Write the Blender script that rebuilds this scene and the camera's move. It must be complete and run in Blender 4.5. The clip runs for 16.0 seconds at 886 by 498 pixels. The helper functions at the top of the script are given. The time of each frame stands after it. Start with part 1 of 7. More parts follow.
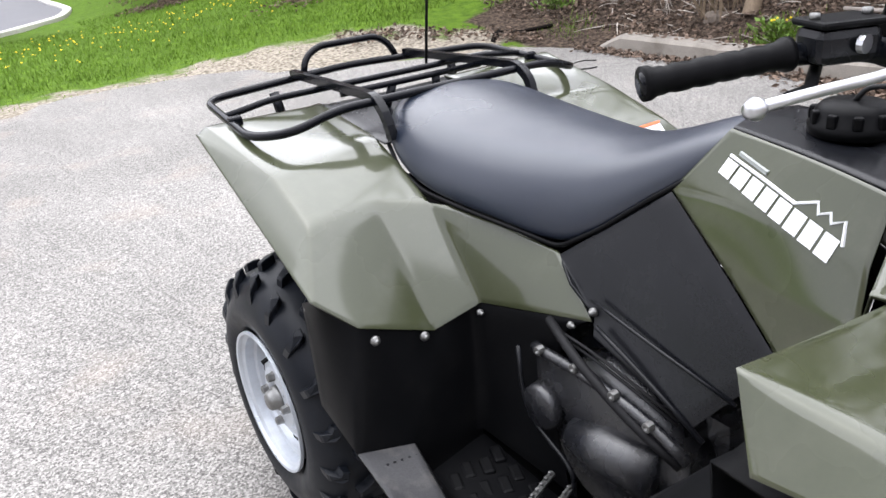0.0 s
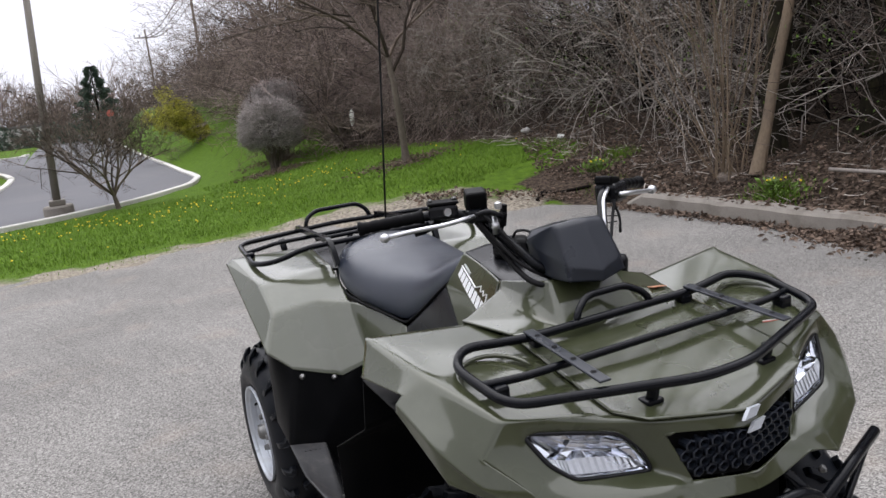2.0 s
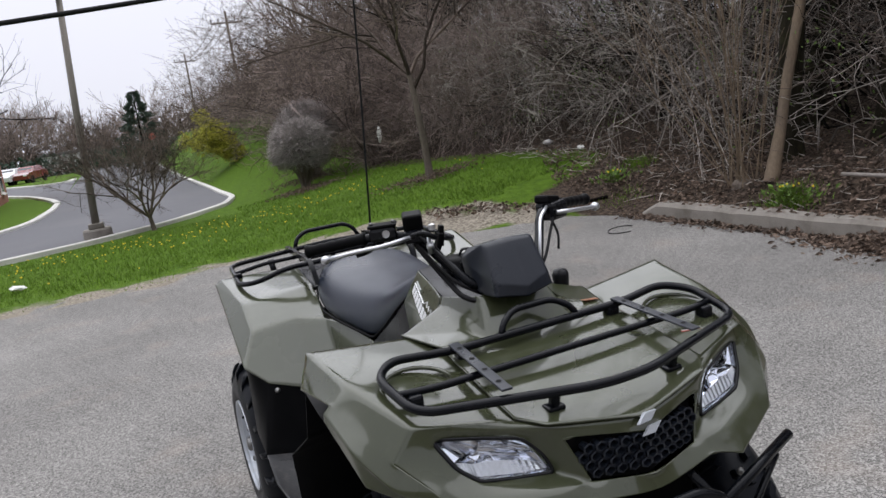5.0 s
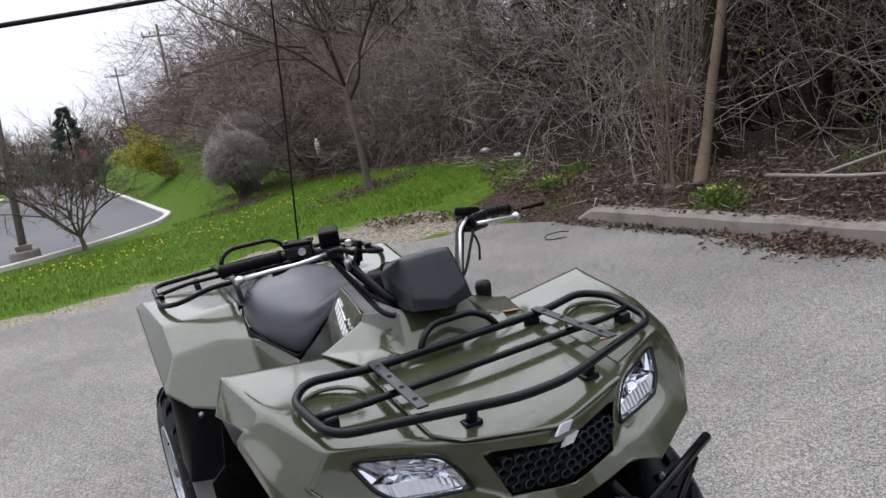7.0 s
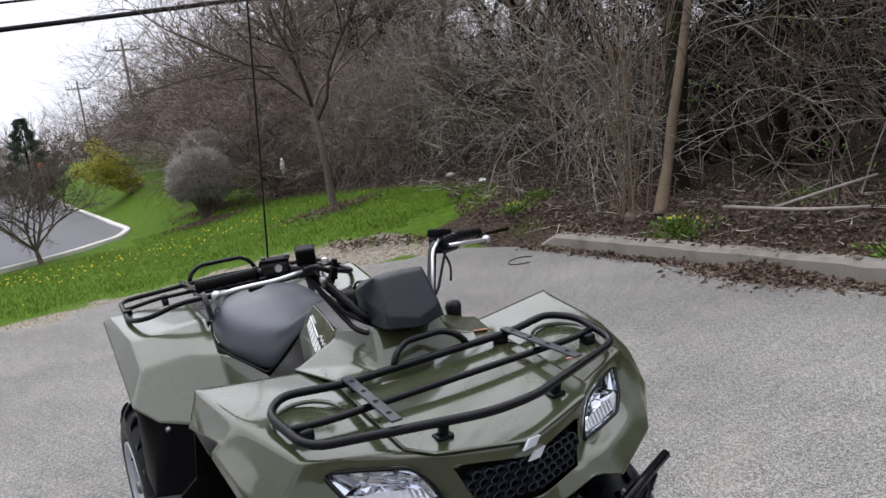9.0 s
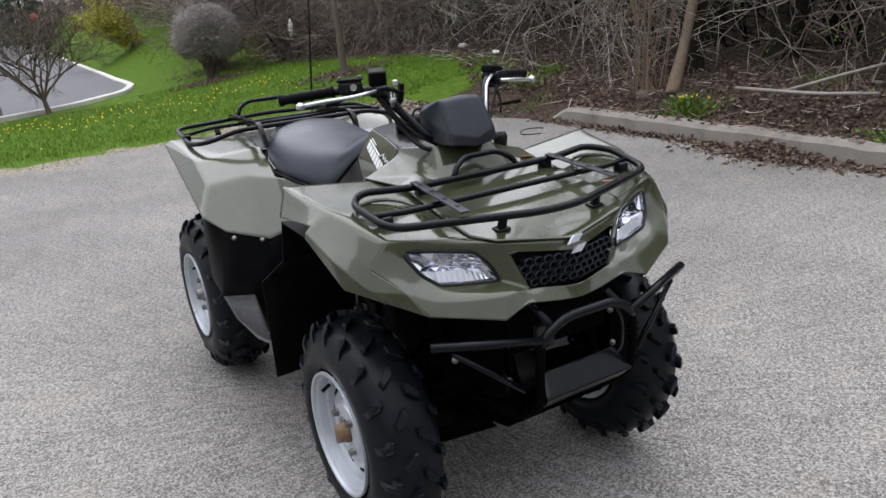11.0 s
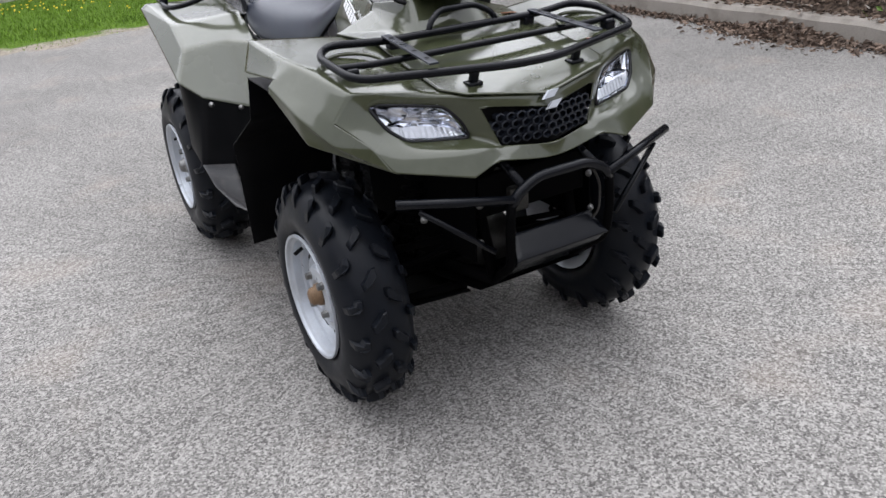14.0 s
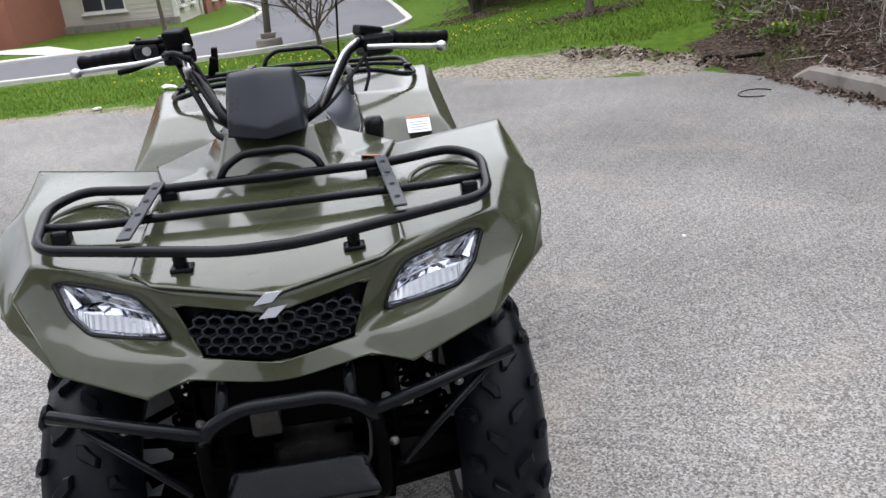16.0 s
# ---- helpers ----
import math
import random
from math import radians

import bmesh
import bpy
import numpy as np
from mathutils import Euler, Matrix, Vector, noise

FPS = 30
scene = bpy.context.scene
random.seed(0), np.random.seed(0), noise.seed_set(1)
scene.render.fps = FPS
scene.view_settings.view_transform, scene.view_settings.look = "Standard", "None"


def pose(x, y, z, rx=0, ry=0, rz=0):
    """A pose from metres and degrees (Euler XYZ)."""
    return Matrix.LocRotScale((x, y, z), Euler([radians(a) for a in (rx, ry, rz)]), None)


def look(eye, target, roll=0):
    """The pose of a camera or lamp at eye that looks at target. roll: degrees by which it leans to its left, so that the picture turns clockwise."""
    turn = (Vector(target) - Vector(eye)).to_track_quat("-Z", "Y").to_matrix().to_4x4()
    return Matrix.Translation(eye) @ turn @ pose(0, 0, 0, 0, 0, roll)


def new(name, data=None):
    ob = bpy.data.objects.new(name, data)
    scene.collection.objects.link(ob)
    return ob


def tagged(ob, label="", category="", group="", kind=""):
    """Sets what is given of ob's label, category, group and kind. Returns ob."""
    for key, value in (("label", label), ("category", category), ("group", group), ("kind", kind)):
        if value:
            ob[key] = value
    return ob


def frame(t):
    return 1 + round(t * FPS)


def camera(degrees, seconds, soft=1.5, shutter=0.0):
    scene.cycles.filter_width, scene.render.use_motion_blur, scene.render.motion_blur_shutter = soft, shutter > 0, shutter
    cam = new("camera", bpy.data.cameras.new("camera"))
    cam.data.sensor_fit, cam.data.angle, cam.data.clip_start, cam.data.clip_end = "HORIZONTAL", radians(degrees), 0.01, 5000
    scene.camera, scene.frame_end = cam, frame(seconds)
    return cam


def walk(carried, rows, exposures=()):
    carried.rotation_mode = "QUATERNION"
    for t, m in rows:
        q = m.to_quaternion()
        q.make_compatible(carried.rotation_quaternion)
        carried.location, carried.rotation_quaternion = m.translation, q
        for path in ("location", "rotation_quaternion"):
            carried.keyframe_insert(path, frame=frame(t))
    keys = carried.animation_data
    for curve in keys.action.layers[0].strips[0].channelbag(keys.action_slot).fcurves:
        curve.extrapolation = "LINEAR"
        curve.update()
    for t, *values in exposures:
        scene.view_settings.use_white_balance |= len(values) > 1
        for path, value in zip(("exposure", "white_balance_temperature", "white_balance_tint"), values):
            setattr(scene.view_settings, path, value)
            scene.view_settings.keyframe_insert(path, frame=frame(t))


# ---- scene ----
cam = camera(60.1, 16.0)
EXPOSURE = [(0, 1.08, 6550, 10.5), (0.5, 1.0, 6600, 11), (1.0, 0.64, 6620, 11.2), (1.5, 0.30, 6620, 11.2), (2.0, 0.16, 6620, 11.2), (2.5, -0.06, 6600, 11), (4.0, -0.2, 6570, 10.6), (6.3, 0.04, 6500, 10), (8.2, 0.09, 6500, 10),
            (10.3, 0.12, 6500, 10), (11, 0.2, 6500, 10), (12.5, 0.26, 6500, 10), (14.5, 0.38, 6500, 10), (16, 0.38, 6480, 9.8)]
PATH = [
    (0, (-0.934, -0.699, 1.265), (0.059, 0.831, 0.444), -4.9),
    (0.5, (-0.98, -0.998, 1.312), (-0.046, 0.634, 0.632), -5.7),
    (1, (-0.902, -1.312, 1.317), (-0.062, 0.396, 0.704), -4.8),
    (1.5, (-0.903, -1.551, 1.346), (-0.101, 0.207, 0.83), -6.7),
    (2, (-0.956, -1.785, 1.389), (-0.1, -0.027, 0.97), -6.6),
    (2.5, (-0.931, -1.915, 1.417), (-0.212, -0.079, 1.081), -7.5),
    (3, (-0.85, -1.983, 1.415), (-0.202, -0.119, 1.09), -6.7),
    (3.5, (-0.831, -1.98, 1.417), (-0.154, -0.129, 1.074), -7.5),
    (4, (-0.822, -1.983, 1.414), (-0.11, -0.145, 1.073), -7.9),
    (6.3, (-0.747, -1.988, 1.383), (0.115, -0.234, 0.957), -9.6),
    (6.5, (-0.738, -1.99, 1.387), (0.142, -0.243, 0.971), -9.7),
    (7, (-0.731, -1.992, 1.396), (0.17, -0.246, 1.023), -9.6),
    (7.5, (-0.722, -1.991, 1.399), (0.195, -0.251, 1.04), -10.3),
    (8, (-0.721, -1.99, 1.399), (0.21, -0.257, 1.042), -10.4),
    (8.2, (-0.718, -1.99, 1.404), (0.234, -0.263, 1.071), -9.6),
    (10.3, (-1.005, -2.157, 1.386), (-0.006, -0.482, 0.943), -6.1),
    (10.5, (-1.033, -2.171, 1.372), (-0.055, -0.498, 0.876), -5.9),
    (11, (-1.061, -2.183, 1.331), (-0.117, -0.536, 0.702), -4.6),
    (11.5, (-1.079, -2.202, 1.285), (-0.178, -0.584, 0.529), -3.4),
    (12, (-1.095, -2.206, 1.246), (-0.234, -0.627, 0.371), -2.2),
    (12.5, (-1.106, -2.208, 1.219), (-0.265, -0.665, 0.264), -1.5),
    (13, (-1.115, -2.199, 1.212), (-0.255, -0.675, 0.243), -1.7),
    (13.5, (-1.102, -2.188, 1.224), (-0.225, -0.658, 0.28), -1.7),
    (14, (-0.977, -2.211, 1.229), (-0.128, -0.627, 0.351), -4.7),
    (14.5, (-0.732, -2.283, 1.254), (-0.071, -0.586, 0.427), -4.5),
    (15, (-0.502, -2.212, 1.24), (-0.04, -0.428, 0.464), -6.3),
    (15.5, (-0.201, -2.088, 1.264), (0.363, -0.342, 0.468), -4.4),
    (16, (0.142, -2.009, 1.253), (0.359, -0.154, 0.538), -5.2),
]
walk(cam, [(t, look(eye, target, roll)) for t, eye, target, roll in PATH], EXPOSURE)

# ==== light ====
world = bpy.data.worlds.new("overcast_sky")
scene.world = world
world.use_nodes = True
wn, wl = world.node_tree.nodes, world.node_tree.links
wn.clear()
w_out = wn.new("ShaderNodeOutputWorld")
w_bg = wn.new("ShaderNodeBackground")
w_sky = wn.new("ShaderNodeTexSky")
w_sky.sky_type, w_sky.sun_disc = "NISHITA", False
w_sky.sun_elevation, w_sky.sun_rotation = radians(74), radians(15)
w_sky.air_density, w_sky.dust_density, w_sky.ozone_density = 1.0, 6.0, 1.0
w_hsv = wn.new("ShaderNodeHueSaturation")
w_hsv.inputs["Saturation"].default_value = 0.10
w_mix = wn.new("ShaderNodeMix")
w_mix.data_type = "RGBA"
w_mix.inputs[0].default_value = 0.72
w_mix.inputs[7].default_value = (9.8, 10.0, 11.3, 1)
wl.new(w_sky.outputs[0], w_hsv.inputs["Color"])
wl.new(w_hsv.outputs[0], w_mix.inputs[6])
wl.new(w_mix.outputs[2], w_bg.inputs["Color"])
w_bg.inputs["Strength"].default_value = 0.122
wl.new(w_bg.outputs[0], w_out.inputs[0])

sun_data = bpy.data.lights.new("sun", "SUN")
sun_data.energy, sun_data.angle, sun_data.color = 2.6, radians(95), (0.965, 0.985, 1.03)
sun = new("sun", sun_data)
sun.matrix_world = look((0.8, 3.0, 11), (0, 0, 0))


# ==== materials ====
def rgb(r, g, b):
    return (r, g, b, 1.0)


def material(name, base, rough=0.6, metal=0.0, spread=0.25, scale=8.0, fine=90.0, bump=0.15, dirt=None, dirt_amount=0.0, dirt_scale=3.0, coat=0.0, random_tint=0.0, stretch=(1, 1, 1), depth=0.004, island=False, spec=0.5):
    """Two scales of colour variation, a stain layer and a fine relief."""
    m = bpy.data.materials.new(name)
    m.use_nodes = True
    n, l = m.node_tree.nodes, m.node_tree.links
    b = n["Principled BSDF"]
    b.inputs["Metallic"].default_value = metal
    b.inputs["Coat Weight"].default_value = coat
    b.inputs["Coat Roughness"].default_value = 0.09
    b.inputs["Coat IOR"].default_value = 1.53
    b.inputs["Specular IOR Level"].default_value = spec
    co = n.new("ShaderNodeTexCoord")
    mp = n.new("ShaderNodeMapping")
    mp.inputs["Scale"].default_value = stretch
    l.new(co.outputs["Object"], mp.inputs["Vector"])
    big = n.new("ShaderNodeTexNoise")
    big.inputs["Scale"].default_value, big.inputs["Detail"].default_value = scale, 4.0
    small = n.new("ShaderNodeTexNoise")
    small.inputs["Scale"].default_value, small.inputs["Detail"].default_value = fine, 3.0
    l.new(mp.outputs[0], big.inputs["Vector"])
    l.new(mp.outputs[0], small.inputs["Vector"])
    both = n.new("ShaderNodeMath")
    both.operation = "ADD"
    l.new(big.outputs[0], both.inputs[0])
    l.new(small.outputs[0], both.inputs[1])
    ramp = n.new("ShaderNodeMapRange")
    ramp.inputs[1].default_value, ramp.inputs[2].default_value = 0.6, 1.4
    ramp.inputs[3].default_value, ramp.inputs[4].default_value = 1.0 - spread, 1.0 + spread
    l.new(both.outputs[0], ramp.inputs[0])
    value = ramp.outputs[0]
    if random_tint:
        if island:
            info = n.new("ShaderNodeNewGeometry")
            rnd = info.outputs["Random Per Island"]
        else:
            info = n.new("ShaderNodeObjectInfo")
            rnd = info.outputs["Random"]
        rr = n.new("ShaderNodeMapRange")
        rr.inputs[3].default_value, rr.inputs[4].default_value = 1.0 - random_tint, 1.0 + random_tint
        l.new(rnd, rr.inputs[0])
        mul = n.new("ShaderNodeMath")
        mul.operation = "MULTIPLY"
        l.new(value, mul.inputs[0])
        l.new(rr.outputs[0], mul.inputs[1])
        value = mul.outputs[0]
    tint = n.new("ShaderNodeVectorMath")
    tint.operation = "SCALE"
    tint.inputs[0].default_value = base
    l.new(value, tint.inputs["Scale"])
    colour = tint.outputs[0]
    if dirt:
        dn = n.new("ShaderNodeTexNoise")
        dn.inputs["Scale"].default_value, dn.inputs["Detail"].default_value, dn.inputs["Roughness"].default_value = dirt_scale, 6.0, 0.65
        l.new(co.outputs["Object"], dn.inputs["Vector"])
        dr = n.new("ShaderNodeMapRange")
        dr.inputs[1].default_value, dr.inputs[2].default_value = 0.5, 0.72
        dr.inputs[4].default_value = dirt_amount
        l.new(dn.outputs[0], dr.inputs[0])
        dm = n.new("ShaderNodeMix")
        dm.data_type = "RGBA"
        dm.inputs[7].default_value = rgb(*dirt)
        l.new(dr.outputs[0], dm.inputs[0])
        l.new(colour, dm.inputs[6])
        colour = dm.outputs[2]
    l.new(colour, b.inputs["Base Color"])
    rough_r = n.new("ShaderNodeMapRange")
    rough_r.inputs[1].default_value, rough_r.inputs[2].default_value = 0.3, 0.7
    rough_r.inputs[3].default_value, rough_r.inputs[4].default_value = max(0.02, rough - 0.08), min(1.0, rough + 0.08)
    l.new(big.outputs[0], rough_r.inputs[0])
    l.new(rough_r.outputs[0], b.inputs["Roughness"])
    if bump:
        bp = n.new("ShaderNodeBump")
        bp.inputs["Strength"].default_value, bp.inputs["Distance"].default_value = bump, depth
        l.new(small.outputs[0], bp.inputs["Height"])
        l.new(bp.outputs[0], b.inputs["Normal"])
    return m


GREEN = material("olive_green_body_plastic", (0.0375, 0.0430, 0.0212), rough=0.30, spread=0.06, scale=5, fine=260, bump=0.02, dirt=(0.2, 0.19, 0.15), dirt_amount=0.07, dirt_scale=11, coat=1.0, spec=0.12)
BLACK = material("black_textured_plastic", (0.0032, 0.0033, 0.0038), rough=0.42, spread=0.2, scale=9, fine=500, bump=0.12, depth=0.001, dirt=(0.10, 0.095, 0.085), dirt_amount=0.02, dirt_scale=14, spec=0.07)
BLACK_SHINE = material("satin_black_plastic", (0.006, 0.0064, 0.008), rough=0.27, spread=0.15, scale=7, fine=400, bump=0.04, depth=0.001, dirt=(0.10, 0.10, 0.10), dirt_amount=0.03, dirt_scale=20, spec=0.22)
RACK = material("black_powder_coat_steel", (0.0035, 0.0042, 0.006), rough=0.2, spread=0.2, scale=12, fine=500, bump=0.06, depth=0.001, dirt=(0.12, 0.11, 0.10), dirt_amount=0.015, dirt_scale=25, spec=0.18)
VINYL = material("black_seat_vinyl", (0.011, 0.016, 0.029), rough=0.34, spread=0.15, scale=5, fine=700, bump=0.22, depth=0.0012, dirt=(0.11, 0.11, 0.115), dirt_amount=0.05, dirt_scale=7, spec=0.65)
# Matt black paint, darkened further to hold the shade under the body.
FRAME = material("shaded_matt_black_paint", (0.0018, 0.0018, 0.002), rough=0.6, spread=0.2, scale=12, fine=400, bump=0.05, depth=0.001, spec=0.02)
SCUFF = material("scuffed_black_plastic", (0.035, 0.035, 0.037), rough=0.5, spread=0.3, scale=12, fine=300, bump=0.15, depth=0.001, dirt=(0.14, 0.13, 0.12), dirt_amount=0.35, dirt_scale=22, spec=0.3)
RUBBER = material("worn_tyre_rubber", (0.0060, 0.0074, 0.0105), rough=0.36, spread=0.3, scale=14, fine=300, bump=0.2, depth=0.001, dirt=(0.10, 0.09, 0.08), dirt_amount=0.04, dirt_scale=16, spec=0.15)
RIM = material("silver_painted_steel", (0.46, 0.49, 0.53), rough=0.34, metal=0.35, spread=0.06, scale=12, fine=200, bump=0.02, dirt=(0.25, 0.22, 0.19), dirt_amount=0.25, dirt_scale=18)
CHROME = material("polished_aluminium", (0.58, 0.59, 0.61), rough=0.36, metal=1.0, spread=0.06, scale=20, fine=300, bump=0.02)
STEEL = material("dull_zinc_steel", (0.20, 0.20, 0.195), rough=0.45, metal=0.85, spread=0.25, scale=40, fine=400, bump=0.1)
RUST = material("rusty_brass_hub", (0.19, 0.12, 0.068), rough=0.6, metal=0.4, spread=0.4, scale=45, fine=300, bump=0.3)
ENGINE = material("black_engine_casting", (0.012, 0.0125, 0.015), rough=0.26, metal=0.0, spread=0.3, scale=30, fine=400, bump=0.25, dirt=(0.17, 0.15, 0.12), dirt_amount=0.06, dirt_scale=20, spec=0.7)
ALLOY = material("oily_cast_alloy", (0.05, 0.048, 0.044), rough=0.5, metal=0.6, spread=0.4, scale=40, fine=300, bump=0.3)
WHITE = material("white_decal_vinyl", (0.78, 0.79, 0.80), rough=0.4, spread=0.04, scale=20, fine=200, bump=0.0)
GREY_DECAL = material("grey_decal_vinyl", (0.30, 0.32, 0.31), rough=0.4, spread=0.04, scale=20, fine=200, bump=0.0)
ORANGE = material("orange_label_print", (0.65, 0.16, 0.05), rough=0.5, spread=0.05, scale=20, fine=200, bump=0.0)
RED = material("faded_red_label", (0.45, 0.10, 0.07), rough=0.5, spread=0.1, scale=20, fine=200, bump=0.0)
FADED = material("faded_orange_label", (0.42, 0.20, 0.12), rough=0.5, spread=0.15, scale=30, fine=200, bump=0.0)
YELLOWED = material("yellowed_plastic_fob", (0.62, 0.58, 0.40), rough=0.45, spread=0.1, scale=60, fine=300, bump=0.05)
POD_BLACK = material("moulded_black_plastic", (0.013, 0.016, 0.023), rough=0.30, spread=0.15, scale=7, fine=400, bump=0.05, depth=0.001, dirt=(0.10, 0.10, 0.10), dirt_amount=0.03, dirt_scale=20, spec=0.4)
FLUTED = material("fluted_grey_reflector", (0.48, 0.49, 0.51), rough=0.32, metal=0.8, spread=0.1, scale=30, fine=200, bump=0.0)
LENS_REFLECTOR = material("headlamp_reflector", (0.80, 0.82, 0.87), rough=0.12, metal=1.0, spread=0.03, scale=30, fine=200, bump=0.0)

BARK = material("grey_brown_bark", (0.13, 0.105, 0.085), rough=0.9, spread=0.4, scale=6, fine=60, bump=0.8, depth=0.02, stretch=(1, 1, 0.25))
BARK_DARK = material("dark_mossy_bark", (0.030, 0.026, 0.018), rough=0.92, spread=0.4, scale=6, fine=60, bump=0.8, depth=0.02, stretch=(1, 1, 0.25), dirt=(0.06, 0.065, 0.02), dirt_amount=0.5, dirt_scale=3, spec=0.1)
BARK_TAN = material("tan_smooth_bark", (0.20, 0.150, 0.102), rough=0.85, spread=0.3, scale=7, fine=70, bump=0.5, depth=0.01, stretch=(1, 1, 0.3), dirt=(0.13, 0.10, 0.08), dirt_amount=0.7, dirt_scale=4)
TWIG = material("bare_twigs", (0.122, 0.096, 0.080), rough=0.9, spread=0.45, scale=1.2, fine=20, bump=0.0, random_tint=0.75, island=True, spec=0.1)
TWIG_GREY = material("grey_bare_twigs", (0.27, 0.242, 0.22), rough=0.9, spread=0.35, scale=1.5, fine=20, bump=0.0, random_tint=0.6, island=True, spec=0.1)
PALE_BRANCH = material("pale_arching_branches", (0.38, 0.345, 0.31), rough=0.85, spread=0.35, scale=2.0, fine=40, bump=0.2, random_tint=0.5, island=True, spec=0.15)
BUSH_TWIG = material("dense_grey_bush_twigs", (0.35, 0.315, 0.30), spec=0.1, rough=0.9, spread=0.3, scale=1.5, fine=20, bump=0.0, random_tint=0.4, island=True)
# Near-black wood: the shade deep in the thicket is put into this colour.
DARK_SHADED_TWIG = material("dark_and_shaded_bare_wood", (0.010, 0.0082, 0.0072), rough=0.92, spread=0.35, scale=1.2, fine=20, bump=0.3, random_tint=0.4, island=True, spec=0.05)
TWIG_RED = material("reddish_bare_twigs", (0.215, 0.170, 0.150), spec=0.1, rough=0.9, spread=0.4, scale=0.5, fine=20, bump=0.0, random_tint=0.7, island=True)
WEEPING = material("pinkish_weeping_twigs", (0.31, 0.25, 0.225), rough=0.9, spread=0.3, scale=1.0, fine=20, bump=0.0, random_tint=0.5, island=True, spec=0.1)
LEAF = material("young_green_leaves", (0.12, 0.21, 0.03), rough=0.55, spread=0.3, scale=5, fine=50, bump=0.0, random_tint=0.4, island=True)
LEAF_YELLOW = material("yellow_green_spring_leaves", (0.42, 0.40, 0.05), rough=0.55, spread=0.3, scale=3, fine=50, bump=0.0, random_tint=0.35, island=True)
NEEDLE = material("dark_spruce_needles", (0.03, 0.055, 0.035), rough=0.7, spread=0.4, scale=3, fine=40, bump=0.0, random_tint=0.4, island=True)
DEAD_LEAF = material("dry_fallen_leaves", (0.14, 0.100, 0.075), rough=0.9, spread=0.3, scale=9, fine=60, bump=0.0, random_tint=0.6, island=True)
GRASS = material("lawn_grass_blades", (0.115, 0.200, 0.022), spec=0.15, rough=0.6, spread=0.35, scale=1.4, fine=20, bump=0.0, random_tint=0.4, island=True)
DANDELION = material("dandelion_yellow", (0.75, 0.55, 0.02), rough=0.7, spread=0.1, scale=9, fine=60, bump=0.0)
CONCRETE = material("weathered_concrete", (0.25, 0.228, 0.20), rough=0.9, spread=0.2, scale=5, fine=120, bump=0.5, dirt=(0.12, 0.10, 0.08), dirt_amount=0.75, dirt_scale=3.5)
KERB_WHITE = material("pale_concrete_kerb", (0.60, 0.585, 0.55), rough=0.9, spread=0.15, scale=2, fine=80, bump=0.3, dirt=(0.3, 0.28, 0.25), dirt_amount=0.5, dirt_scale=1.2)
ROAD = material("dark_road_asphalt", (0.115, 0.115, 0.125), rough=0.9, spread=0.16, scale=0.7, fine=60, bump=0.3, dirt=(0.16, 0.155, 0.155), dirt_amount=0.5, dirt_scale=0.35)
POST = material("weathered_galvanised_post", (0.20, 0.18, 0.155), rough=0.6, metal=0.3, spread=0.2, scale=3, fine=60, bump=0.15)
SIDING = material("cream_vinyl_siding", (0.52, 0.50, 0.43), rough=0.6, spread=0.05, scale=1, fine=30, bump=0.05)
BRICK = material("red_brick", (0.30, 0.115, 0.075), rough=0.9, spread=0.2, scale=3, fine=60, bump=0.4, random_tint=0.2)
TRIM = material("white_painted_trim", (0.72, 0.71, 0.68), rough=0.5, spread=0.05, scale=2, fine=50, bump=0.05)
ROOF = material("grey_roof_shingle", (0.10, 0.095, 0.09), rough=0.9, spread=0.25, scale=2, fine=40, bump=0.4)
PANE = material("dark_window_glass", (0.03, 0.035, 0.045), rough=0.08, spread=0.1, scale=1, fine=20, bump=0.0)
CABLE = material("black_cable_sheath", (0.007, 0.007, 0.008), rough=0.6, spread=0.2, scale=3, fine=60, bump=0.1, spec=0.2)
PAINT_WHITE = material("white_car_paint", (0.62, 0.63, 0.64), rough=0.25, spread=0.04, scale=2, fine=50, bump=0.0, coat=0.6)
PAINT_RED = material("dark_red_car_paint", (0.16, 0.02, 0.025), rough=0.25, spread=0.06, scale=2, fine=50, bump=0.0, coat=0.6)


def glass(name, tint=(0.95, 0.97, 1.0), rough=0.02):
    m = bpy.data.materials.new(name)
    m.use_nodes = True
    b = m.node_tree.nodes["Principled BSDF"]
    b.inputs["Base Color"].default_value = rgb(*tint)
    b.inputs["Transmission Weight"].default_value = 1.0
    b.inputs["Roughness"].default_value = rough
    b.inputs["IOR"].default_value = 1.12
    return m


LENS = glass("clear_headlamp_lens")


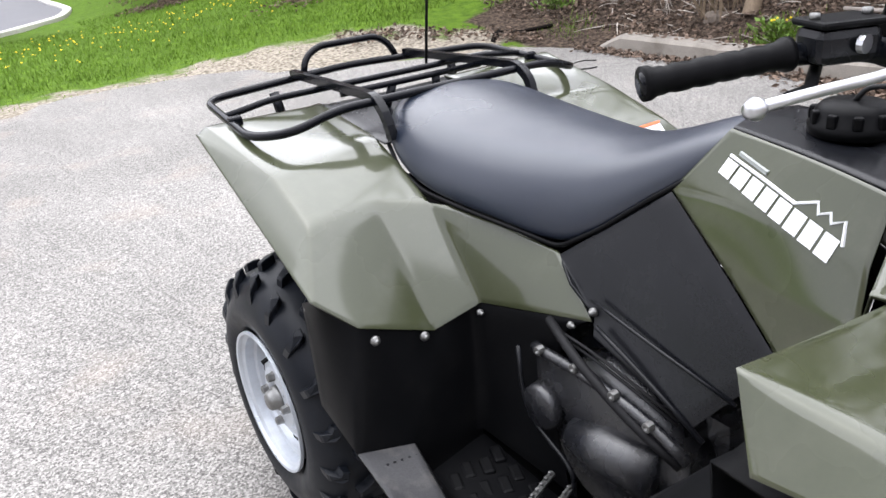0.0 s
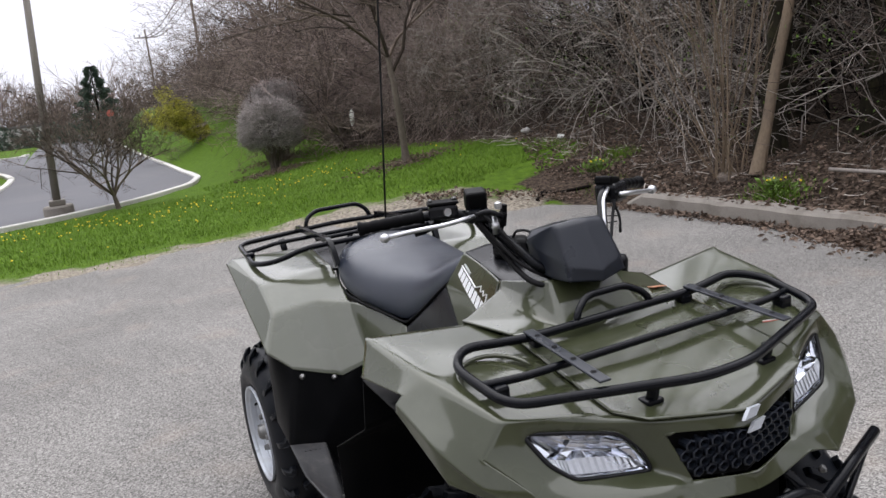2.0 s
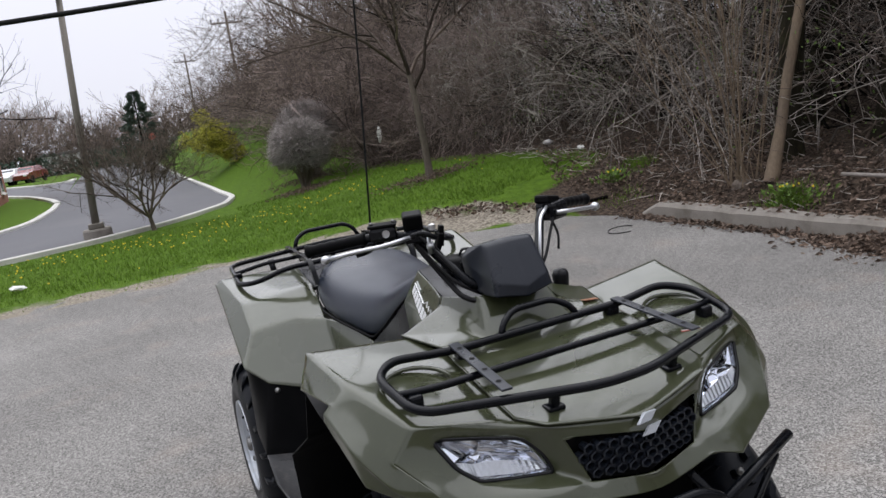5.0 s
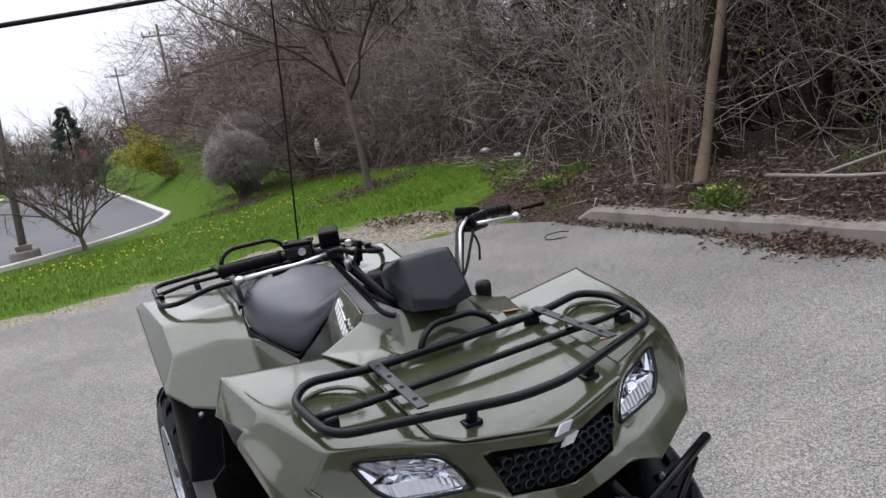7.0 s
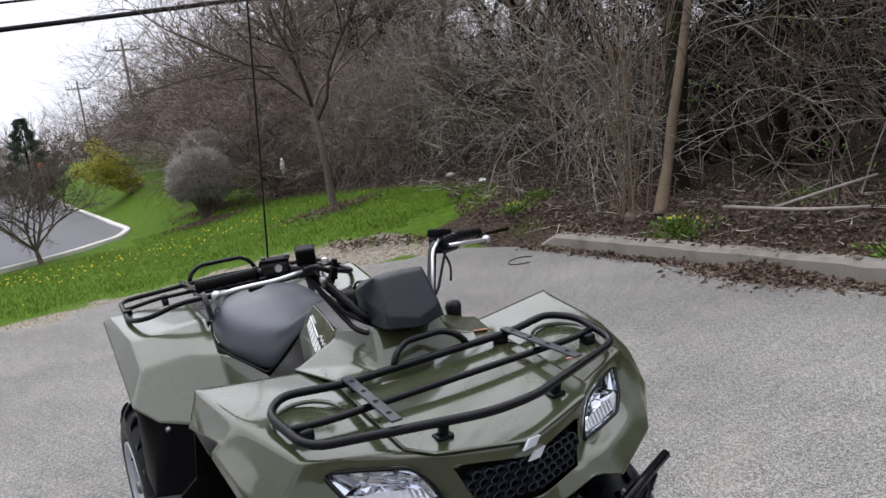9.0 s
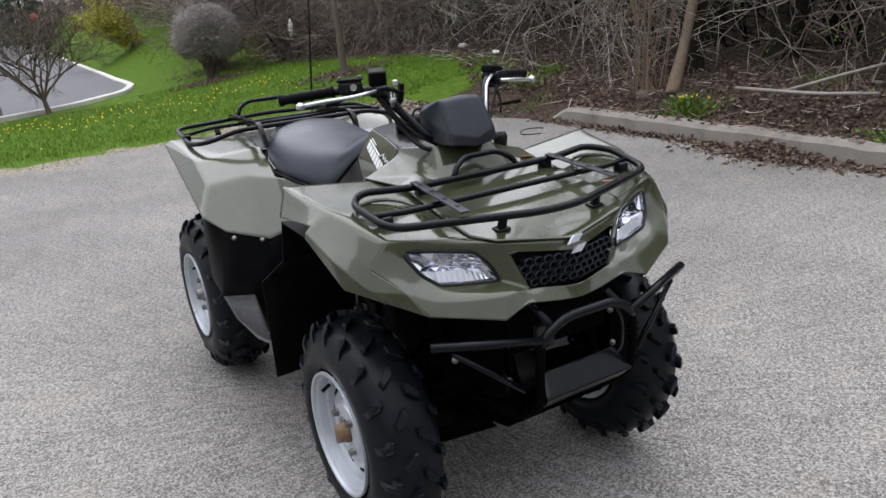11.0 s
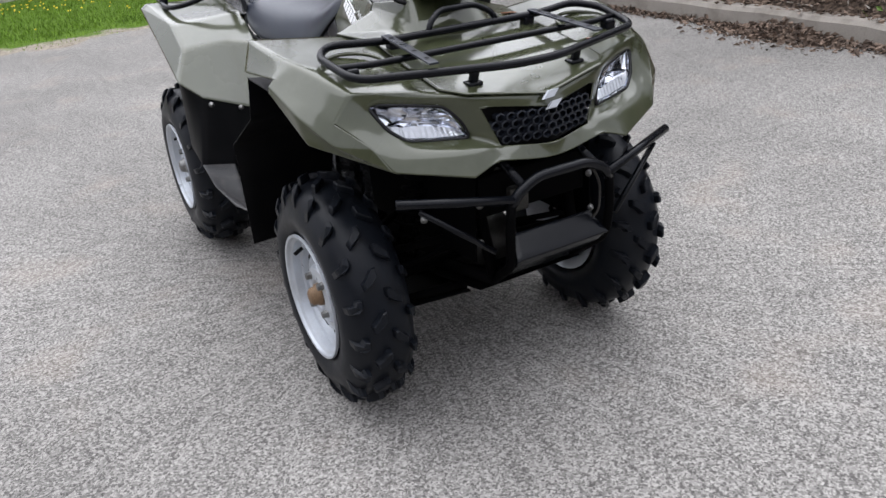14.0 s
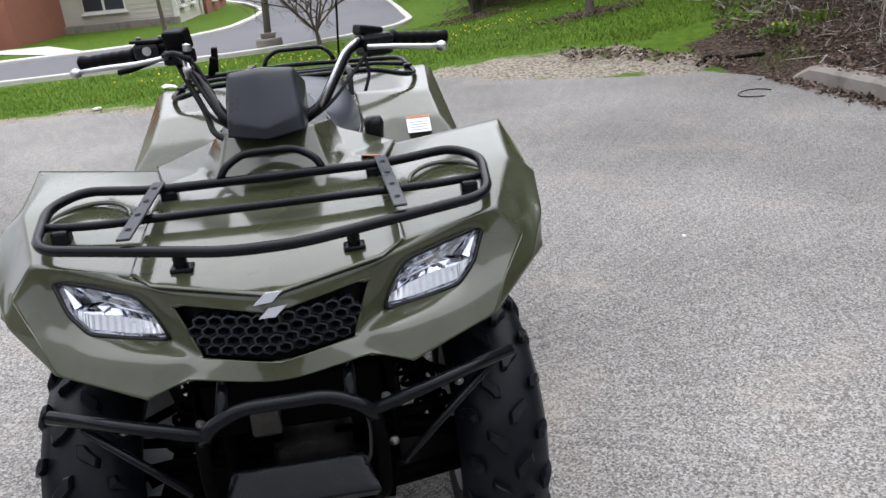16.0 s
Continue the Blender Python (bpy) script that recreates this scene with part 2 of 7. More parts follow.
def lot_material():
    """Sun-bleached asphalt: pale chips in a darker binder, with wide stains."""
    m = bpy.data.materials.new("bleached_lot_asphalt")
    m.use_nodes = True
    n, l = m.node_tree.nodes, m.node_tree.links
    b = n["Principled BSDF"]
    b.inputs["Roughness"].default_value = 0.92
    b.inputs["Specular IOR Level"].default_value = 0.25
    co = n.new("ShaderNodeTexCoord")
    warp = n.new("ShaderNodeTexNoise")
    warp.inputs["Scale"].default_value = 60
    l.new(co.outputs["Object"], warp.inputs["Vector"])
    shift = n.new("ShaderNodeVectorMath")
    shift.operation = "MULTIPLY_ADD"
    shift.inputs[1].default_value = (0.008, 0.008, 0.0)
    l.new(warp.outputs["Color"], shift.inputs[0])
    l.new(co.outputs["Object"], shift.inputs[2])
    chips = n.new("ShaderNodeTexVoronoi")
    chips.inputs["Scale"].default_value = 185
    l.new(shift.outputs[0], chips.inputs["Vector"])
    grit = n.new("ShaderNodeTexVoronoi")
    grit.inputs["Scale"].default_value = 190
    l.new(shift.outputs[0], grit.inputs["Vector"])
    pit = n.new("ShaderNodeSeparateColor")
    l.new(grit.outputs["Color"], pit.inputs[0])
    clump = n.new("ShaderNodeTexNoise")
    clump.inputs["Scale"].default_value, clump.inputs["Detail"].default_value = 34, 4
    l.new(co.outputs["Object"], clump.inputs["Vector"])
    both = n.new("ShaderNodeMath")
    both.operation = "MULTIPLY_ADD"
    both.inputs[1].default_value = 0.7
    l.new(clump.outputs[0], both.inputs[0])
    l.new(pit.outputs[0], both.inputs[2])
    gaps = n.new("ShaderNodeMapRange")
    gaps.inputs[1].default_value, gaps.inputs[2].default_value = 0.68, 0.52
    l.new(both.outputs[0], gaps.inputs[0])
    sep = n.new("ShaderNodeSeparateColor")
    l.new(chips.outputs["Color"], sep.inputs[0])
    tone = n.new("ShaderNodeValToRGB")
    e = tone.color_ramp.elements
    e[0].position, e[0].color = 0.0, rgb(0.135, 0.128, 0.121)
    e[1].position, e[1].color = 1.0, rgb(0.370, 0.355, 0.333)
    mid = tone.color_ramp.elements.new(0.45)
    mid.color = rgb(0.222, 0.214, 0.202)
    l.new(sep.outputs[0], tone.inputs[0])
    dark = n.new("ShaderNodeMix")
    dark.data_type = "RGBA"
    dark.inputs[7].default_value = rgb(0.055, 0.052, 0.05)
    gap_amount = n.new("ShaderNodeMath")
    gap_amount.operation = "MULTIPLY"
    gap_amount.inputs[1].default_value = 0.70
    l.new(gaps.outputs[0], gap_amount.inputs[0])
    l.new(gap_amount.outputs[0], dark.inputs[0])
    l.new(tone.outputs[0], dark.inputs[6])
    wide = n.new("ShaderNodeTexNoise")
    wide.inputs["Scale"].default_value, wide.inputs["Detail"].default_value = 0.55, 5
    l.new(co.outputs["Object"], wide.inputs["Vector"])
    wr = n.new("ShaderNodeMapRange")
    wr.inputs[1].default_value, wr.inputs[2].default_value = 0.3, 0.7
    wr.inputs[3].default_value, wr.inputs[4].default_value = 0.74, 1.20
    l.new(wide.outputs[0], wr.inputs[0])
    sc = n.new("ShaderNodeVectorMath")
    sc.operation = "SCALE"
    l.new(dark.outputs[2], sc.inputs[0])
    l.new(wr.outputs[0], sc.inputs["Scale"])
    spots = n.new("ShaderNodeTexNoise")
    spots.inputs["Scale"].default_value, spots.inputs["Detail"].default_value = 2.2, 3
    l.new(co.outputs["Object"], spots.inputs["Vector"])
    sr = n.new("ShaderNodeMapRange")
    sr.inputs[1].default_value, sr.inputs[2].default_value, sr.inputs[4].default_value = 0.56, 0.80, 0.32
    l.new(spots.outputs[0], sr.inputs[0])
    tan = n.new("ShaderNodeMix")
    tan.data_type = "RGBA"
    tan.inputs[7].default_value = rgb(0.31, 0.245, 0.195)
    l.new(sr.outputs[0], tan.inputs[0])
    l.new(sc.outputs[0], tan.inputs[6])
    l.new(tan.outputs[2], b.inputs["Base Color"])
    bp = n.new("ShaderNodeBump")
    bp.inputs["Strength"].default_value, bp.inputs["Distance"].default_value = 0.6, 0.004
    bp.invert = True
    l.new(gaps.outputs[0], bp.inputs["Height"])
    l.new(bp.outputs[0], b.inputs["Normal"])
    return m


def soil_material():
    """Lawn thatch with bare, sandy and leaf-littered patches."""
    m = bpy.data.materials.new("lawn_and_soil")
    m.use_nodes = True
    n, l = m.node_tree.nodes, m.node_tree.links
    b = n["Principled BSDF"]
    b.inputs["Roughness"].default_value = 0.95
    b.inputs["Specular IOR Level"].default_value = 0.1
    co = n.new("ShaderNodeTexCoord")
    tuft = n.new("ShaderNodeTexNoise")
    tuft.inputs["Scale"].default_value, tuft.inputs["Detail"].default_value = 9, 8
    tuft.inputs["Roughness"].default_value = 0.7
    l.new(co.outputs["Object"], tuft.inputs["Vector"])
    green = n.new("ShaderNodeValToRGB")
    e = green.color_ramp.elements
    e[0].position, e[0].color = 0.3, rgb(0.040, 0.082, 0.008)
    e[1].position, e[1].color = 0.72, rgb(0.110, 0.190, 0.018)
    l.new(tuft.outputs[0], green.inputs[0])
    speck = n.new("ShaderNodeTexNoise")
    speck.inputs["Scale"].default_value, speck.inputs["Detail"].default_value = 30, 6
    l.new(co.outputs["Object"], speck.inputs["Vector"])
    brown = n.new("ShaderNodeValToRGB")
    e = brown.color_ramp.elements
    # Soil and litter brown, darkened to stand in for shade under the brush.
    e[0].position, e[0].color = 0.35, rgb(0.014, 0.010, 0.008)
    e[1].position, e[1].color = 0.68, rgb(0.115, 0.085, 0.064)
    l.new(speck.outputs[0], brown.inputs[0])
    at = n.new("ShaderNodeAttribute")
    at.attribute_name = "bare"
    blot = n.new("ShaderNodeTexNoise")
    blot.inputs["Scale"].default_value, blot.inputs["Detail"].default_value = 2.5, 6
    l.new(co.outputs["Object"], blot.inputs["Vector"])
    add = n.new("ShaderNodeMath")
    add.operation = "ADD"
    l.new(at.outputs["Fac"], add.inputs[0])
    l.new(blot.outputs[0], add.inputs[1])
    mr = n.new("ShaderNodeMapRange")
    mr.inputs[1].default_value, mr.inputs[2].default_value = 0.95, 1.15
    l.new(add.outputs[0], mr.inputs[0])
    mix = n.new("ShaderNodeMix")
    mix.data_type = "RGBA"
    l.new(mr.outputs[0], mix.inputs[0])
    l.new(green.outputs[0], mix.inputs[6])
    l.new(brown.outputs[0], mix.inputs[7])
    sandy = n.new("ShaderNodeAttribute")
    sandy.attribute_name = "sandy"
    pale = n.new("ShaderNodeValToRGB")
    e = pale.color_ramp.elements
    e[0].position, e[0].color = 0.32, rgb(0.10, 0.085, 0.065)
    e[1].position, e[1].color = 0.62, rgb(0.36, 0.32, 0.26)
    l.new(speck.outputs[0], pale.inputs[0])
    add2 = n.new("ShaderNodeMath")
    add2.operation = "ADD"
    l.new(sandy.outputs["Fac"], add2.inputs[0])
    l.new(blot.outputs[0], add2.inputs[1])
    mr2 = n.new("ShaderNodeMapRange")
    mr2.inputs[1].default_value, mr2.inputs[2].default_value = 0.98, 1.16
    l.new(add2.outputs[0], mr2.inputs[0])
    mix2 = n.new("ShaderNodeMix")
    mix2.data_type = "RGBA"
    l.new(mr2.outputs[0], mix2.inputs[0])
    l.new(mix.outputs[2], mix2.inputs[6])
    l.new(pale.outputs[0], mix2.inputs[7])
    l.new(mix2.outputs[2], b.inputs["Base Color"])
    bp = n.new("ShaderNodeBump")
    bp.inputs["Strength"].default_value, bp.inputs["Distance"].default_value = 0.9, 0.04
    l.new(tuft.outputs[0], bp.inputs["Height"])
    l.new(bp.outputs[0], b.inputs["Normal"])
    return m


LOT, SOIL = lot_material(), soil_material()


# ==== building helpers ====
def mesh_of(name, verts, faces, smooth=False):
    me = bpy.data.meshes.new(name)
    me.from_pydata([tuple(v) for v in verts], [], [tuple(f) for f in faces])
    me.update()
    if smooth:
        me.polygons.foreach_set("use_smooth", [True] * len(me.polygons))
    return me


def part(name, bm, mat, parent=None, label="", smooth=False):
    """Links a bmesh (or a ready mesh) as one object under a thing or a part."""
    if isinstance(bm, bmesh.types.BMesh):
        me = bpy.data.meshes.new(name)
        bm.to_mesh(me)
        bm.free()
        if smooth:
            me.polygons.foreach_set("use_smooth", [True] * len(me.polygons))
    else:
        me = bm
    if not me.materials:
        me.materials.append(mat)
    ob = new(name, me)
    if parent is not None:
        ob.parent = parent
    if label:
        tagged(ob, label)
    return ob


def thing(name, label, category, group="", kind="", at=(0, 0, 0)):
    ob = new(name)
    ob.location = at
    ob.empty_display_size = 0.1
    return tagged(ob, label, category, group, kind)


def box_bm(size, centre=(0, 0, 0), bevel=0.0, turn=None, bm=None, segments=2):
    """A bevelled box, joined to bm if given."""
    b2 = bmesh.new()
    bmesh.ops.create_cube(b2, size=1.0)
    bmesh.ops.scale(b2, vec=size, verts=b2.verts)
    if bevel:
        bmesh.ops.bevel(b2, geom=list(b2.edges), offset=bevel, segments=segments, profile=0.5, affect="EDGES", clamp_overlap=True)
    m = Matrix.Translation(centre) @ (turn.to_4x4() if turn else Matrix())
    bmesh.ops.transform(b2, matrix=m, verts=b2.verts)
    return join(bm, b2)


def join(bm, other):
    if bm is None:
        return other
    me = bpy.data.meshes.new("tmp")
    other.to_mesh(me)
    other.free()
    bm.from_mesh(me)
    bpy.data.meshes.remove(me)
    return bm


def lathe_bm(profile, steps=32, axis="X", centre=(0, 0, 0), bm=None, closed=False, caps=True):
    """Turns (along, radius) pairs round an axis."""
    b2 = bmesh.new()
    rings = []
    for along, r in profile:
        ring = []
        for k in range(steps):
            a = 2 * math.pi * k / steps
            c, s = r * math.cos(a), r * math.sin(a)
            p = {"X": (along, c, s), "Y": (c, along, s), "Z": (c, s, along)}[axis]
            ring.append(b2.verts.new(p))
        rings.append(ring)
    pairs = list(zip(rings, rings[1:])) + ([(rings[-1], rings[0])] if closed else [])
    for a, b in pairs:
        for k in range(steps):
            b2.faces.new((a[k], a[(k + 1) % steps], b[(k + 1) % steps], b[k]))
    if caps and not closed:
        for ring in (rings[0], rings[-1]):
            if profile[rings.index(ring)][1] > 1e-4:
                b2.faces.new(ring)
    bmesh.ops.remove_doubles(b2, verts=b2.verts, dist=1e-5)
    bmesh.ops.recalc_face_normals(b2, faces=b2.faces)
    bmesh.ops.translate(b2, vec=centre, verts=b2.verts)
    return join(bm, b2)


def rounded(points, radius=0.03, steps=5, cyclic=False):
    """A polyline with its corners rounded off."""
    pts = [Vector(p) for p in points]
    out, n = [], len(pts)
    for i, p in enumerate(pts):
        if not cyclic and i in (0, n - 1):
            out.append(p)
            continue
        a, c = pts[(i - 1) % n], pts[(i + 1) % n]
        d = min(radius, (a - p).length * 0.45, (c - p).length * 0.45)
        s, e = p + (a - p).normalized() * d, p + (c - p).normalized() * d
        for k in range(steps + 1):
            u = k / steps
            out.append((1 - u) ** 2 * s + 2 * u * (1 - u) * p + u * u * e)
    return out


def sweep_bm(points, radius, sides=10, cyclic=False, bm=None, flat=None):
    """A round bar along a polyline; radius may be a list. flat=(w, h) sweeps a strip instead."""
    b2 = bmesh.new()
    pts = [Vector(p) for p in points]
    n = len(pts)
    rad = radius if isinstance(radius, (list, tuple)) else [radius] * n
    tang = []
    for i in range(n):
        a = pts[(i - 1) % n] if cyclic or i else pts[i]
        c = pts[(i + 1) % n] if cyclic or i < n - 1 else pts[i]
        tang.append((c - a).normalized())
    up = Vector((0, 0, 1)) if abs(tang[0].z) < 0.9 else Vector((1, 0, 0))
    side = tang[0].cross(up).normalized()
    rings = []
    for i in range(n):
        side = (side - tang[i] * side.dot(tang[i])).normalized()
        nor = side.cross(tang[i])
        ring = []
        for k in range(sides):
            a = 2 * math.pi * (k + 0.5) / sides
            ring.append(b2.verts.new(pts[i] + rad[i] * (math.cos(a) * side + math.sin(a) * nor)))
        rings.append(ring)
    for i in range(n if cyclic else n - 1):
        a, b = rings[i], rings[(i + 1) % n]
        for k in range(sides):
            b2.faces.new((a[k], a[(k + 1) % sides], b[(k + 1) % sides], b[k]))
    if not cyclic:
        b2.faces.new(rings[0])
        b2.faces.new(rings[-1])
    bmesh.ops.recalc_face_normals(b2, faces=b2.faces)
    return join(bm, b2)


def tube(name, points, radius, mat, parent, label="", bend=0.03, cyclic=False, sides=10):
    return part(name, sweep_bm(rounded(points, bend, 5, cyclic), radius, sides, cyclic), mat, parent, label, smooth=True)


def panel(name, verts, faces, mat, parent, label="", mirror=False, thick=0.004, crease=0.66, side=1, fine=3):
    """A moulded sheet from named corner points (half-width, along, height): a soft surface with rounded folds.
    side=-1 puts it on the other flank; mirror joins both flanks in one sheet."""
    bm = bmesh.new()
    for s in ((1, -1) if mirror else (side,)):
        used = {k for f in faces for k in f}
        made = {k: bm.verts.new((s * verts[k][0], verts[k][1], verts[k][2])) for k in verts if k in used}
        for f in faces:
            ring = [made[k] for k in f]
            bm.faces.new(ring if s > 0 else ring[::-1])
    bmesh.ops.remove_doubles(bm, verts=bm.verts, dist=0.0008)
    bmesh.ops.recalc_face_normals(bm, faces=bm.faces)
    heart = Vector((0, sum(v.co.y for v in bm.verts) / len(bm.verts), 0.45))
    if sum(f.normal.dot(f.calc_center_median() - heart) * f.calc_area() for f in bm.faces) < 0:
        bmesh.ops.reverse_faces(bm, faces=bm.faces)
    folds = bm.edges.layers.float.new("crease_edge")
    for e in bm.edges:
        if e.is_boundary:
            e[folds] = 0.95
        elif e.calc_face_angle(0.0) > radians(7):
            e[folds] = crease
    corners = bm.verts.layers.float.new("crease_vert")
    for v in bm.verts:
        rim = [e.other_vert(v).co - v.co for e in v.link_edges if e.is_boundary]
        if len(rim) == 2 and rim[0].angle(rim[1]) < radians(152):
            v[corners] = 1.0
    ob = part(name, bm, mat, parent, label, smooth=True)
    ss = ob.modifiers.new("mould", "SUBSURF")
    ss.levels = ss.render_levels = 4 if mat is GREEN else fine
    ss.boundary_smooth = "PRESERVE_CORNERS"
    if thick:
        so = ob.modifiers.new("sheet", "SOLIDIFY")
        so.thickness, so.offset = thick, -1
    ob.modifiers.new("rim", "WEIGHTED_NORMAL").weight = 60
    return ob


def bolt(parent, at, r=0.008, normal="Y", mat=None, name="bolt"):
    r = r * 0.8
    bm = lathe_bm([(0.004, r * 1.5), (-0.001, r * 1.6), (-0.002, r), (-0.006, r * 0.9), (-0.008, r * 0.5), (-0.0081, 0.0)], 10, normal, at)
    return part(name, bm, mat or STEEL, parent, smooth=True)


# ==== the quad bike ====
atv = thing("quad_bike", "olive green four-wheel quad bike with black racks, parked on asphalt", "quad bike")

# --- front body ---
NOSE = {
    "grille_c": (0, -0.928, 0.768), "grille_o": (0.154, -0.886, 0.789), "grille_lo": (0.118, -0.908, 0.702), "grille_lc": (0, -0.940, 0.690),
    "chin_c": (0, -0.948, 0.656), "notch": (0.142, -0.934, 0.682), "corner": (0.205, -0.940, 0.660), "arch_f": (0.355, -0.868, 0.687),
    "lamp_i": (0.170, -0.868, 0.722), "lamp_t": (0.215, -0.840, 0.793), "lamp_o": (0.360, -0.771, 0.811), "lamp_b": (0.300, -0.832, 0.733), "lamp_s": (0.333, -0.808, 0.760),
    "sill_i": (0.172, -0.926, 0.712), "sill_b": (0.308, -0.870, 0.712), "sill_s": (0.352, -0.815, 0.745),
    "lip_c": (0, -0.922, 0.794), "lip_o": (0.178, -0.880, 0.818), "seam_f": (0.215, -0.832, 0.824), "crease_f": (0.388, -0.765, 0.838),
    "flare_f": (0.432, -0.765, 0.785), "flare_l": (0.382, -0.832, 0.738),
    "under_c": (0, -0.875, 0.798), "under_o": (0.165, -0.840, 0.814), "under_s": (0.205, -0.80, 0.820),
}
part_nose = panel("front_fascia", NOSE, [
    ("grille_c", "grille_o", "lip_o", "lip_c"), ("lip_c", "lip_o", "under_o", "under_c"), ("lip_o", "seam_f", "under_s", "under_o"), ("grille_o", "lamp_i", "lamp_t", "lip_o"), ("grille_lo", "lamp_i", "grille_o"),
    ("grille_lo", "sill_i", "lamp_i"), ("lamp_i", "sill_i", "sill_b", "lamp_b"), ("lamp_b", "sill_b", "sill_s", "lamp_s"), ("grille_lo", "notch", "corner", "sill_i"), ("grille_lc", "chin_c", "notch", "grille_lo"),
    ("corner", "arch_f", "sill_b", "sill_i"), ("lip_o", "lamp_t", "lamp_o", "crease_f", "seam_f"),
    ("lamp_o", "lamp_s", "sill_s", "flare_l", "flare_f", "crease_f"), ("sill_b", "arch_f", "flare_l", "sill_s"),
], GREEN, atv, "glossy olive green nose with grille and lamp openings", mirror=True, crease=0.25)

FENDER = {
    "seam_f": (0.208, -0.836, 0.822), "seam_m": (0.200, -0.60, 0.866), "seam_r": (0.168, -0.40, 0.878),
    "crease_f": (0.388, -0.765, 0.838), "crease_m": (0.444, -0.60, 0.886), "crease_r": (0.474, -0.398, 0.915),
    "dip_f": (0.30, -0.800, 0.830), "dip_m": (0.33, -0.60, 0.872), "dip_r": (0.36, -0.403, 0.902),
    "edge_r": (0.508, -0.440, 0.852), "valley_r": (0.487, -0.585, 0.857), "valley_m": (0.459, -0.672, 0.827), "flare_f": (0.432, -0.765, 0.785), "flare_l": (0.382, -0.832, 0.738),
    "crest_r": (0.501, -0.586, 0.844), "crest_m": (0.488, -0.690, 0.800), "crest_f": (0.450, -0.776, 0.742),
    "arch_r": (0.503, -0.588, 0.830), "arch_m": (0.478, -0.722, 0.738), "arch_f": (0.355, -0.868, 0.687),
}
for s in (1, -1):
    fender = panel("front_fender", FENDER, [
        ("seam_f", "dip_f", "dip_m", "seam_m"), ("dip_f", "crease_f", "crease_m", "dip_m"),
        ("seam_m", "dip_m", "dip_r", "seam_r"), ("dip_m", "crease_m", "crease_r", "dip_r"),
        ("crease_f", "flare_f", "valley_m", "crease_m"), ("crease_m", "valley_m", "valley_r"), ("crease_m", "valley_r", "edge_r", "crease_r"),
        ("valley_r", "valley_m", "crest_m", "crest_r"), ("valley_m", "flare_f", "crest_f", "crest_m"), ("flare_f", "flare_l", "crest_f"),
        ("crest_r", "crest_m", "arch_m", "arch_r"), ("crest_m", "crest_f", "arch_f", "arch_m"), ("crest_f", "flare_l", "arch_f"),
    ], GREEN, atv, "olive green front mudguard with its flared edge", side=s, crease=0.48)
    arc = [(s * 0.322 + 0.072 * math.cos(a), -0.650 + 0.075 * math.sin(a), 0.866 + 0.014 * math.sin(a)) for a in [math.pi * (0.02 + 0.96 * k / 12) for k in range(13)]]
    part("moulded_arc", sweep_bm(arc, [0.002] + [0.0045] * 11 + [0.002], 8), GREEN, fender, smooth=True)
    # black inner liner and the flap behind the wheel
    LINER = {"a": (0.49, -0.392, 0.828), "b": (0.505, -0.575, 0.838), "c": (0.458, -0.71, 0.742), "d": (0.345, -0.862, 0.682), "a2": (0.22, -0.36, 0.80),
             "b2": (0.22, -0.56, 0.82), "c2": (0.21, -0.72, 0.76), "d2": (0.19, -0.88, 0.68), "fl_o": (0.505, -0.185, 0.315), "fl_i": (0.27, -0.17, 0.315),
             "fm_o": (0.518, -0.232, 0.628), "fu_o": (0.508, -0.415, 0.735), "fu_i": (0.24, -0.37, 0.73), "fm_i": (0.24, -0.28, 0.66)}
    panel("wheel_liner", LINER, [("a", "b", "b2", "a2"), ("b", "c", "c2", "b2"), ("c", "d", "d2", "c2"), ("a", "a2", "fu_i", "fu_o"), ("fu_o", "fu_i", "fm_i", "fm_o"), ("fm_o", "fm_i", "fl_i", "fl_o")],
          BLACK, atv, "black plastic wheel arch liner and mud flap", side=s, thick=0.003)

HOOD = {
    "lip_c": (0, -0.922, 0.797), "lip_o": (0.178, -0.880, 0.821), "seam_f": (0.217, -0.832, 0.8285), "seam_m": (0.218, -0.60, 0.8745), "seam_r": (0.207, -0.50, 0.8885),
    "mid_f": (0, -0.84, 0.822), "mid_o": (0.12, -0.80, 0.832), "mid_m": (0, -0.62, 0.866), "rise": (0.13, -0.60, 0.872), "mid_r": (0, -0.50, 0.884), "rise_r": (0.12, -0.50, 0.888),
}
panel("hood", HOOD, [
    ("lip_c", "lip_o", "mid_o", "mid_f"), ("lip_o", "seam_f", "mid_o"), ("mid_f", "mid_o", "rise", "mid_m"), ("mid_o", "seam_f", "seam_m", "rise"),
    ("mid_m", "rise", "rise_r", "mid_r"), ("rise", "seam_m", "seam_r", "rise_r"),
], GREEN, atv, "olive green hood panel", mirror=True)

COWL = {
    "foot_c": (0, -0.562, 0.876), "foot_o": (0.105, -0.545, 0.882), "top_c": (0, -0.50, 0.962), "top_o": (0.088, -0.475, 0.962), "wing_f": (0.150, -0.480, 0.895),
    "wing_r": (0.250, -0.385, 0.893), "ridge": (0.128, -0.348, 0.930), "tank_t": (0.119, -0.335, 0.944), "low": (0.190, -0.350, 0.800), "seam": (0.212, -0.52, 0.886),
}
panel("front_cowl", COWL, [
    ("foot_c", "foot_o", "top_o", "top_c"), ("foot_o", "wing_f", "ridge", "tank_t", "top_o"), ("wing_f", "wing_r", "ridge"), ("foot_o", "seam", "wing_f"), ("wing_f", "seam", "wing_r"),
    ("ridge", "wing_r", "low"),
], GREEN, atv, "faceted olive green cowl below the handlebar", mirror=True)

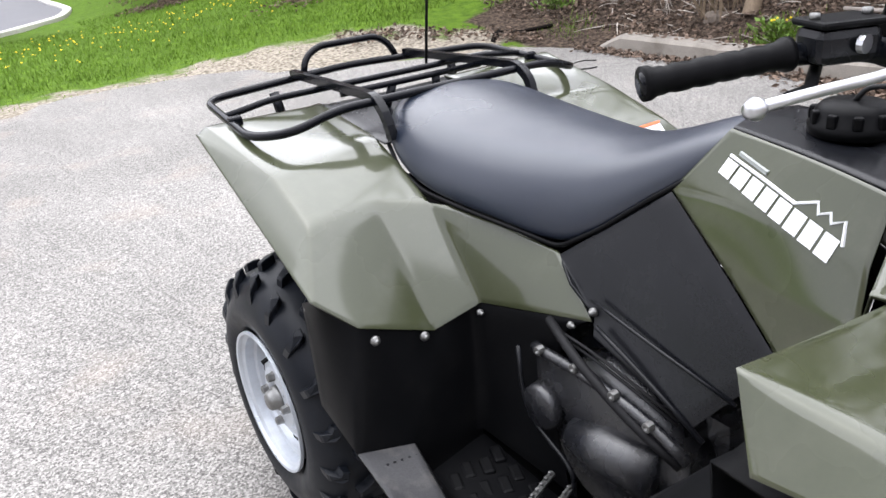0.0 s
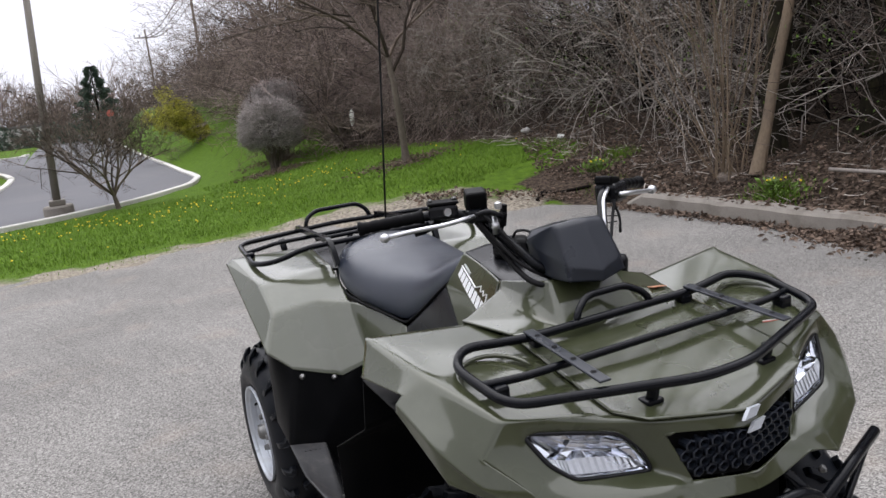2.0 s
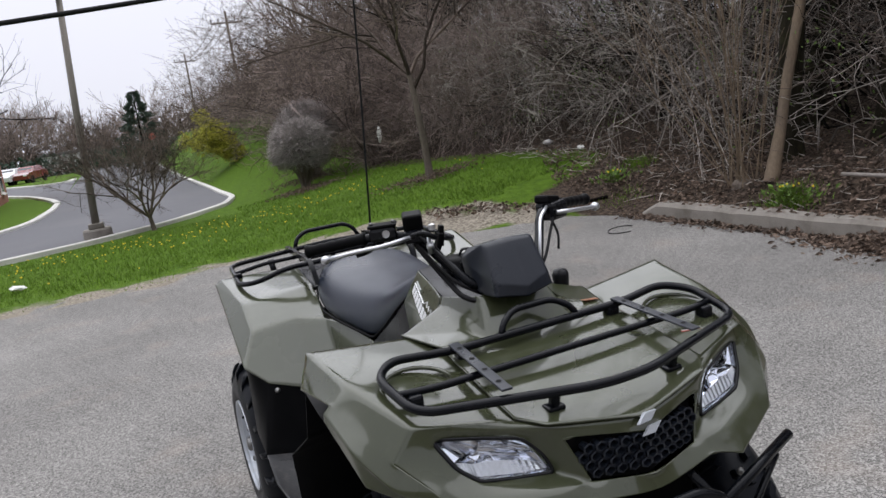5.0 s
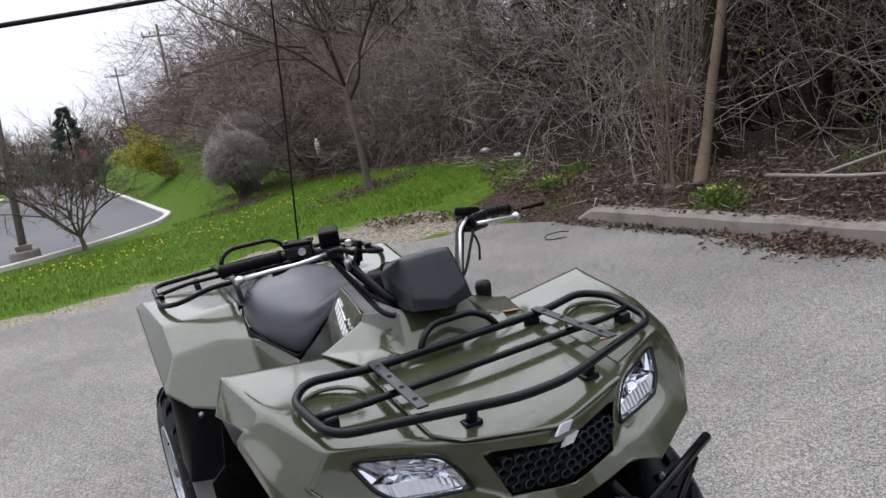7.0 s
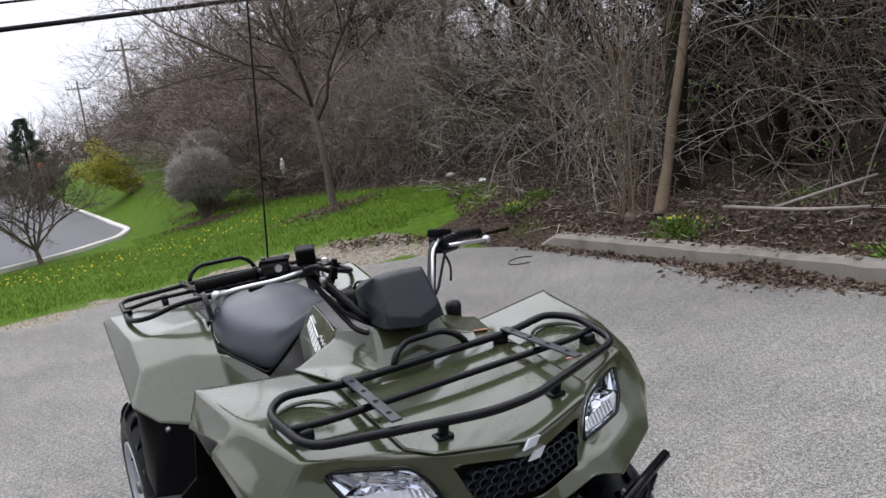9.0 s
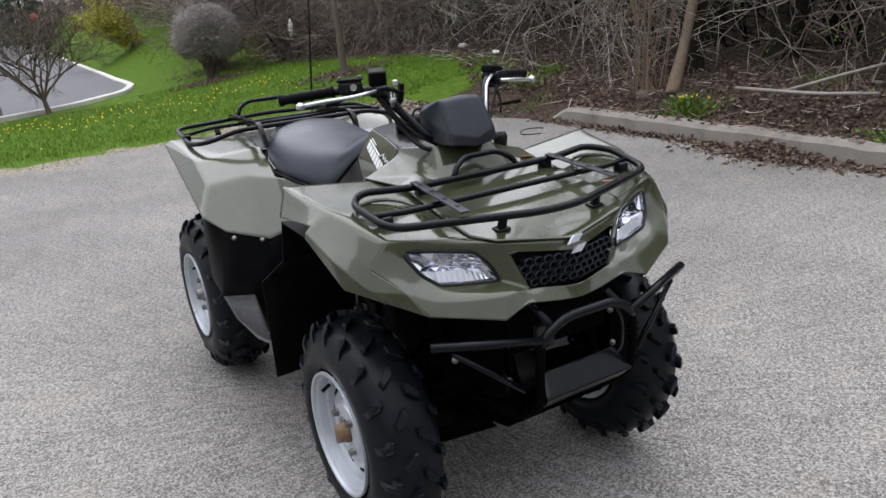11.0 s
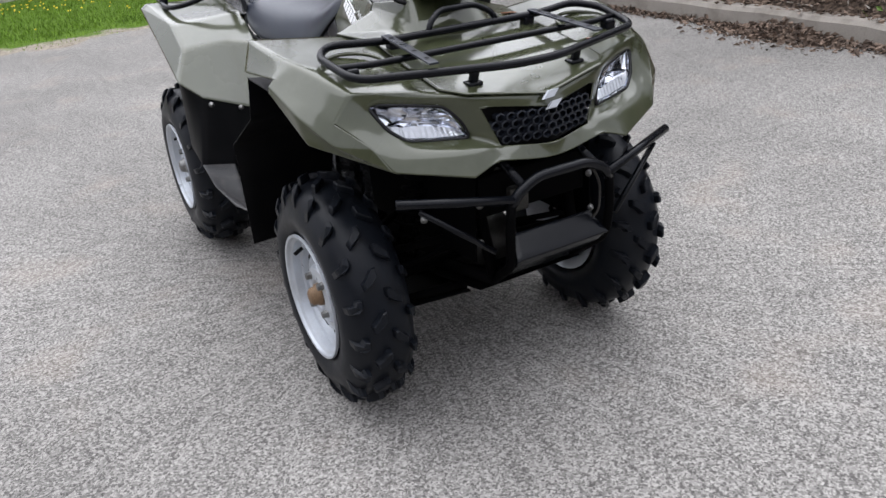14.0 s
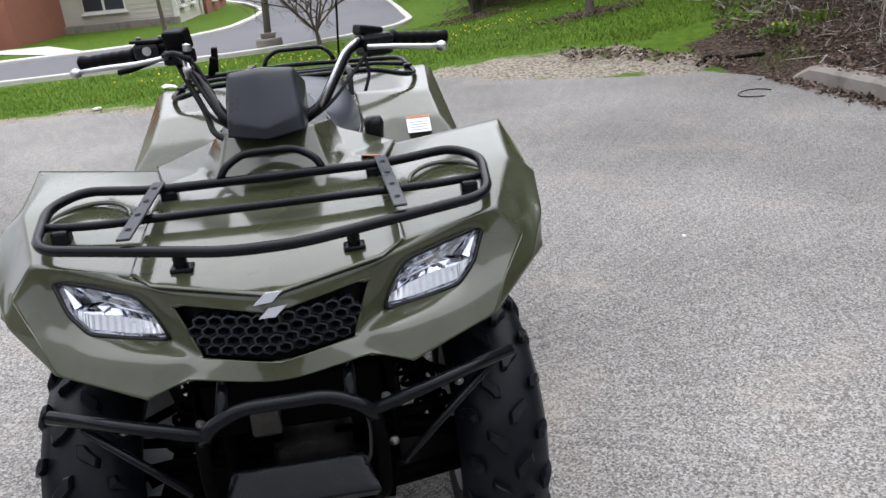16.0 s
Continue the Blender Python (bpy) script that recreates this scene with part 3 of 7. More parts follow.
# grille: recessed black honeycomb
grille = panel("grille", {"c": (0, -0.902, 0.775), "o": (0.152, -0.868, 0.789), "lo": (0.118, -0.885, 0.695), "lc": (0, -0.915, 0.682)}, [("c", "lc", "lo", "o")], BLACK, atv,
               "black honeycomb plastic grille", mirror=True, thick=0.004)


def grille_top(a):
    return 0.768 + (0.784 - 0.768) * a / 0.15


def grille_low(a):
    return 0.690 + 0.012 * a / 0.118


cells = bmesh.new()
pitch_x, pitch_z = 0.0225, 0.0165
for row in range(7):
    for col in range(-8, 9):
        cx = (col + 0.5 * (row % 2)) * pitch_x
        cz = 0.694 + row * pitch_z
        a = abs(cx)
        widest = 0.118 + (cz - 0.702) * 0.39
        if a > widest - 0.010 or cz > grille_top(a) - 0.006 or cz < grille_low(a) + 0.006:
            continue
        cy = -0.932 + a * 0.27
        outer, inner, back = [], [], []
        for k in range(6):
            an = math.pi / 3 * k + math.pi / 6
            ex, ez = math.cos(an), math.sin(an)
            outer.append(cells.verts.new((cx + ex * 0.0133, cy, cz + ez * 0.0105)))
            inner.append(cells.verts.new((cx + ex * 0.0098, cy - 0.001, cz + ez * 0.0077)))
            back.append(cells.verts.new((cx + ex * 0.0090, cy + 0.022, cz + ez * 0.0070)))
        for k in range(6):
            j = (k + 1) % 6
            cells.faces.new((outer[k], outer[j], inner[j], inner[k]))
            cells.faces.new((inner[k], inner[j], back[j], back[k]))
bmesh.ops.recalc_face_normals(cells, faces=cells.faces)
part("honeycomb", cells, POD_BLACK, grille)

# emblem over the grille: a plain folded shape in bright metal
emblem = bmesh.new()
for turn in (1, -1):
    ring = [(-0.027, 0.002), (-0.006, 0.020), (0.022, 0.020), (0.004, 0.004)]
    front = [emblem.verts.new((turn * x, -0.004, turn * (z + 0.001))) for x, z in ring]
    back = [emblem.verts.new((turn * x * 1.06, 0.004, turn * (z * 1.06 + 0.001))) for x, z in ring]
    emblem.faces.new(front)
    for k in range(len(ring)):
        j = (k + 1) % len(ring)
        emblem.faces.new((front[k], front[j], back[j], back[k]))
bmesh.ops.recalc_face_normals(emblem, faces=emblem.faces)
badge = part("emblem", emblem, RIM, atv, "bright metal emblem of two slanted folded bars")
badge.matrix_local = pose(0.0, -0.932, 0.785, -18, 0, 0) @ Matrix.Scale(0.88, 4)

# headlamps: reflector bowl, bezel and clear lens
for s in (1, -1):
    rim_pts = [(0.170, -0.868, 0.722), (0.184, -0.857, 0.762), (0.215, -0.840, 0.793), (0.285, -0.806, 0.803), (0.360, -0.771, 0.811), (0.333, -0.808, 0.760), (0.300, -0.832, 0.733), (0.236, -0.850, 0.726)]
    cx, cy, cz = [sum(p[i] for p in rim_pts) / len(rim_pts) for i in range(3)]
    bm = bmesh.new()
    outline = rounded([Vector(p) for p in rim_pts], 0.010, 3, True)
    rows = []
    facet = random.Random(12)
    for depth, shrink, fold in ((0.004, 1.0, 0.0), (0.018, 0.90, 0.004), (0.030, 0.72, 0.008), (0.038, 0.50, 0.008), (0.044, 0.24, 0.005)):
        rows.append([bm.verts.new((s * (cx + (p[0] - cx) * shrink), cy + (p[1] - cy) * shrink + depth + facet.uniform(-fold, fold), cz + (p[2] - cz) * shrink)) for k, p in enumerate(outline)])
    for lo, hi in zip(rows, rows[1:]):
        for k in range(len(lo)):
            bm.faces.new((lo[k], lo[(k + 1) % len(lo)], hi[(k + 1) % len(lo)], hi[k]))
    bm.faces.new(rows[-1])
    bmesh.ops.recalc_face_normals(bm, faces=bm.faces)
    lamp = part("headlamp", bm, LENS_REFLECTOR, atv, "clear headlamp with bright reflector in a black bezel")
    edge = [Vector((s * x, y - 0.001, z)) for x, y, z in rim_pts]
    part("bezel", sweep_bm(rounded(edge, 0.012, 3, True), 0.0042, 6, True), BLACK_SHINE, lamp, smooth=True)
    flute = bmesh.new()
    low = [Vector(p) for p in ((0.178, -0.862, 0.727), (0.236, -0.846, 0.730), (0.300, -0.828, 0.738), (0.326, -0.812, 0.758))]
    columns = []
    for k in range(33):
        u = k / 32 * 3
        i = min(2, int(u))
        foot = low[i].lerp(low[i + 1], u - i)
        rise = 0.019 * math.sin(math.pi * min(1.0, 0.06 + 0.94 * k / 32)) + 0.004
        dip = 0.0016 if k % 2 else 0.0
        columns.append([flute.verts.new((s * foot.x, foot.y + 0.008 + dip, foot.z)), flute.verts.new((s * foot.x, foot.y + 0.020 + dip, foot.z + rise))])
    for a, b in zip(columns, columns[1:]):
        flute.faces.new((a[0], b[0], b[1], a[1]))
    bmesh.ops.recalc_face_normals(flute, faces=flute.faces)
    part("fluted_reflector", flute, FLUTED, lamp, "grey fluted lower reflector")
    lens = bmesh.new()
    ring = [lens.verts.new((s * x, y, z)) for x, y, z in rim_pts]
    ring2 = [lens.verts.new((s * (cx + (x - cx) * 0.55), cy + (y - cy) * 0.55 - 0.010, cz + (z - cz) * 0.55)) for x, y, z in rim_pts]
    mid = lens.verts.new((s * cx, cy - 0.012, cz))
    for k in range(len(ring)):
        j = (k + 1) % len(ring)
        lens.faces.new((ring[k], ring[j], ring2[j], ring2[k]))
        lens.faces.new((ring2[k], ring2[j], mid))
    bmesh.ops.recalc_face_normals(lens, faces=lens.faces)
    lens_ob = part("lens", lens, LENS, lamp, smooth=True)
    lens_ob.visible_shadow = False
    for k in range(4):
        u = 0.2 + 0.2 * k
        a = Vector((s * (0.200 + 0.014 * k), -0.828 + 0.012 * k, 0.722 + 0.074 * u))
        c = Vector((s * (0.302 + 0.014 * k), -0.782 + 0.012 * k, 0.728 + 0.074 * u))
        part("reflector_fin", sweep_bm([a, a.lerp(c, 0.5) + Vector((0, 0.014, 0)), c], 0.0036, 6), LENS_REFLECTOR, lamp, smooth=True)

# --- front rack ---
front_rack = thing("front_rack", "", "")
front_rack.parent = atv
R = 0.0092
tube("rim_bar", [(-0.345, -0.562, 0.902), (-0.215, -0.585, 0.894), (0.215, -0.585, 0.894), (0.345, -0.562, 0.902), (0.392, -0.62, 0.892), (0.375, -0.768, 0.864), (0.055, -0.882, 0.860),
                 (-0.055, -0.882, 0.860), (-0.375, -0.768, 0.864), (-0.392, -0.62, 0.892)], R, RACK, front_rack, cyclic=True, bend=0.045)
tube("cross_bar", [(-0.388, -0.69, 0.878), (-0.30, -0.70, 0.874), (0.30, -0.70, 0.874), (0.388, -0.69, 0.878)], R * 0.85, RACK, front_rack)
tube("hoop", [(-0.098, -0.585, 0.893), (-0.085, -0.578, 0.918), (-0.05, -0.562, 0.938), (0.05, -0.562, 0.938), (0.085, -0.578, 0.918), (0.098, -0.585, 0.893)], 0.0075, RACK, front_rack, bend=0.03)
for s in (1, -1):
    strip = box_bm((0.023, 0.250, 0.005), (0, 0, 0), 0.002)
    ob = part("tie_plate", strip, POD_BLACK, front_rack)
    ob.matrix_local = pose(s * 0.212, -0.700, 0.893, 5.5, 0, s * 3)
    for k in range(4):
        hole = part("hole", lathe_bm([(0.0032, 0.0), (0.0034, 0.0055)], 10, "Z", (0, -0.09 + 0.06 * k, 0)), BLACK, ob)
    foot = sweep_bm(rounded([(s * 0.136, -0.846, 0.858), (s * 0.136, -0.842, 0.84), (s * 0.136, -0.835, 0.824)], 0.01), 0.011, 8)
    foot = box_bm((0.036, 0.030, 0.012), (s * 0.136, -0.836, 0.826), 0.004, bm=foot)
    part("foot", foot, RACK, front_rack, smooth=False)
    part("rear_foot", box_bm((0.03, 0.028, 0.035), (s * 0.19, -0.582, 0.874), 0.005), RACK, front_rack)
    part("side_bracket", box_bm((0.03, 0.03, 0.034), (s * 0.352, -0.70, 0.858), 0.006), RACK, front_rack)

# --- front guard bar and skid plate ---
guard = thing("front_guard", "", "")
guard.parent = atv
for s in (1, -1):
    tube("side_bar", [(s * 0.128, -0.965, 0.597), (s * 0.372, -0.895, 0.630)], 0.0108, RACK, guard)
    tube("side_brace", [(s * 0.170, -0.945, 0.480), (s * 0.325, -0.905, 0.606)], 0.0072, RACK, guard)
    # The uprights take the extra-dark black because they stand in shade.
    tube("upright", [(s * 0.134, -0.962, 0.600), (s * 0.140, -0.962, 0.52), (s * 0.135, -0.955, 0.435), (s * 0.12, -0.86, 0.36)], 0.0110, FRAME, guard)
    tube("stay", [(s * 0.10, -0.96, 0.62), (s * 0.10, -0.82, 0.68)], 0.010, RACK, guard)
tube("centre_bar", [(-0.134, -0.962, 0.585), (-0.118, -0.966, 0.610), (-0.070, -0.967, 0.637), (0.070, -0.967, 0.637), (0.118, -0.966, 0.610), (0.134, -0.962, 0.585)], 0.0118, RACK, guard, bend=0.035)
panel("skid_plate", {"t": (0.108, -0.925, 0.497), "b": (0.128, -0.972, 0.452), "tc": (0, -0.925, 0.497), "bc": (0, -0.972, 0.452), "u": (0.10, -0.80, 0.31), "uc": (0, -0.80, 0.31), "m": (0.12, -0.955, 0.43), "mc": (0, -0.955, 0.43)},
      [("tc", "t", "b", "bc"), ("bc", "b", "m", "mc"), ("mc", "m", "u", "uc")], RACK, guard, "scuffed black steel skid plate", mirror=True, thick=0.005)

# --- seat ---
SEAT = [(-0.115, 0.060, 0.958, 0.975), (-0.06, 0.092, 0.893, 0.966), (0.0, 0.112, 0.848, 0.942), (0.08, 0.134, 0.782, 0.912), (0.154, 0.152, 0.733, 0.898), (0.25, 0.178, 0.748, 0.893),
        (0.36, 0.198, 0.758, 0.895), (0.47, 0.208, 0.766, 0.903), (0.56, 0.203, 0.790, 0.915), (0.64, 0.178, 0.828, 0.922), (0.69, 0.135, 0.850, 0.915), (0.705, 0.10, 0.862, 0.895)]
bm = bmesh.new()
rings = []
for y, w, low, top in SEAT:
    h = top - low
    half = [(0, top), (0.42 * w, top - 0.012 * min(1, h / 0.1)), (0.72 * w, top - 0.14 * h - 0.006), (0.90 * w, top - 0.42 * h), (w, low + 0.22 * h), (w * 0.99, low), (w * 0.8, low - 0.004)]
    ring = half + [(-x, z) for x, z in reversed(half[1:])]
    rings.append([bm.verts.new((x, y, z)) for x, z in ring])
for a, b in zip(rings, rings[1:]):
    for k in range(len(a)):
        bm.faces.new((a[k], a[(k + 1) % len(a)], b[(k + 1) % len(a)], b[k]))
bm.faces.new(rings[0])
bm.faces.new(rings[-1])
bmesh.ops.recalc_face_normals(bm, faces=bm.faces)
seat = part("seat", bm, VINYL, atv, "black vinyl saddle, slightly dusty", smooth=True)
sub = seat.modifiers.new("soft", "SUBSURF")
sub.levels = sub.render_levels = 2
for s in (1, -1):
    seam = [(s * (w + 0.001), y, low + 0.004) for y, w, low, top in SEAT[1:-1]]
    part("piping", sweep_bm(rounded(seam, 0.02, 3), 0.0045, 6), BLACK, seat, smooth=True)

part("seat_base", box_bm((0.372, 0.34, 0.15), (0, 0.49, 0.672), 0.02), BLACK, atv)

# --- tank, side panels ---
TANK = {
    "top_r": (0.076, -0.098, 0.966), "top_m": (0.100, -0.247, 0.955), "top_f": (0.120, -0.335, 0.943), "seat_f": (0.106, -0.030, 0.872), "low_r": (0.142, -0.15, 0.80),
    "low": (0.172, -0.262, 0.718), "front": (0.178, -0.345, 0.80), "mid_f": (0.152, -0.335, 0.87), "mid": (0.128, -0.19, 0.89),
}
tank_side = {}
for s in (1, -1):
    tank_side[s] = panel("fuel_tank_cover", TANK, [
        ("top_r", "mid", "seat_f"), ("top_r", "top_m", "mid"), ("top_m", "top_f", "mid_f", "mid"), ("seat_f", "mid", "low_r"), ("mid", "mid_f", "front", "low_r"), ("low_r", "front", "low"),
    ], GREEN, atv, "glossy olive green tank cover", side=s)
panel("tank_top", {"rc": (0, -0.085, 0.972), "r": (0.072, -0.098, 0.967), "m": (0.098, -0.247, 0.958), "f": (0.118, -0.335, 0.945), "fc": (0, -0.40, 0.945), "mc": (0, -0.235, 0.966), "g": (0.10, -0.42, 0.93)},
      [("rc", "r", "m", "mc"), ("mc", "m", "f", "fc"), ("f", "g", "fc")], BLACK_SHINE, atv, "black plastic tank top panel", mirror=True)
cap = part("fuel_cap", lathe_bm([(0.0, 0.050), (0.012, 0.052), (0.016, 0.047), (0.030, 0.044), (0.038, 0.036), (0.040, 0.0)], 28, "Z", (0, -0.215, 0.966)), BLACK, atv, "ribbed black fuel cap with a breather hose", smooth=True)
for k in range(10):
    a = 2 * math.pi * k / 10
    part("rib", box_bm((0.010, 0.012, 0.018), (0.046 * math.cos(a), -0.215 + 0.046 * math.sin(a), 0.988), 0.003, Euler((0, 0, a)).to_matrix()), BLACK, cap)
tube("breather_hose", [(0, -0.215, 1.004), (0.004, -0.225, 1.022), (0.01, -0.27, 1.03), (0.02, -0.33, 0.99)], 0.0035, CABLE, cap, bend=0.02, sides=6)

SIDE = {
    "rear": (0.156, 0.150, 0.726), "seat_f": (0.107, -0.030, 0.868), "tank_m": (0.143, -0.15, 0.796), "tank_l": (0.174, -0.262, 0.714), "low_f": (0.192, -0.215, 0.655),
    "low_r": (0.182, 0.045, 0.666), "tail": (0.180, 0.10, 0.70), "fin_f": (0.215, -0.170, 0.592), "fin_r": (0.200, 0.030, 0.640),
}
for s in (1, -1):
    panel("side_panel", SIDE, [("rear", "seat_f", "tank_m", "low_r"), ("tank_m", "tank_l", "low_f", "low_r"), ("rear", "low_r", "tail"), ("low_r", "low_f", "fin_f", "fin_r")],
          BLACK_SHINE, atv, "black plastic side panel under the saddle", side=s)
bpy.context.view_layer.update()
depsgraph = bpy.context.evaluated_depsgraph_get()


def on_tank(p, out, side, lift):
    """The point of the tank cover under p, lifted a little."""
    hit, place, _, _ = tank_side[side].evaluated_get(depsgraph).ray_cast(p + out * 0.06, -out)
    return place + out * lift if hit else p


for s in (1, -1):
    bolt(atv, (s * 0.186, 0.045, 0.672), 0.006, "X", STEEL)
    # decal: slanted slabs, a peak line above
    base = Vector((s * 0.1141, -0.105, 0.938))
    tip = Vector((s * 0.1474, -0.296, 0.8865))
    run = tip - base
    down = Vector((s * 0.012, -0.006, -0.048)).normalized()
    out = Vector((s * 1.0, 0.14, 0.22)).normalized()
    tops = [on_tank(base + run * u - down * 0.014, out, s, 0.0005) for u in (0.10, 0.19, 0.28, 0.36)]
    decal = part("decal", sweep_bm(tops, 0.0035, 4), GREY_DECAL, atv, "white decal of slanted bars with a mountain outline")
    for k in range(8):
        u0, u1 = k / 8 + 0.010, (k + 1) / 8 - 0.010
        h0 = 0.025 + 0.007 * (k / 7)
        lean = run.normalized() * -0.012
        bm = bmesh.new()
        q = [base + run * u0, base + run * u1, base + run * u1 + down * h0 + lean, base + run * u0 + down * h0 + lean]
        bm.faces.new([bm.verts.new(on_tank(p, out, s, 0.0016)) for p in q])
        part("decal_bar", bm, WHITE, decal)
    peaks = [on_tank(base + run * u - down * h, out, s, 0.0008) for u, h in ((0.02, 0.004), (0.36, 0.005), (0.62, 0.004), (0.78, 0.022), (0.80, 0.010), (0.88, 0.020), (0.90, 0.010), (0.99, 0.022), (1.01, -0.004))]
    part("mountain_outline", sweep_bm(peaks, 0.0022, 4), WHITE, decal)

# --- rear body ---
REAR = {
    "tail_o": (0.494, 0.885, 0.868), "tail_c": (0.470, 0.885, 0.884), "edge_l": (0.516, 0.360, 0.688), "crease_a": (0.447, 0.605, 0.828), "crease_b": (0.456, 0.455, 0.772), "crease_l": (0.457, 0.312, 0.636),
    "in_t": (0.18, 0.94, 0.862), "in_a": (0.195, 0.665, 0.838), "in_b": (0.304, 0.480, 0.772), "in_l": (0.318, 0.300, 0.582), "valley_t": (0.222, 0.432, 0.760), "valley_l": (0.228, 0.280, 0.612),
    "seat_b": (0.185, 0.355, 0.758), "seat_c": (0.155, 0.155, 0.730), "tip": (0.184, 0.050, 0.652), "bow": (0.20, 0.56, 0.80), "back_o": (0.45, 0.94, 0.79), "back_i": (0.16, 0.985, 0.79),
}
for s in (1, -1):
    panel("rear_fender", REAR, [
        ("tail_c", "crease_a", "tail_o"), ("tail_o", "crease_a", "crease_b", "edge_l"), ("edge_l", "crease_b", "crease_l"),
        ("tail_c", "in_t", "in_a", "crease_a"), ("crease_a", "in_a", "bow", "in_b", "crease_b"), ("crease_b", "in_b", "in_l", "crease_l"),
        ("in_b", "bow", "valley_t"), ("in_b", "valley_t", "valley_l", "in_l"), ("valley_t", "seat_b", "seat_c", "tip", "valley_l"),
        ("tail_o", "back_o", "tail_c"), ("tail_c", "back_o", "back_i", "in_t"),
    ], GREEN, atv, "olive green rear mudguard", side=s, crease=0.62)
panel("rear_deck", {"f": (0.196, 0.62, 0.832), "m": (0.19, 0.80, 0.848), "r": (0.178, 0.945, 0.858), "fc": (0, 0.62, 0.835), "mc": (0, 0.80, 0.848), "rc": (0, 0.945, 0.855), "d": (0.16, 0.985, 0.74), "dc": (0, 0.985, 0.74)},
      [("fc", "f", "m", "mc"), ("mc", "m", "r", "rc"), ("rc", "r", "d", "dc")], BLACK_SHINE, atv, "black deck behind the saddle", mirror=True)
label_bm = box_bm((0.002, 0.075, 0.062), (0, 0, 0), 0)
tag = part("warning_label", label_bm, WHITE, atv, "white warning label with an orange header")
tag.matrix_local = Matrix(((0, 1, 0, 0.385), (-0.69, 0, 0.72, 0.424), (0.72, 0, 0.69, 0.7535), (0, 0, 0, 1)))
part("header_strip", box_bm((0.002, 0.075, 0.006), (0.0022, 0, 0.027), 0), ORANGE, tag)
for k in range(4):
    part("print_bar", box_bm((0.0012, 0.058, 0.0014), (0.0018, 0, 0.008 - 0.010 * k), 0), GREY_DECAL, tag)
hood_tag = part("hood_label", box_bm((0.075, 0.034, 0.002), (0, 0, 0), 0), RED, atv, "small red and white label on the mudguard")
hood_tag.matrix_local = pose(0.300, -0.725, 0.838, -13, 4, -14)
part("white_strip", box_bm((0.070, 0.010, 0.0012), (0, -0.008, 0.0017), 0), WHITE, hood_tag)
red_tag = part("cowl_label", box_bm((0.036, 0.024, 0.002), (0, 0, 0), 0), FADED, atv, "small faded orange label beside the cowl")
red_tag.matrix_local = pose(0.19, -0.50, 0.892, -10, 4, -10)

# black splash panels, footwells
SPLASH = {
    "edge": (0.512, 0.365, 0.684), "wing": (0.500, 0.435, 0.650), "wing_l": (0.510, 0.40, 0.46), "crease_l": (0.455, 0.316, 0.632), "in_l": (0.305, 0.306, 0.580), "valley": (0.232, 0.298, 0.606), "tip": (0.186, 0.058, 0.650),
    "foot_o": (0.512, 0.268, 0.428), "foot_m": (0.415, 0.245, 0.415), "foot_i": (0.255, 0.262, 0.36), "in_m": (0.215, 0.12, 0.50), "in_f": (0.235, 0.05, 0.34), "in_t": (0.19, 0.10, 0.62), "low_m": (0.405, 0.238, 0.335), "low_i": (0.255, 0.262, 0.33),
}
TREAD = {
    "a": (0.512, 0.268, 0.428), "b": (0.415, 0.245, 0.415), "c": (0.450, 0.02, 0.345), "d": (0.522, 0.10, 0.408), "e": (0.452, -0.125, 0.362), "f": (0.400, 0.00, 0.325), "g": (0.245, 0.03, 0.318),
    "h": (0.245, -0.17, 0.318), "i": (0.255, 0.262, 0.345), "j": (0.40, 0.23, 0.35), "k": (0.500, -0.03, 0.378),
}
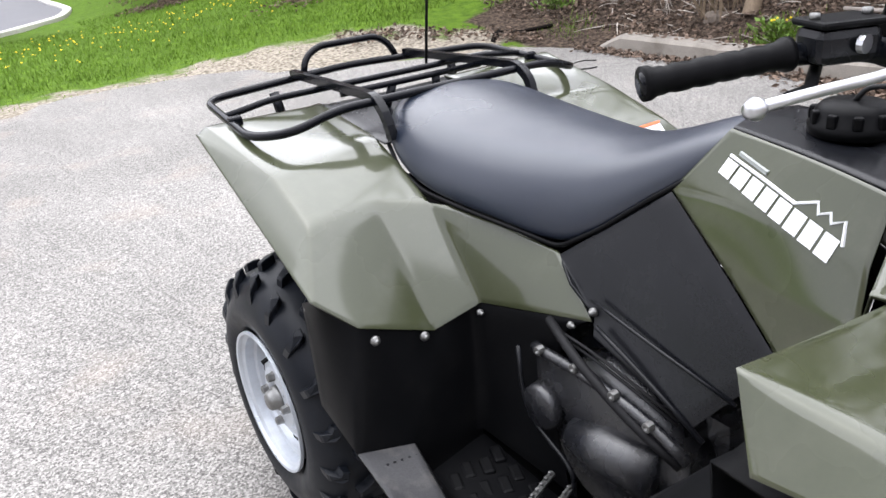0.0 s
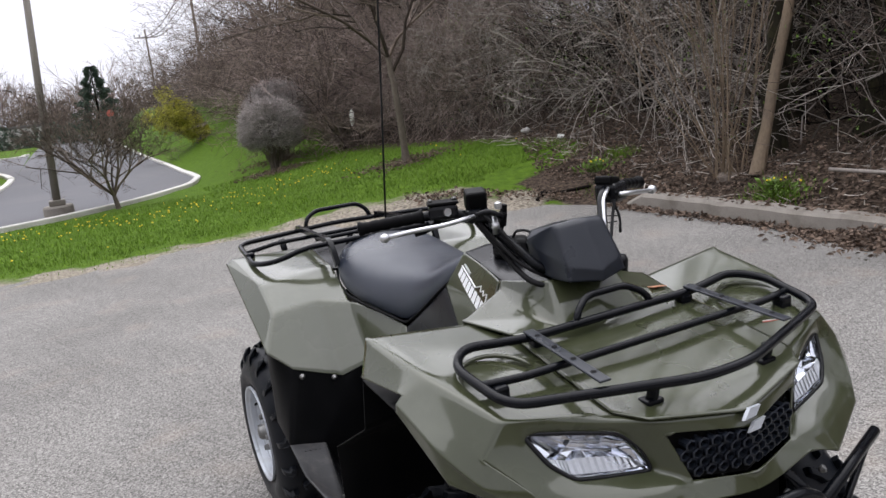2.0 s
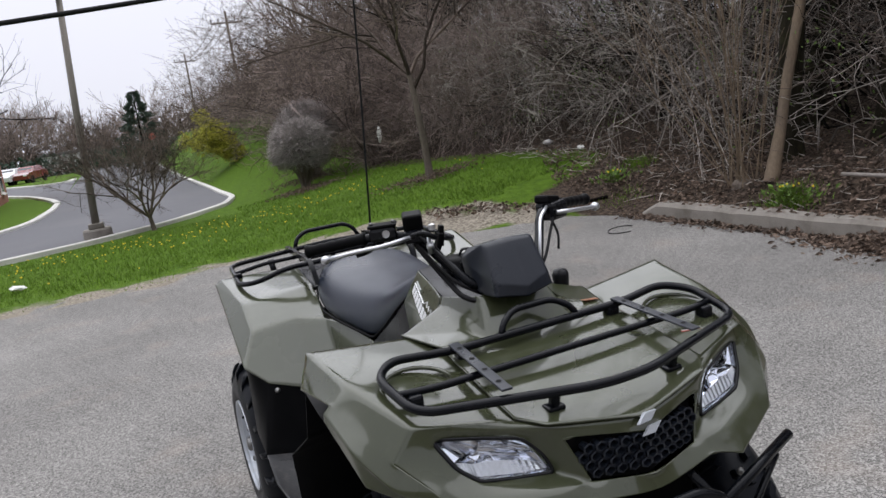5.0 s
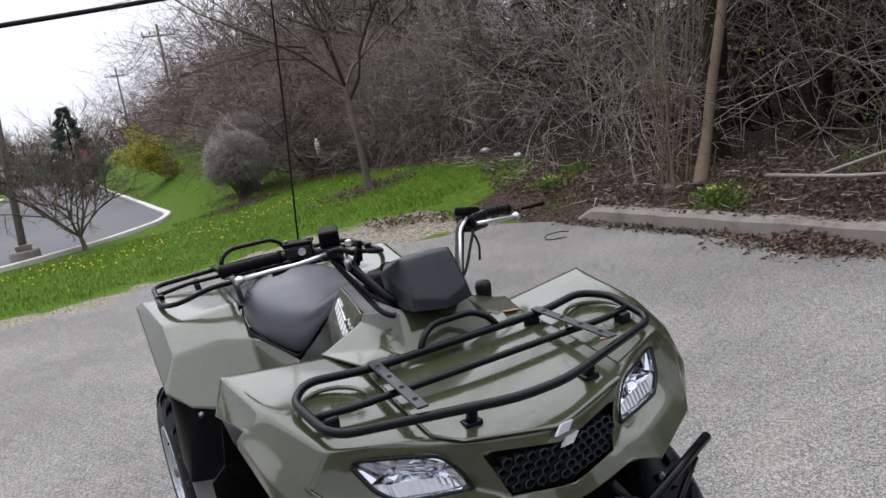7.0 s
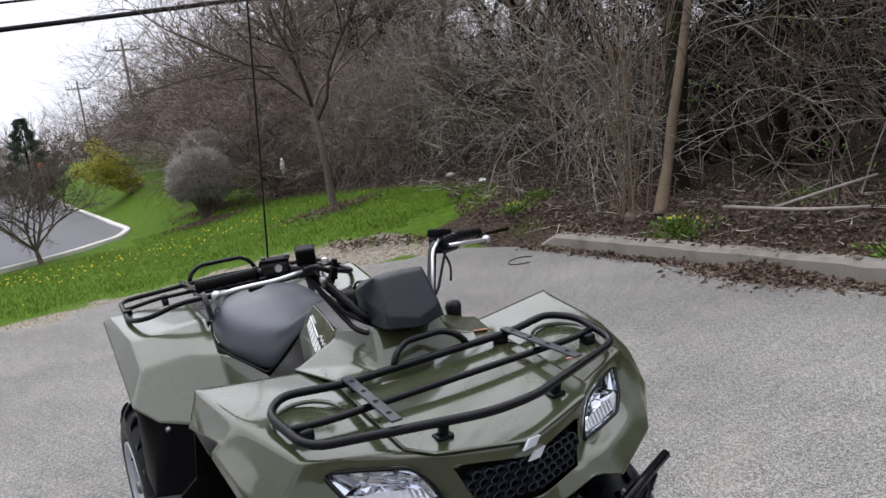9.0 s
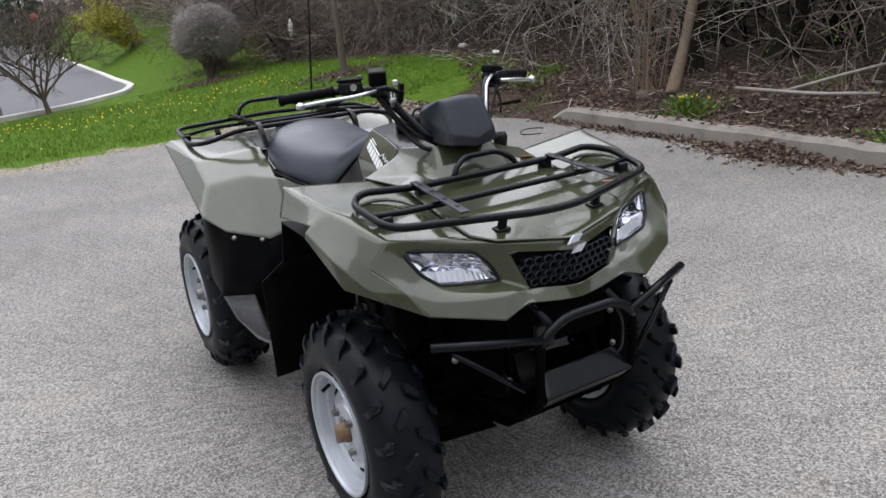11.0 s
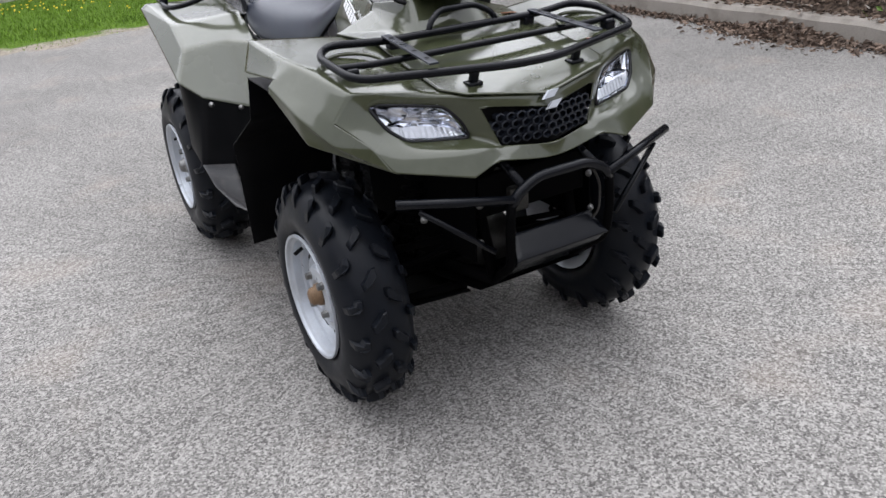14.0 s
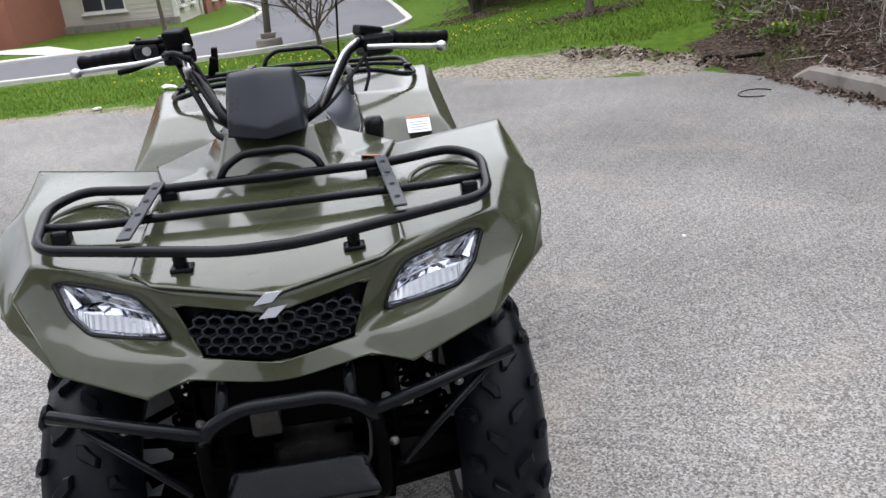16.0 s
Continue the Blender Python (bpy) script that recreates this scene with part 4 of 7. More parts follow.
for s in (1, -1):
    panel("splash_panel", SPLASH, [
        ("edge", "wing", "wing_l", "foot_o", "crease_l"), ("crease_l", "foot_o", "foot_m", "in_l"), ("in_l", "foot_m", "foot_i", "valley"), ("foot_m", "low_m", "low_i", "foot_i"), ("valley", "foot_i", "in_m", "in_t", "tip"), ("foot_i", "in_f", "in_m"),
    ], BLACK, atv, "black plastic splash panel ahead of the rear wheel", side=s)
    well = panel("footwell", TREAD, [("b", "c", "f", "j"), ("j", "f", "g", "i"), ("f", "c", "e", "h", "g")], BLACK, atv, "black ribbed plastic footwell", side=s)
    panel("heel_guard", TREAD, [("a", "d", "c", "b"), ("d", "k", "e", "c")], SCUFF, atv, "scuffed black heel guard with studs", side=s)
    for row in range(4):
        for col in range(4):
            part("tread_pad", box_bm((0.024, 0.042, 0.012), (s * (0.27 + 0.034 * col), 0.20 - 0.052 * row - 0.012 * (col % 2), 0.345 - 0.009 * row), 0.008, Euler((0.12, 0, s * 0.35)).to_matrix()), BLACK, well)
    for k in range(2):
        peg = [(s * 0.25, 0.075 - 0.045 * k, 0.372), (s * 0.455, 0.0 - 0.045 * k, 0.372)]
        pg = sweep_bm(peg, 0.006, 6)
        for j in range(14):
            u = (j + 0.5) / 14
            p = Vector(peg[0]).lerp(Vector(peg[1]), u)
            pg = box_bm((0.006, 0.006, 0.008), p + Vector((0, 0, 0.006)), 0.001, bm=pg, segments=1)
        part("foot_peg", pg, STEEL, well, "toothed steel foot peg")
    for u in range(6):
        for v in range(5):
            p = Vector((0.425 + 0.014 * v, 0.225 - 0.035 * u, 0.405 - 0.0125 * u + 0.002 * v))
            part("grip_stud", lathe_bm([(0.0, 0.004), (0.004, 0.003), (0.0045, 0.0)], 6, "Z", (s * p.x, p.y, p.z + 0.004)), BLACK_SHINE, well)
    bolt(well, (s * 0.447, 0.203, 0.398), 0.010, "Z")
    for at in ((0.494, 0.428, 0.642), (0.440, 0.296, 0.614), (0.348, 0.290, 0.588), (0.20, 0.085, 0.640), (0.236, 0.278, 0.597)):
        bolt(atv, (s * at[0], at[1] - 0.006, at[2]), 0.007 if at[0] > 0.3 else 0.005, "Y")

# --- rear rack ---
rear_rack = thing("rear_rack", "", "")
rear_rack.parent = atv
tube("rim_bar", [(-0.275, 0.655, 0.911), (0.275, 0.655, 0.911), (0.372, 0.668, 0.882), (0.425, 0.76, 0.868), (0.405, 1.07, 0.892), (0.0, 1.12, 0.900), (-0.405, 1.07, 0.892), (-0.425, 0.76, 0.868), (-0.372, 0.668, 0.882)],
     R, RACK, rear_rack, cyclic=True, bend=0.06)
tube("cross_bar", [(-0.413, 0.92, 0.882), (-0.30, 0.93, 0.896), (0.30, 0.93, 0.896), (0.413, 0.92, 0.882)], R * 0.85, RACK, rear_rack)
tube("inner_bar", [(-0.19, 0.80, 0.905), (0.19, 0.80, 0.905)], R * 0.8, RACK, rear_rack)
tube("hoop", [(-0.13, 1.115, 0.90), (-0.115, 1.125, 0.935), (-0.075, 1.13, 0.958), (0.095, 1.13, 0.958), (0.13, 1.125, 0.935), (0.145, 1.115, 0.90)], 0.0088, RACK, rear_rack, bend=0.035)
for s in (1, -1):
    strip = sweep_bm(rounded([(s * 0.165, 1.10, 0.909), (s * 0.188, 0.655, 0.920), (s * 0.190, 0.615, 0.89), (s * 0.186, 0.60, 0.84)], 0.03), 0.0125, 4)
    part("tie_plate", strip, RACK, rear_rack)
    tube("leg", [(s * 0.255, 1.02, 0.89), (s * 0.25, 1.0, 0.83)], 0.012, RACK, rear_rack)
    tube("front_leg", [(s * 0.06, 0.80, 0.90), (s * 0.07, 0.82, 0.845)], 0.010, RACK, rear_rack)
    part("bracket", box_bm((0.03, 0.02, 0.05), (s * 0.41, 0.87, 0.866), 0.005), RACK, rear_rack)
tube("antenna", [(0.160, 0.992, 0.885), (0.202, 0.968, 1.4), (0.248, 0.940, 2.0), (0.296, 0.912, 2.6)], 0.0042, CABLE, atv, "thin black whip antenna", bend=0.2, sides=6)

# --- handlebar, controls, instrument pod ---
bar = thing("handlebar", "", "")
bar.parent = atv
tube("bar_tube", [(-0.395, -0.222, 1.100), (-0.262, -0.283, 1.112), (-0.185, -0.325, 1.108), (-0.150, -0.35, 1.085), (-0.085, -0.45, 0.985), (-0.04, -0.455, 0.965), (0.05, -0.445, 0.965), (0.105, -0.43, 0.985), (0.175, -0.345, 1.085),
                  (0.205, -0.325, 1.100), (0.273, -0.280, 1.094), (0.400, -0.222, 1.080)], 0.0112, RACK, bar, bend=0.035)
# Thin silver line laid alongside the black bar tube.
tube("silver_line", [(0.103, -0.442, 0.99), (0.166, -0.362, 1.085), (0.20, -0.342, 1.104)], 0.0045, CHROME, bar, "silver line running alongside the bar", bend=0.03)
for s, out, inn in ((-1, (-0.393, -0.222, 1.100), (-0.262, -0.283, 1.112)), (1, (0.398, -0.222, 1.080), (0.275, -0.279, 1.094))):
    o, i = Vector(out), Vector(inn)
    pts, rr = [], []
    for k in range(25):
        u = k / 24
        pts.append(o.lerp(i, u))
        rr.append(0.0165 if k < 2 or k > 22 else (0.0136 if k % 4 else 0.0122))
    grip = part("grip", sweep_bm(pts, rr, 14), BLACK, bar, "ribbed black rubber grip", smooth=True)
# brake lever and master cylinder (flank with the throttle)
tube("brake_lever", [(-0.185, -0.372, 1.108), (-0.25, -0.368, 1.10), (-0.31, -0.352, 1.098), (-0.372, -0.332, 1.092)], 0.0052, CHROME, bar, "polished aluminium brake lever", bend=0.04)
part("lever_ball", lathe_bm([(-0.011, 0.0), (-0.009, 0.007), (0, 0.0105), (0.009, 0.007), (0.011, 0.0)], 14, "X", (-0.378, -0.330, 1.091)), CHROME, bar, smooth=True)
turn_r = Euler((0, 0, radians(-24))).to_matrix()
mc = part("master_cylinder", box_bm((0.064, 0.046, 0.034), (-0.226, -0.308, 1.119), 0.009, turn_r), BLACK_SHINE, bar, "black brake fluid reservoir")
part("lid", box_bm((0.068, 0.050, 0.007), (-0.226, -0.308, 1.139), 0.003, turn_r), BLACK, mc)
for k in (-1, 1):
    bolt(mc, (-0.226 + 0.024 * k, -0.308 - 0.011 * k, 1.144), 0.004, "Z")
part("sight_glass", lathe_bm([(-0.004, 0.0), (-0.004, 0.009), (0.002, 0.009)], 12, "Y", (-0.230, -0.334, 1.121)), CHROME, mc)
part("throttle_housing", box_bm((0.046, 0.040, 0.044), (-0.164, -0.345, 1.138), 0.006, Euler((0.25, 0, radians(-20))).to_matrix()), BLACK, bar, "square black switch housing")
part("clamp", box_bm((0.05, 0.05, 0.03), (-0.165, -0.350, 1.105), 0.006, turn_r), RACK, bar)
tube("lever_pivot", [(-0.190, -0.385, 1.112), (-0.165, -0.398, 1.118), (-0.135, -0.405, 1.10)], 0.0062, BLACK_SHINE, bar, bend=0.02)
part("pivot_knob", lathe_bm([(-0.008, 0.0), (-0.006, 0.008), (0.006, 0.008), (0.009, 0.0)], 10, "Z", (-0.140, -0.398, 1.125)), CHROME, bar)
tube("thumb_lever", [(-0.225, -0.29, 1.098), (-0.275, -0.315, 1.085), (-0.30, -0.31, 1.082)], 0.006, BLACK, bar)
part("mirror_mount", box_bm((0.014, 0.022, 0.042), (-0.105, -0.345, 1.080), 0.004, Euler((0.2, 0.3, 0)).to_matrix()), BLACK, bar)
# left-hand controls
part("switch_box", box_bm((0.070, 0.058, 0.048), (0.232, -0.312, 1.088), 0.010, Euler((0, 0, radians(24))).to_matrix()), BLACK_SHINE, bar, "black switch box")
part("switch_top", box_bm((0.055, 0.045, 0.022), (0.222, -0.312, 1.116), 0.006, Euler((0, 0.2, radians(24))).to_matrix()), BLACK, bar)
tube("park_lever", [(0.215, -0.365, 1.088), (0.28, -0.350, 1.082), (0.34, -0.315, 1.072), (0.375, -0.292, 1.068)], 0.0056, CHROME, bar, "polished aluminium lever", bend=0.04)
part("lever_end", lathe_bm([(-0.012, 0.0), (-0.010, 0.008), (0, 0.012), (0.010, 0.008), (0.012, 0.0)], 12, "X", (0.380, -0.290, 1.067)), CHROME, bar, smooth=True)
tube("mirror_stub", [(0.205, -0.345, 1.075), (0.215, -0.36, 1.035), (0.20, -0.375, 1.0)], 0.0035, CABLE, bar, sides=6)
# cables looping from the controls into the cowl
for pts in ([(-0.165, -0.372, 1.11), (-0.135, -0.405, 1.06), (-0.105, -0.435, 1.005), (-0.05, -0.44, 0.955)], [(-0.175, -0.36, 1.10), (-0.150, -0.385, 1.05), (-0.115, -0.44, 0.99), (-0.05, -0.46, 0.95)],
            [(-0.155, -0.36, 1.12), (-0.12, -0.375, 1.06), (-0.095, -0.41, 1.0), (-0.04, -0.42, 0.95)], [(0.22, -0.34, 1.08), (0.18, -0.375, 1.04), (0.125, -0.43, 0.99), (0.06, -0.445, 0.955)]):
    tube("control_cable", pts, 0.0038, CABLE, bar, bend=0.06, sides=7)
tube("brake_hose", [(-0.175, -0.345, 1.10), (-0.155, -0.375, 1.055), (-0.125, -0.405, 0.995), (-0.11, -0.46, 0.955), (-0.05, -0.49, 0.945)], 0.0062, CABLE, bar, bend=0.05, sides=8)
part("hose_union", lathe_bm([(-0.018, 0.007), (-0.006, 0.007), (-0.005, 0.009), (0.006, 0.009), (0.007, 0.006), (0.020, 0.006)], 10, "Z", (-0.148, -0.392, 1.082)), CHROME, bar, "bright banjo union on the hose", smooth=True)
part("switch_bracket", box_bm((0.012, 0.016, 0.050), (-0.098, -0.345, 1.092), 0.003, Euler((0.1, 0.1, 0)).to_matrix()), BLACK, bar)
POD = {
    "top_c": (0, -0.500, 1.086), "top": (0.062, -0.486, 1.079), "vee_c": (0, -0.557, 0.980), "vee_m": (0.068, -0.534, 0.999), "low_c": (0, -0.556, 0.957), "low": (0.073, -0.540, 0.967),
    "vee_s": (0.079, -0.455, 1.018), "shoulder": (0.079, -0.400, 1.038), "low_s": (0.076, -0.470, 0.962), "back_l": (0.079, -0.415, 0.985), "back_t": (0.058, -0.390, 1.056), "back_c": (0, -0.390, 1.062),
}
panel("instrument_pod", POD, [
    ("top_c", "vee_c", "vee_m", "top"), ("vee_c", "low_c", "low", "vee_m"), ("top", "vee_m", "vee_s", "shoulder"), ("vee_m", "low", "low_s", "vee_s"), ("vee_s", "low_s", "back_l", "shoulder"),
    ("top_c", "top", "back_t", "back_c"), ("top", "shoulder", "back_t"),
], POD_BLACK, atv, "faceted black instrument pod", mirror=True, crease=0.97)
part("steering_stem", sweep_bm([(0, -0.45, 0.97), (0, -0.47, 0.90)], 0.028, 10), BLACK, atv, smooth=True)
# gear lever on the far flank, key fob on the near one
tube("gear_rod", [(0.20, -0.345, 0.84), (0.208, -0.350, 0.89)], 0.008, RACK, atv)
part("gear_knob", lathe_bm([(-0.040, 0.012), (-0.034, 0.017), (0.0, 0.020), (0.022, 0.022), (0.034, 0.017), (0.038, 0.0)], 16, "Z", (0.210, -0.352, 0.905)), BLACK_SHINE, atv, "black gear knob", smooth=True)
fob = part("choke_fob", box_bm((0.006, 0.018, 0.055), (0, 0, 0), 0.003), YELLOWED, atv, "yellowed plastic fob hanging by the tank")
fob.matrix_local = pose(-0.186, -0.352, 0.782, 30, 0, 0)
part("fob_clip", box_bm((0.012, 0.014, 0.035), (0, 0.006, 0.042), 0.004), BLACK, fob)

# --- engine, frame and running gear ---
engine = part("engine_block", box_bm((0.30, 0.42, 0.30), (0, 0.02, 0.42), 0.04), ENGINE, atv, "black engine casting with alloy covers")
for s in (1, -1):
    c2 = lathe_bm([(0.0, 0.150), (s * 0.05, 0.145), (s * 0.075, 0.115), (s * 0.083, 0.06), (s * 0.085, 0.0)], 28, "X", (s * 0.145, -0.02, 0.46))
    part("clutch_cover", c2, ENGINE, engine, smooth=True)
    c3 = lathe_bm([(0.0, 0.085), (s * 0.04, 0.08), (s * 0.055, 0.05), (s * 0.058, 0.0)], 24, "X", (s * 0.165, -0.10, 0.40))
    part("side_cover", c3, ENGINE, engine, smooth=True)
    for k in range(8):
        a = 2 * math.pi * k / 8
        part("cover_bolt", lathe_bm([(0.0, 0.007), (s * 0.010, 0.006), (s * 0.0105, 0.0)], 8, "X", (s * 0.178, -0.02 + 0.135 * math.cos(a), 0.46 + 0.135 * math.sin(a))), STEEL, engine)
    tube("hose", [(s * 0.20, 0.13, 0.63), (s * 0.23, 0.04, 0.61), (s * 0.235, -0.08, 0.56), (s * 0.22, -0.16, 0.52)], 0.008, CABLE, engine, bend=0.06, sides=8)
for s in (1, -1):
    ridge = [(s * 0.215, 0.150, 0.575), (s * 0.225, 0.114, 0.583), (s * 0.227, 0.029, 0.587), (s * 0.226, -0.053, 0.578), (s * 0.222, -0.117, 0.560), (s * 0.215, -0.17, 0.53)]
    case = panel("belt_case", {"a": (0.218, 0.145, 0.568), "b": (0.226, 0.03, 0.583), "c": (0.224, -0.06, 0.574), "d": (0.214, -0.17, 0.528), "e": (0.232, 0.125, 0.505), "f": (0.243, 0.02, 0.520), "g": (0.240, -0.08, 0.508), "h": (0.225, -0.18, 0.470),
                               "i": (0.205, 0.11, 0.43), "j": (0.228, 0.0, 0.44), "k": (0.226, -0.09, 0.43), "l": (0.20, -0.18, 0.41)},
                 [("a", "b", "f", "e"), ("b", "c", "g", "f"), ("c", "d", "h", "g"), ("e", "f", "j", "i"), ("f", "g", "k", "j"), ("g", "h", "l", "k")], ENGINE, engine, "glossy black belt case with bolted rim", side=s, crease=0.2)
    part("rim_flange", sweep_bm(rounded(ridge, 0.05, 5), 0.010, 8), ENGINE, case, smooth=True)
    for y, z in ((0.118, 0.590), (0.036, 0.596), (-0.045, 0.588), (-0.112, 0.570)):
        part("case_bolt", lathe_bm([(0.0, 0.008), (s * 0.012, 0.0075), (s * 0.0125, 0.004), (s * 0.009, 0.0)], 8, "X", (s * 0.228, y, z)), STEEL, case)
    part("case_cap", lathe_bm([(0.0, 0.042), (s * 0.018, 0.040), (s * 0.024, 0.034), (s * 0.024, 0.0)], 20, "X", (s * 0.230, 0.105, 0.49)), ENGINE, case, smooth=True)
    part("drum", sweep_bm([(s * 0.235, 0.03, 0.475), (s * 0.238, -0.04, 0.486), (s * 0.232, -0.13, 0.49)], [0.030, 0.042, 0.040], 16), ENGINE, case, smooth=True)
    for off in (0.0, 0.010):
        tube("wire", [(s * 0.205, 0.10, 0.612 + off), (s * 0.21, 0.03, 0.612 + off), (s * 0.212, -0.05, 0.600 + off), (s * 0.205, -0.14, 0.572 + off)], 0.0028, CABLE, case, bend=0.05, sides=6)
    tube("footwell_lip", [(s * 0.245, 0.158, 0.585), (s * 0.25, 0.146, 0.506), (s * 0.25, 0.119, 0.456), (s * 0.25, 0.043, 0.420), (s * 0.252, 0.022, 0.405), (s * 0.252, 0.018, 0.34)], 0.0045, BLACK_SHINE, atv, bend=0.04, sides=8)
    tube("panel_edge", [(s * 0.188, 0.045, 0.695), (s * 0.193, -0.067, 0.674), (s * 0.196, -0.22, 0.647)], 0.0030, BLACK_SHINE, atv, bend=0.04, sides=8)
    tube("fin_edge", [(s * 0.204, 0.02, 0.664), (s * 0.211, -0.072, 0.632), (s * 0.216, -0.19, 0.580)], 0.0040, BLACK_SHINE, atv, bend=0.04, sides=8)
part("radiator", box_bm((0.34, 0.05, 0.28), (0, -0.74, 0.63), 0.01), FRAME, atv)
part("front_differential", lathe_bm([(-0.08, 0.04), (-0.06, 0.075), (0.06, 0.075), (0.08, 0.04)], 20, "X", (0, -0.63, 0.33)), ALLOY, atv, "oily alloy differential housing", smooth=True)
part("rear_differential", lathe_bm([(-0.10, 0.05), (-0.07, 0.09), (0.07, 0.09), (0.10, 0.05)], 20, "X", (0, 0.64, 0.31)), ENGINE, atv, smooth=True)
for s in (1, -1):
    tube("frame_rail", [(s * 0.12, -0.86, 0.36), (s * 0.14, -0.5, 0.28), (s * 0.14, 0.4, 0.28), (s * 0.13, 0.75, 0.42)], 0.016, FRAME, atv, bend=0.08)
    tube("frame_upright", [(s * 0.12, -0.86, 0.36), (s * 0.13, -0.80, 0.58), (s * 0.12, -0.62, 0.80)], 0.015, FRAME, atv, bend=0.06)
    for y0, y1 in ((-0.74, -0.64), (-0.48, -0.58)):
        tube("lower_arm", [(s * 0.13, y0, 0.30), (s * 0.36, y1, 0.26)], 0.012, FRAME, atv)
        tube("upper_arm", [(s * 0.15, y0, 0.44), (s * 0.35, y1, 0.40)], 0.010, FRAME, atv)
    tube("drive_shaft", [(s * 0.07, -0.63, 0.33), (s * 0.38, -0.635, 0.32)], 0.014, FRAME, atv)
    tube("tie_rod", [(s * 0.05, -0.71, 0.41), (s * 0.36, -0.68, 0.36)], 0.008, FRAME, atv)
    shock = lathe_bm([(0.0, 0.018), (0.28, 0.018)], 12, "Z")
    coil = [(0.032 * math.cos(a * 0.6), 0.032 * math.sin(a * 0.6), 0.02 + a * 0.0028) for a in range(88)]
    shock = sweep_bm(coil, 0.006, 6, bm=shock)
    sh = part("shock_absorber", shock, FRAME, atv, smooth=True)
    sh.matrix_local = pose(s * 0.27, -0.63, 0.34, 0, -s * 22, 0)
    tube("rear_arm", [(s * 0.14, 0.35, 0.30), (s * 0.36, 0.64, 0.29)], 0.018, FRAME, atv)
    tube("rear_shaft", [(s * 0.09, 0.64, 0.31), (s * 0.40, 0.642, 0.313)], 0.016, FRAME, atv)
    for at in ((0.155, -0.868, 0.56), (0.285, -0.845, 0.555), (0.16, -0.87, 0.47), (0.06, -0.80, 0.60)):
        bolt(atv, (s * at[0], at[1], at[2]), 0.007, "Y")
# Added black sheets between the arms, standing in for shade under the body.
for s in (1, -1):
    panel("arm_shade_panel", {"a": (0.13, -0.76, 0.285), "b": (0.33, -0.68, 0.252), "c": (0.33, -0.54, 0.252), "d": (0.13, -0.42, 0.27)}, [("a", "b", "c", "d")], BLACK, atv, side=s)
part("under_bracket", box_bm((0.30, 0.02, 0.10), (0, -0.845, 0.57), 0.005), FRAME, atv)
part("hook_plate", box_bm((0.05, 0.03, 0.06), (-0.05, -0.86, 0.55), 0.006), ALLOY, atv)
tube("winch_cable", [(0.10, -0.93, 0.62), (0.125, -0.945, 0.57), (0.118, -0.95, 0.50), (0.10, -0.93, 0.47)], 0.0032, ALLOY, atv, bend=0.04, sides=6)


# Black sheets enclose the underbody and block light from reaching inside.
panel("belly_plate", {"f": (0.15, -0.84, 0.33), "m": (0.20, -0.40, 0.262), "r": (0.20, 0.45, 0.262), "t": (0.15, 0.80, 0.36), "fc": (0, -0.84, 0.33), "mc": (0, -0.40, 0.262), "rc": (0, 0.45, 0.262), "tc": (0, 0.80, 0.36)},
      [("fc", "f", "m", "mc"), ("mc", "m", "r", "rc"), ("rc", "r", "t", "tc")], FRAME, atv, mirror=True)
for s in (1, -1):
    panel("inner_guard", {"a": (0.16, -0.86, 0.66), "b": (0.17, -0.86, 0.42), "c": (0.19, -0.36, 0.40), "d": (0.20, -0.34, 0.80), "e": (0.18, -0.78, 0.79)}, [("a", "b", "c", "d", "e")], FRAME, atv, side=s)
    panel("rear_inner_guard", {"a": (0.20, 0.32, 0.60), "b": (0.20, 0.32, 0.34), "c": (0.18, 0.98, 0.45), "d": (0.18, 0.98, 0.80)}, [("a", "b", "c", "d")], FRAME, atv, side=s)


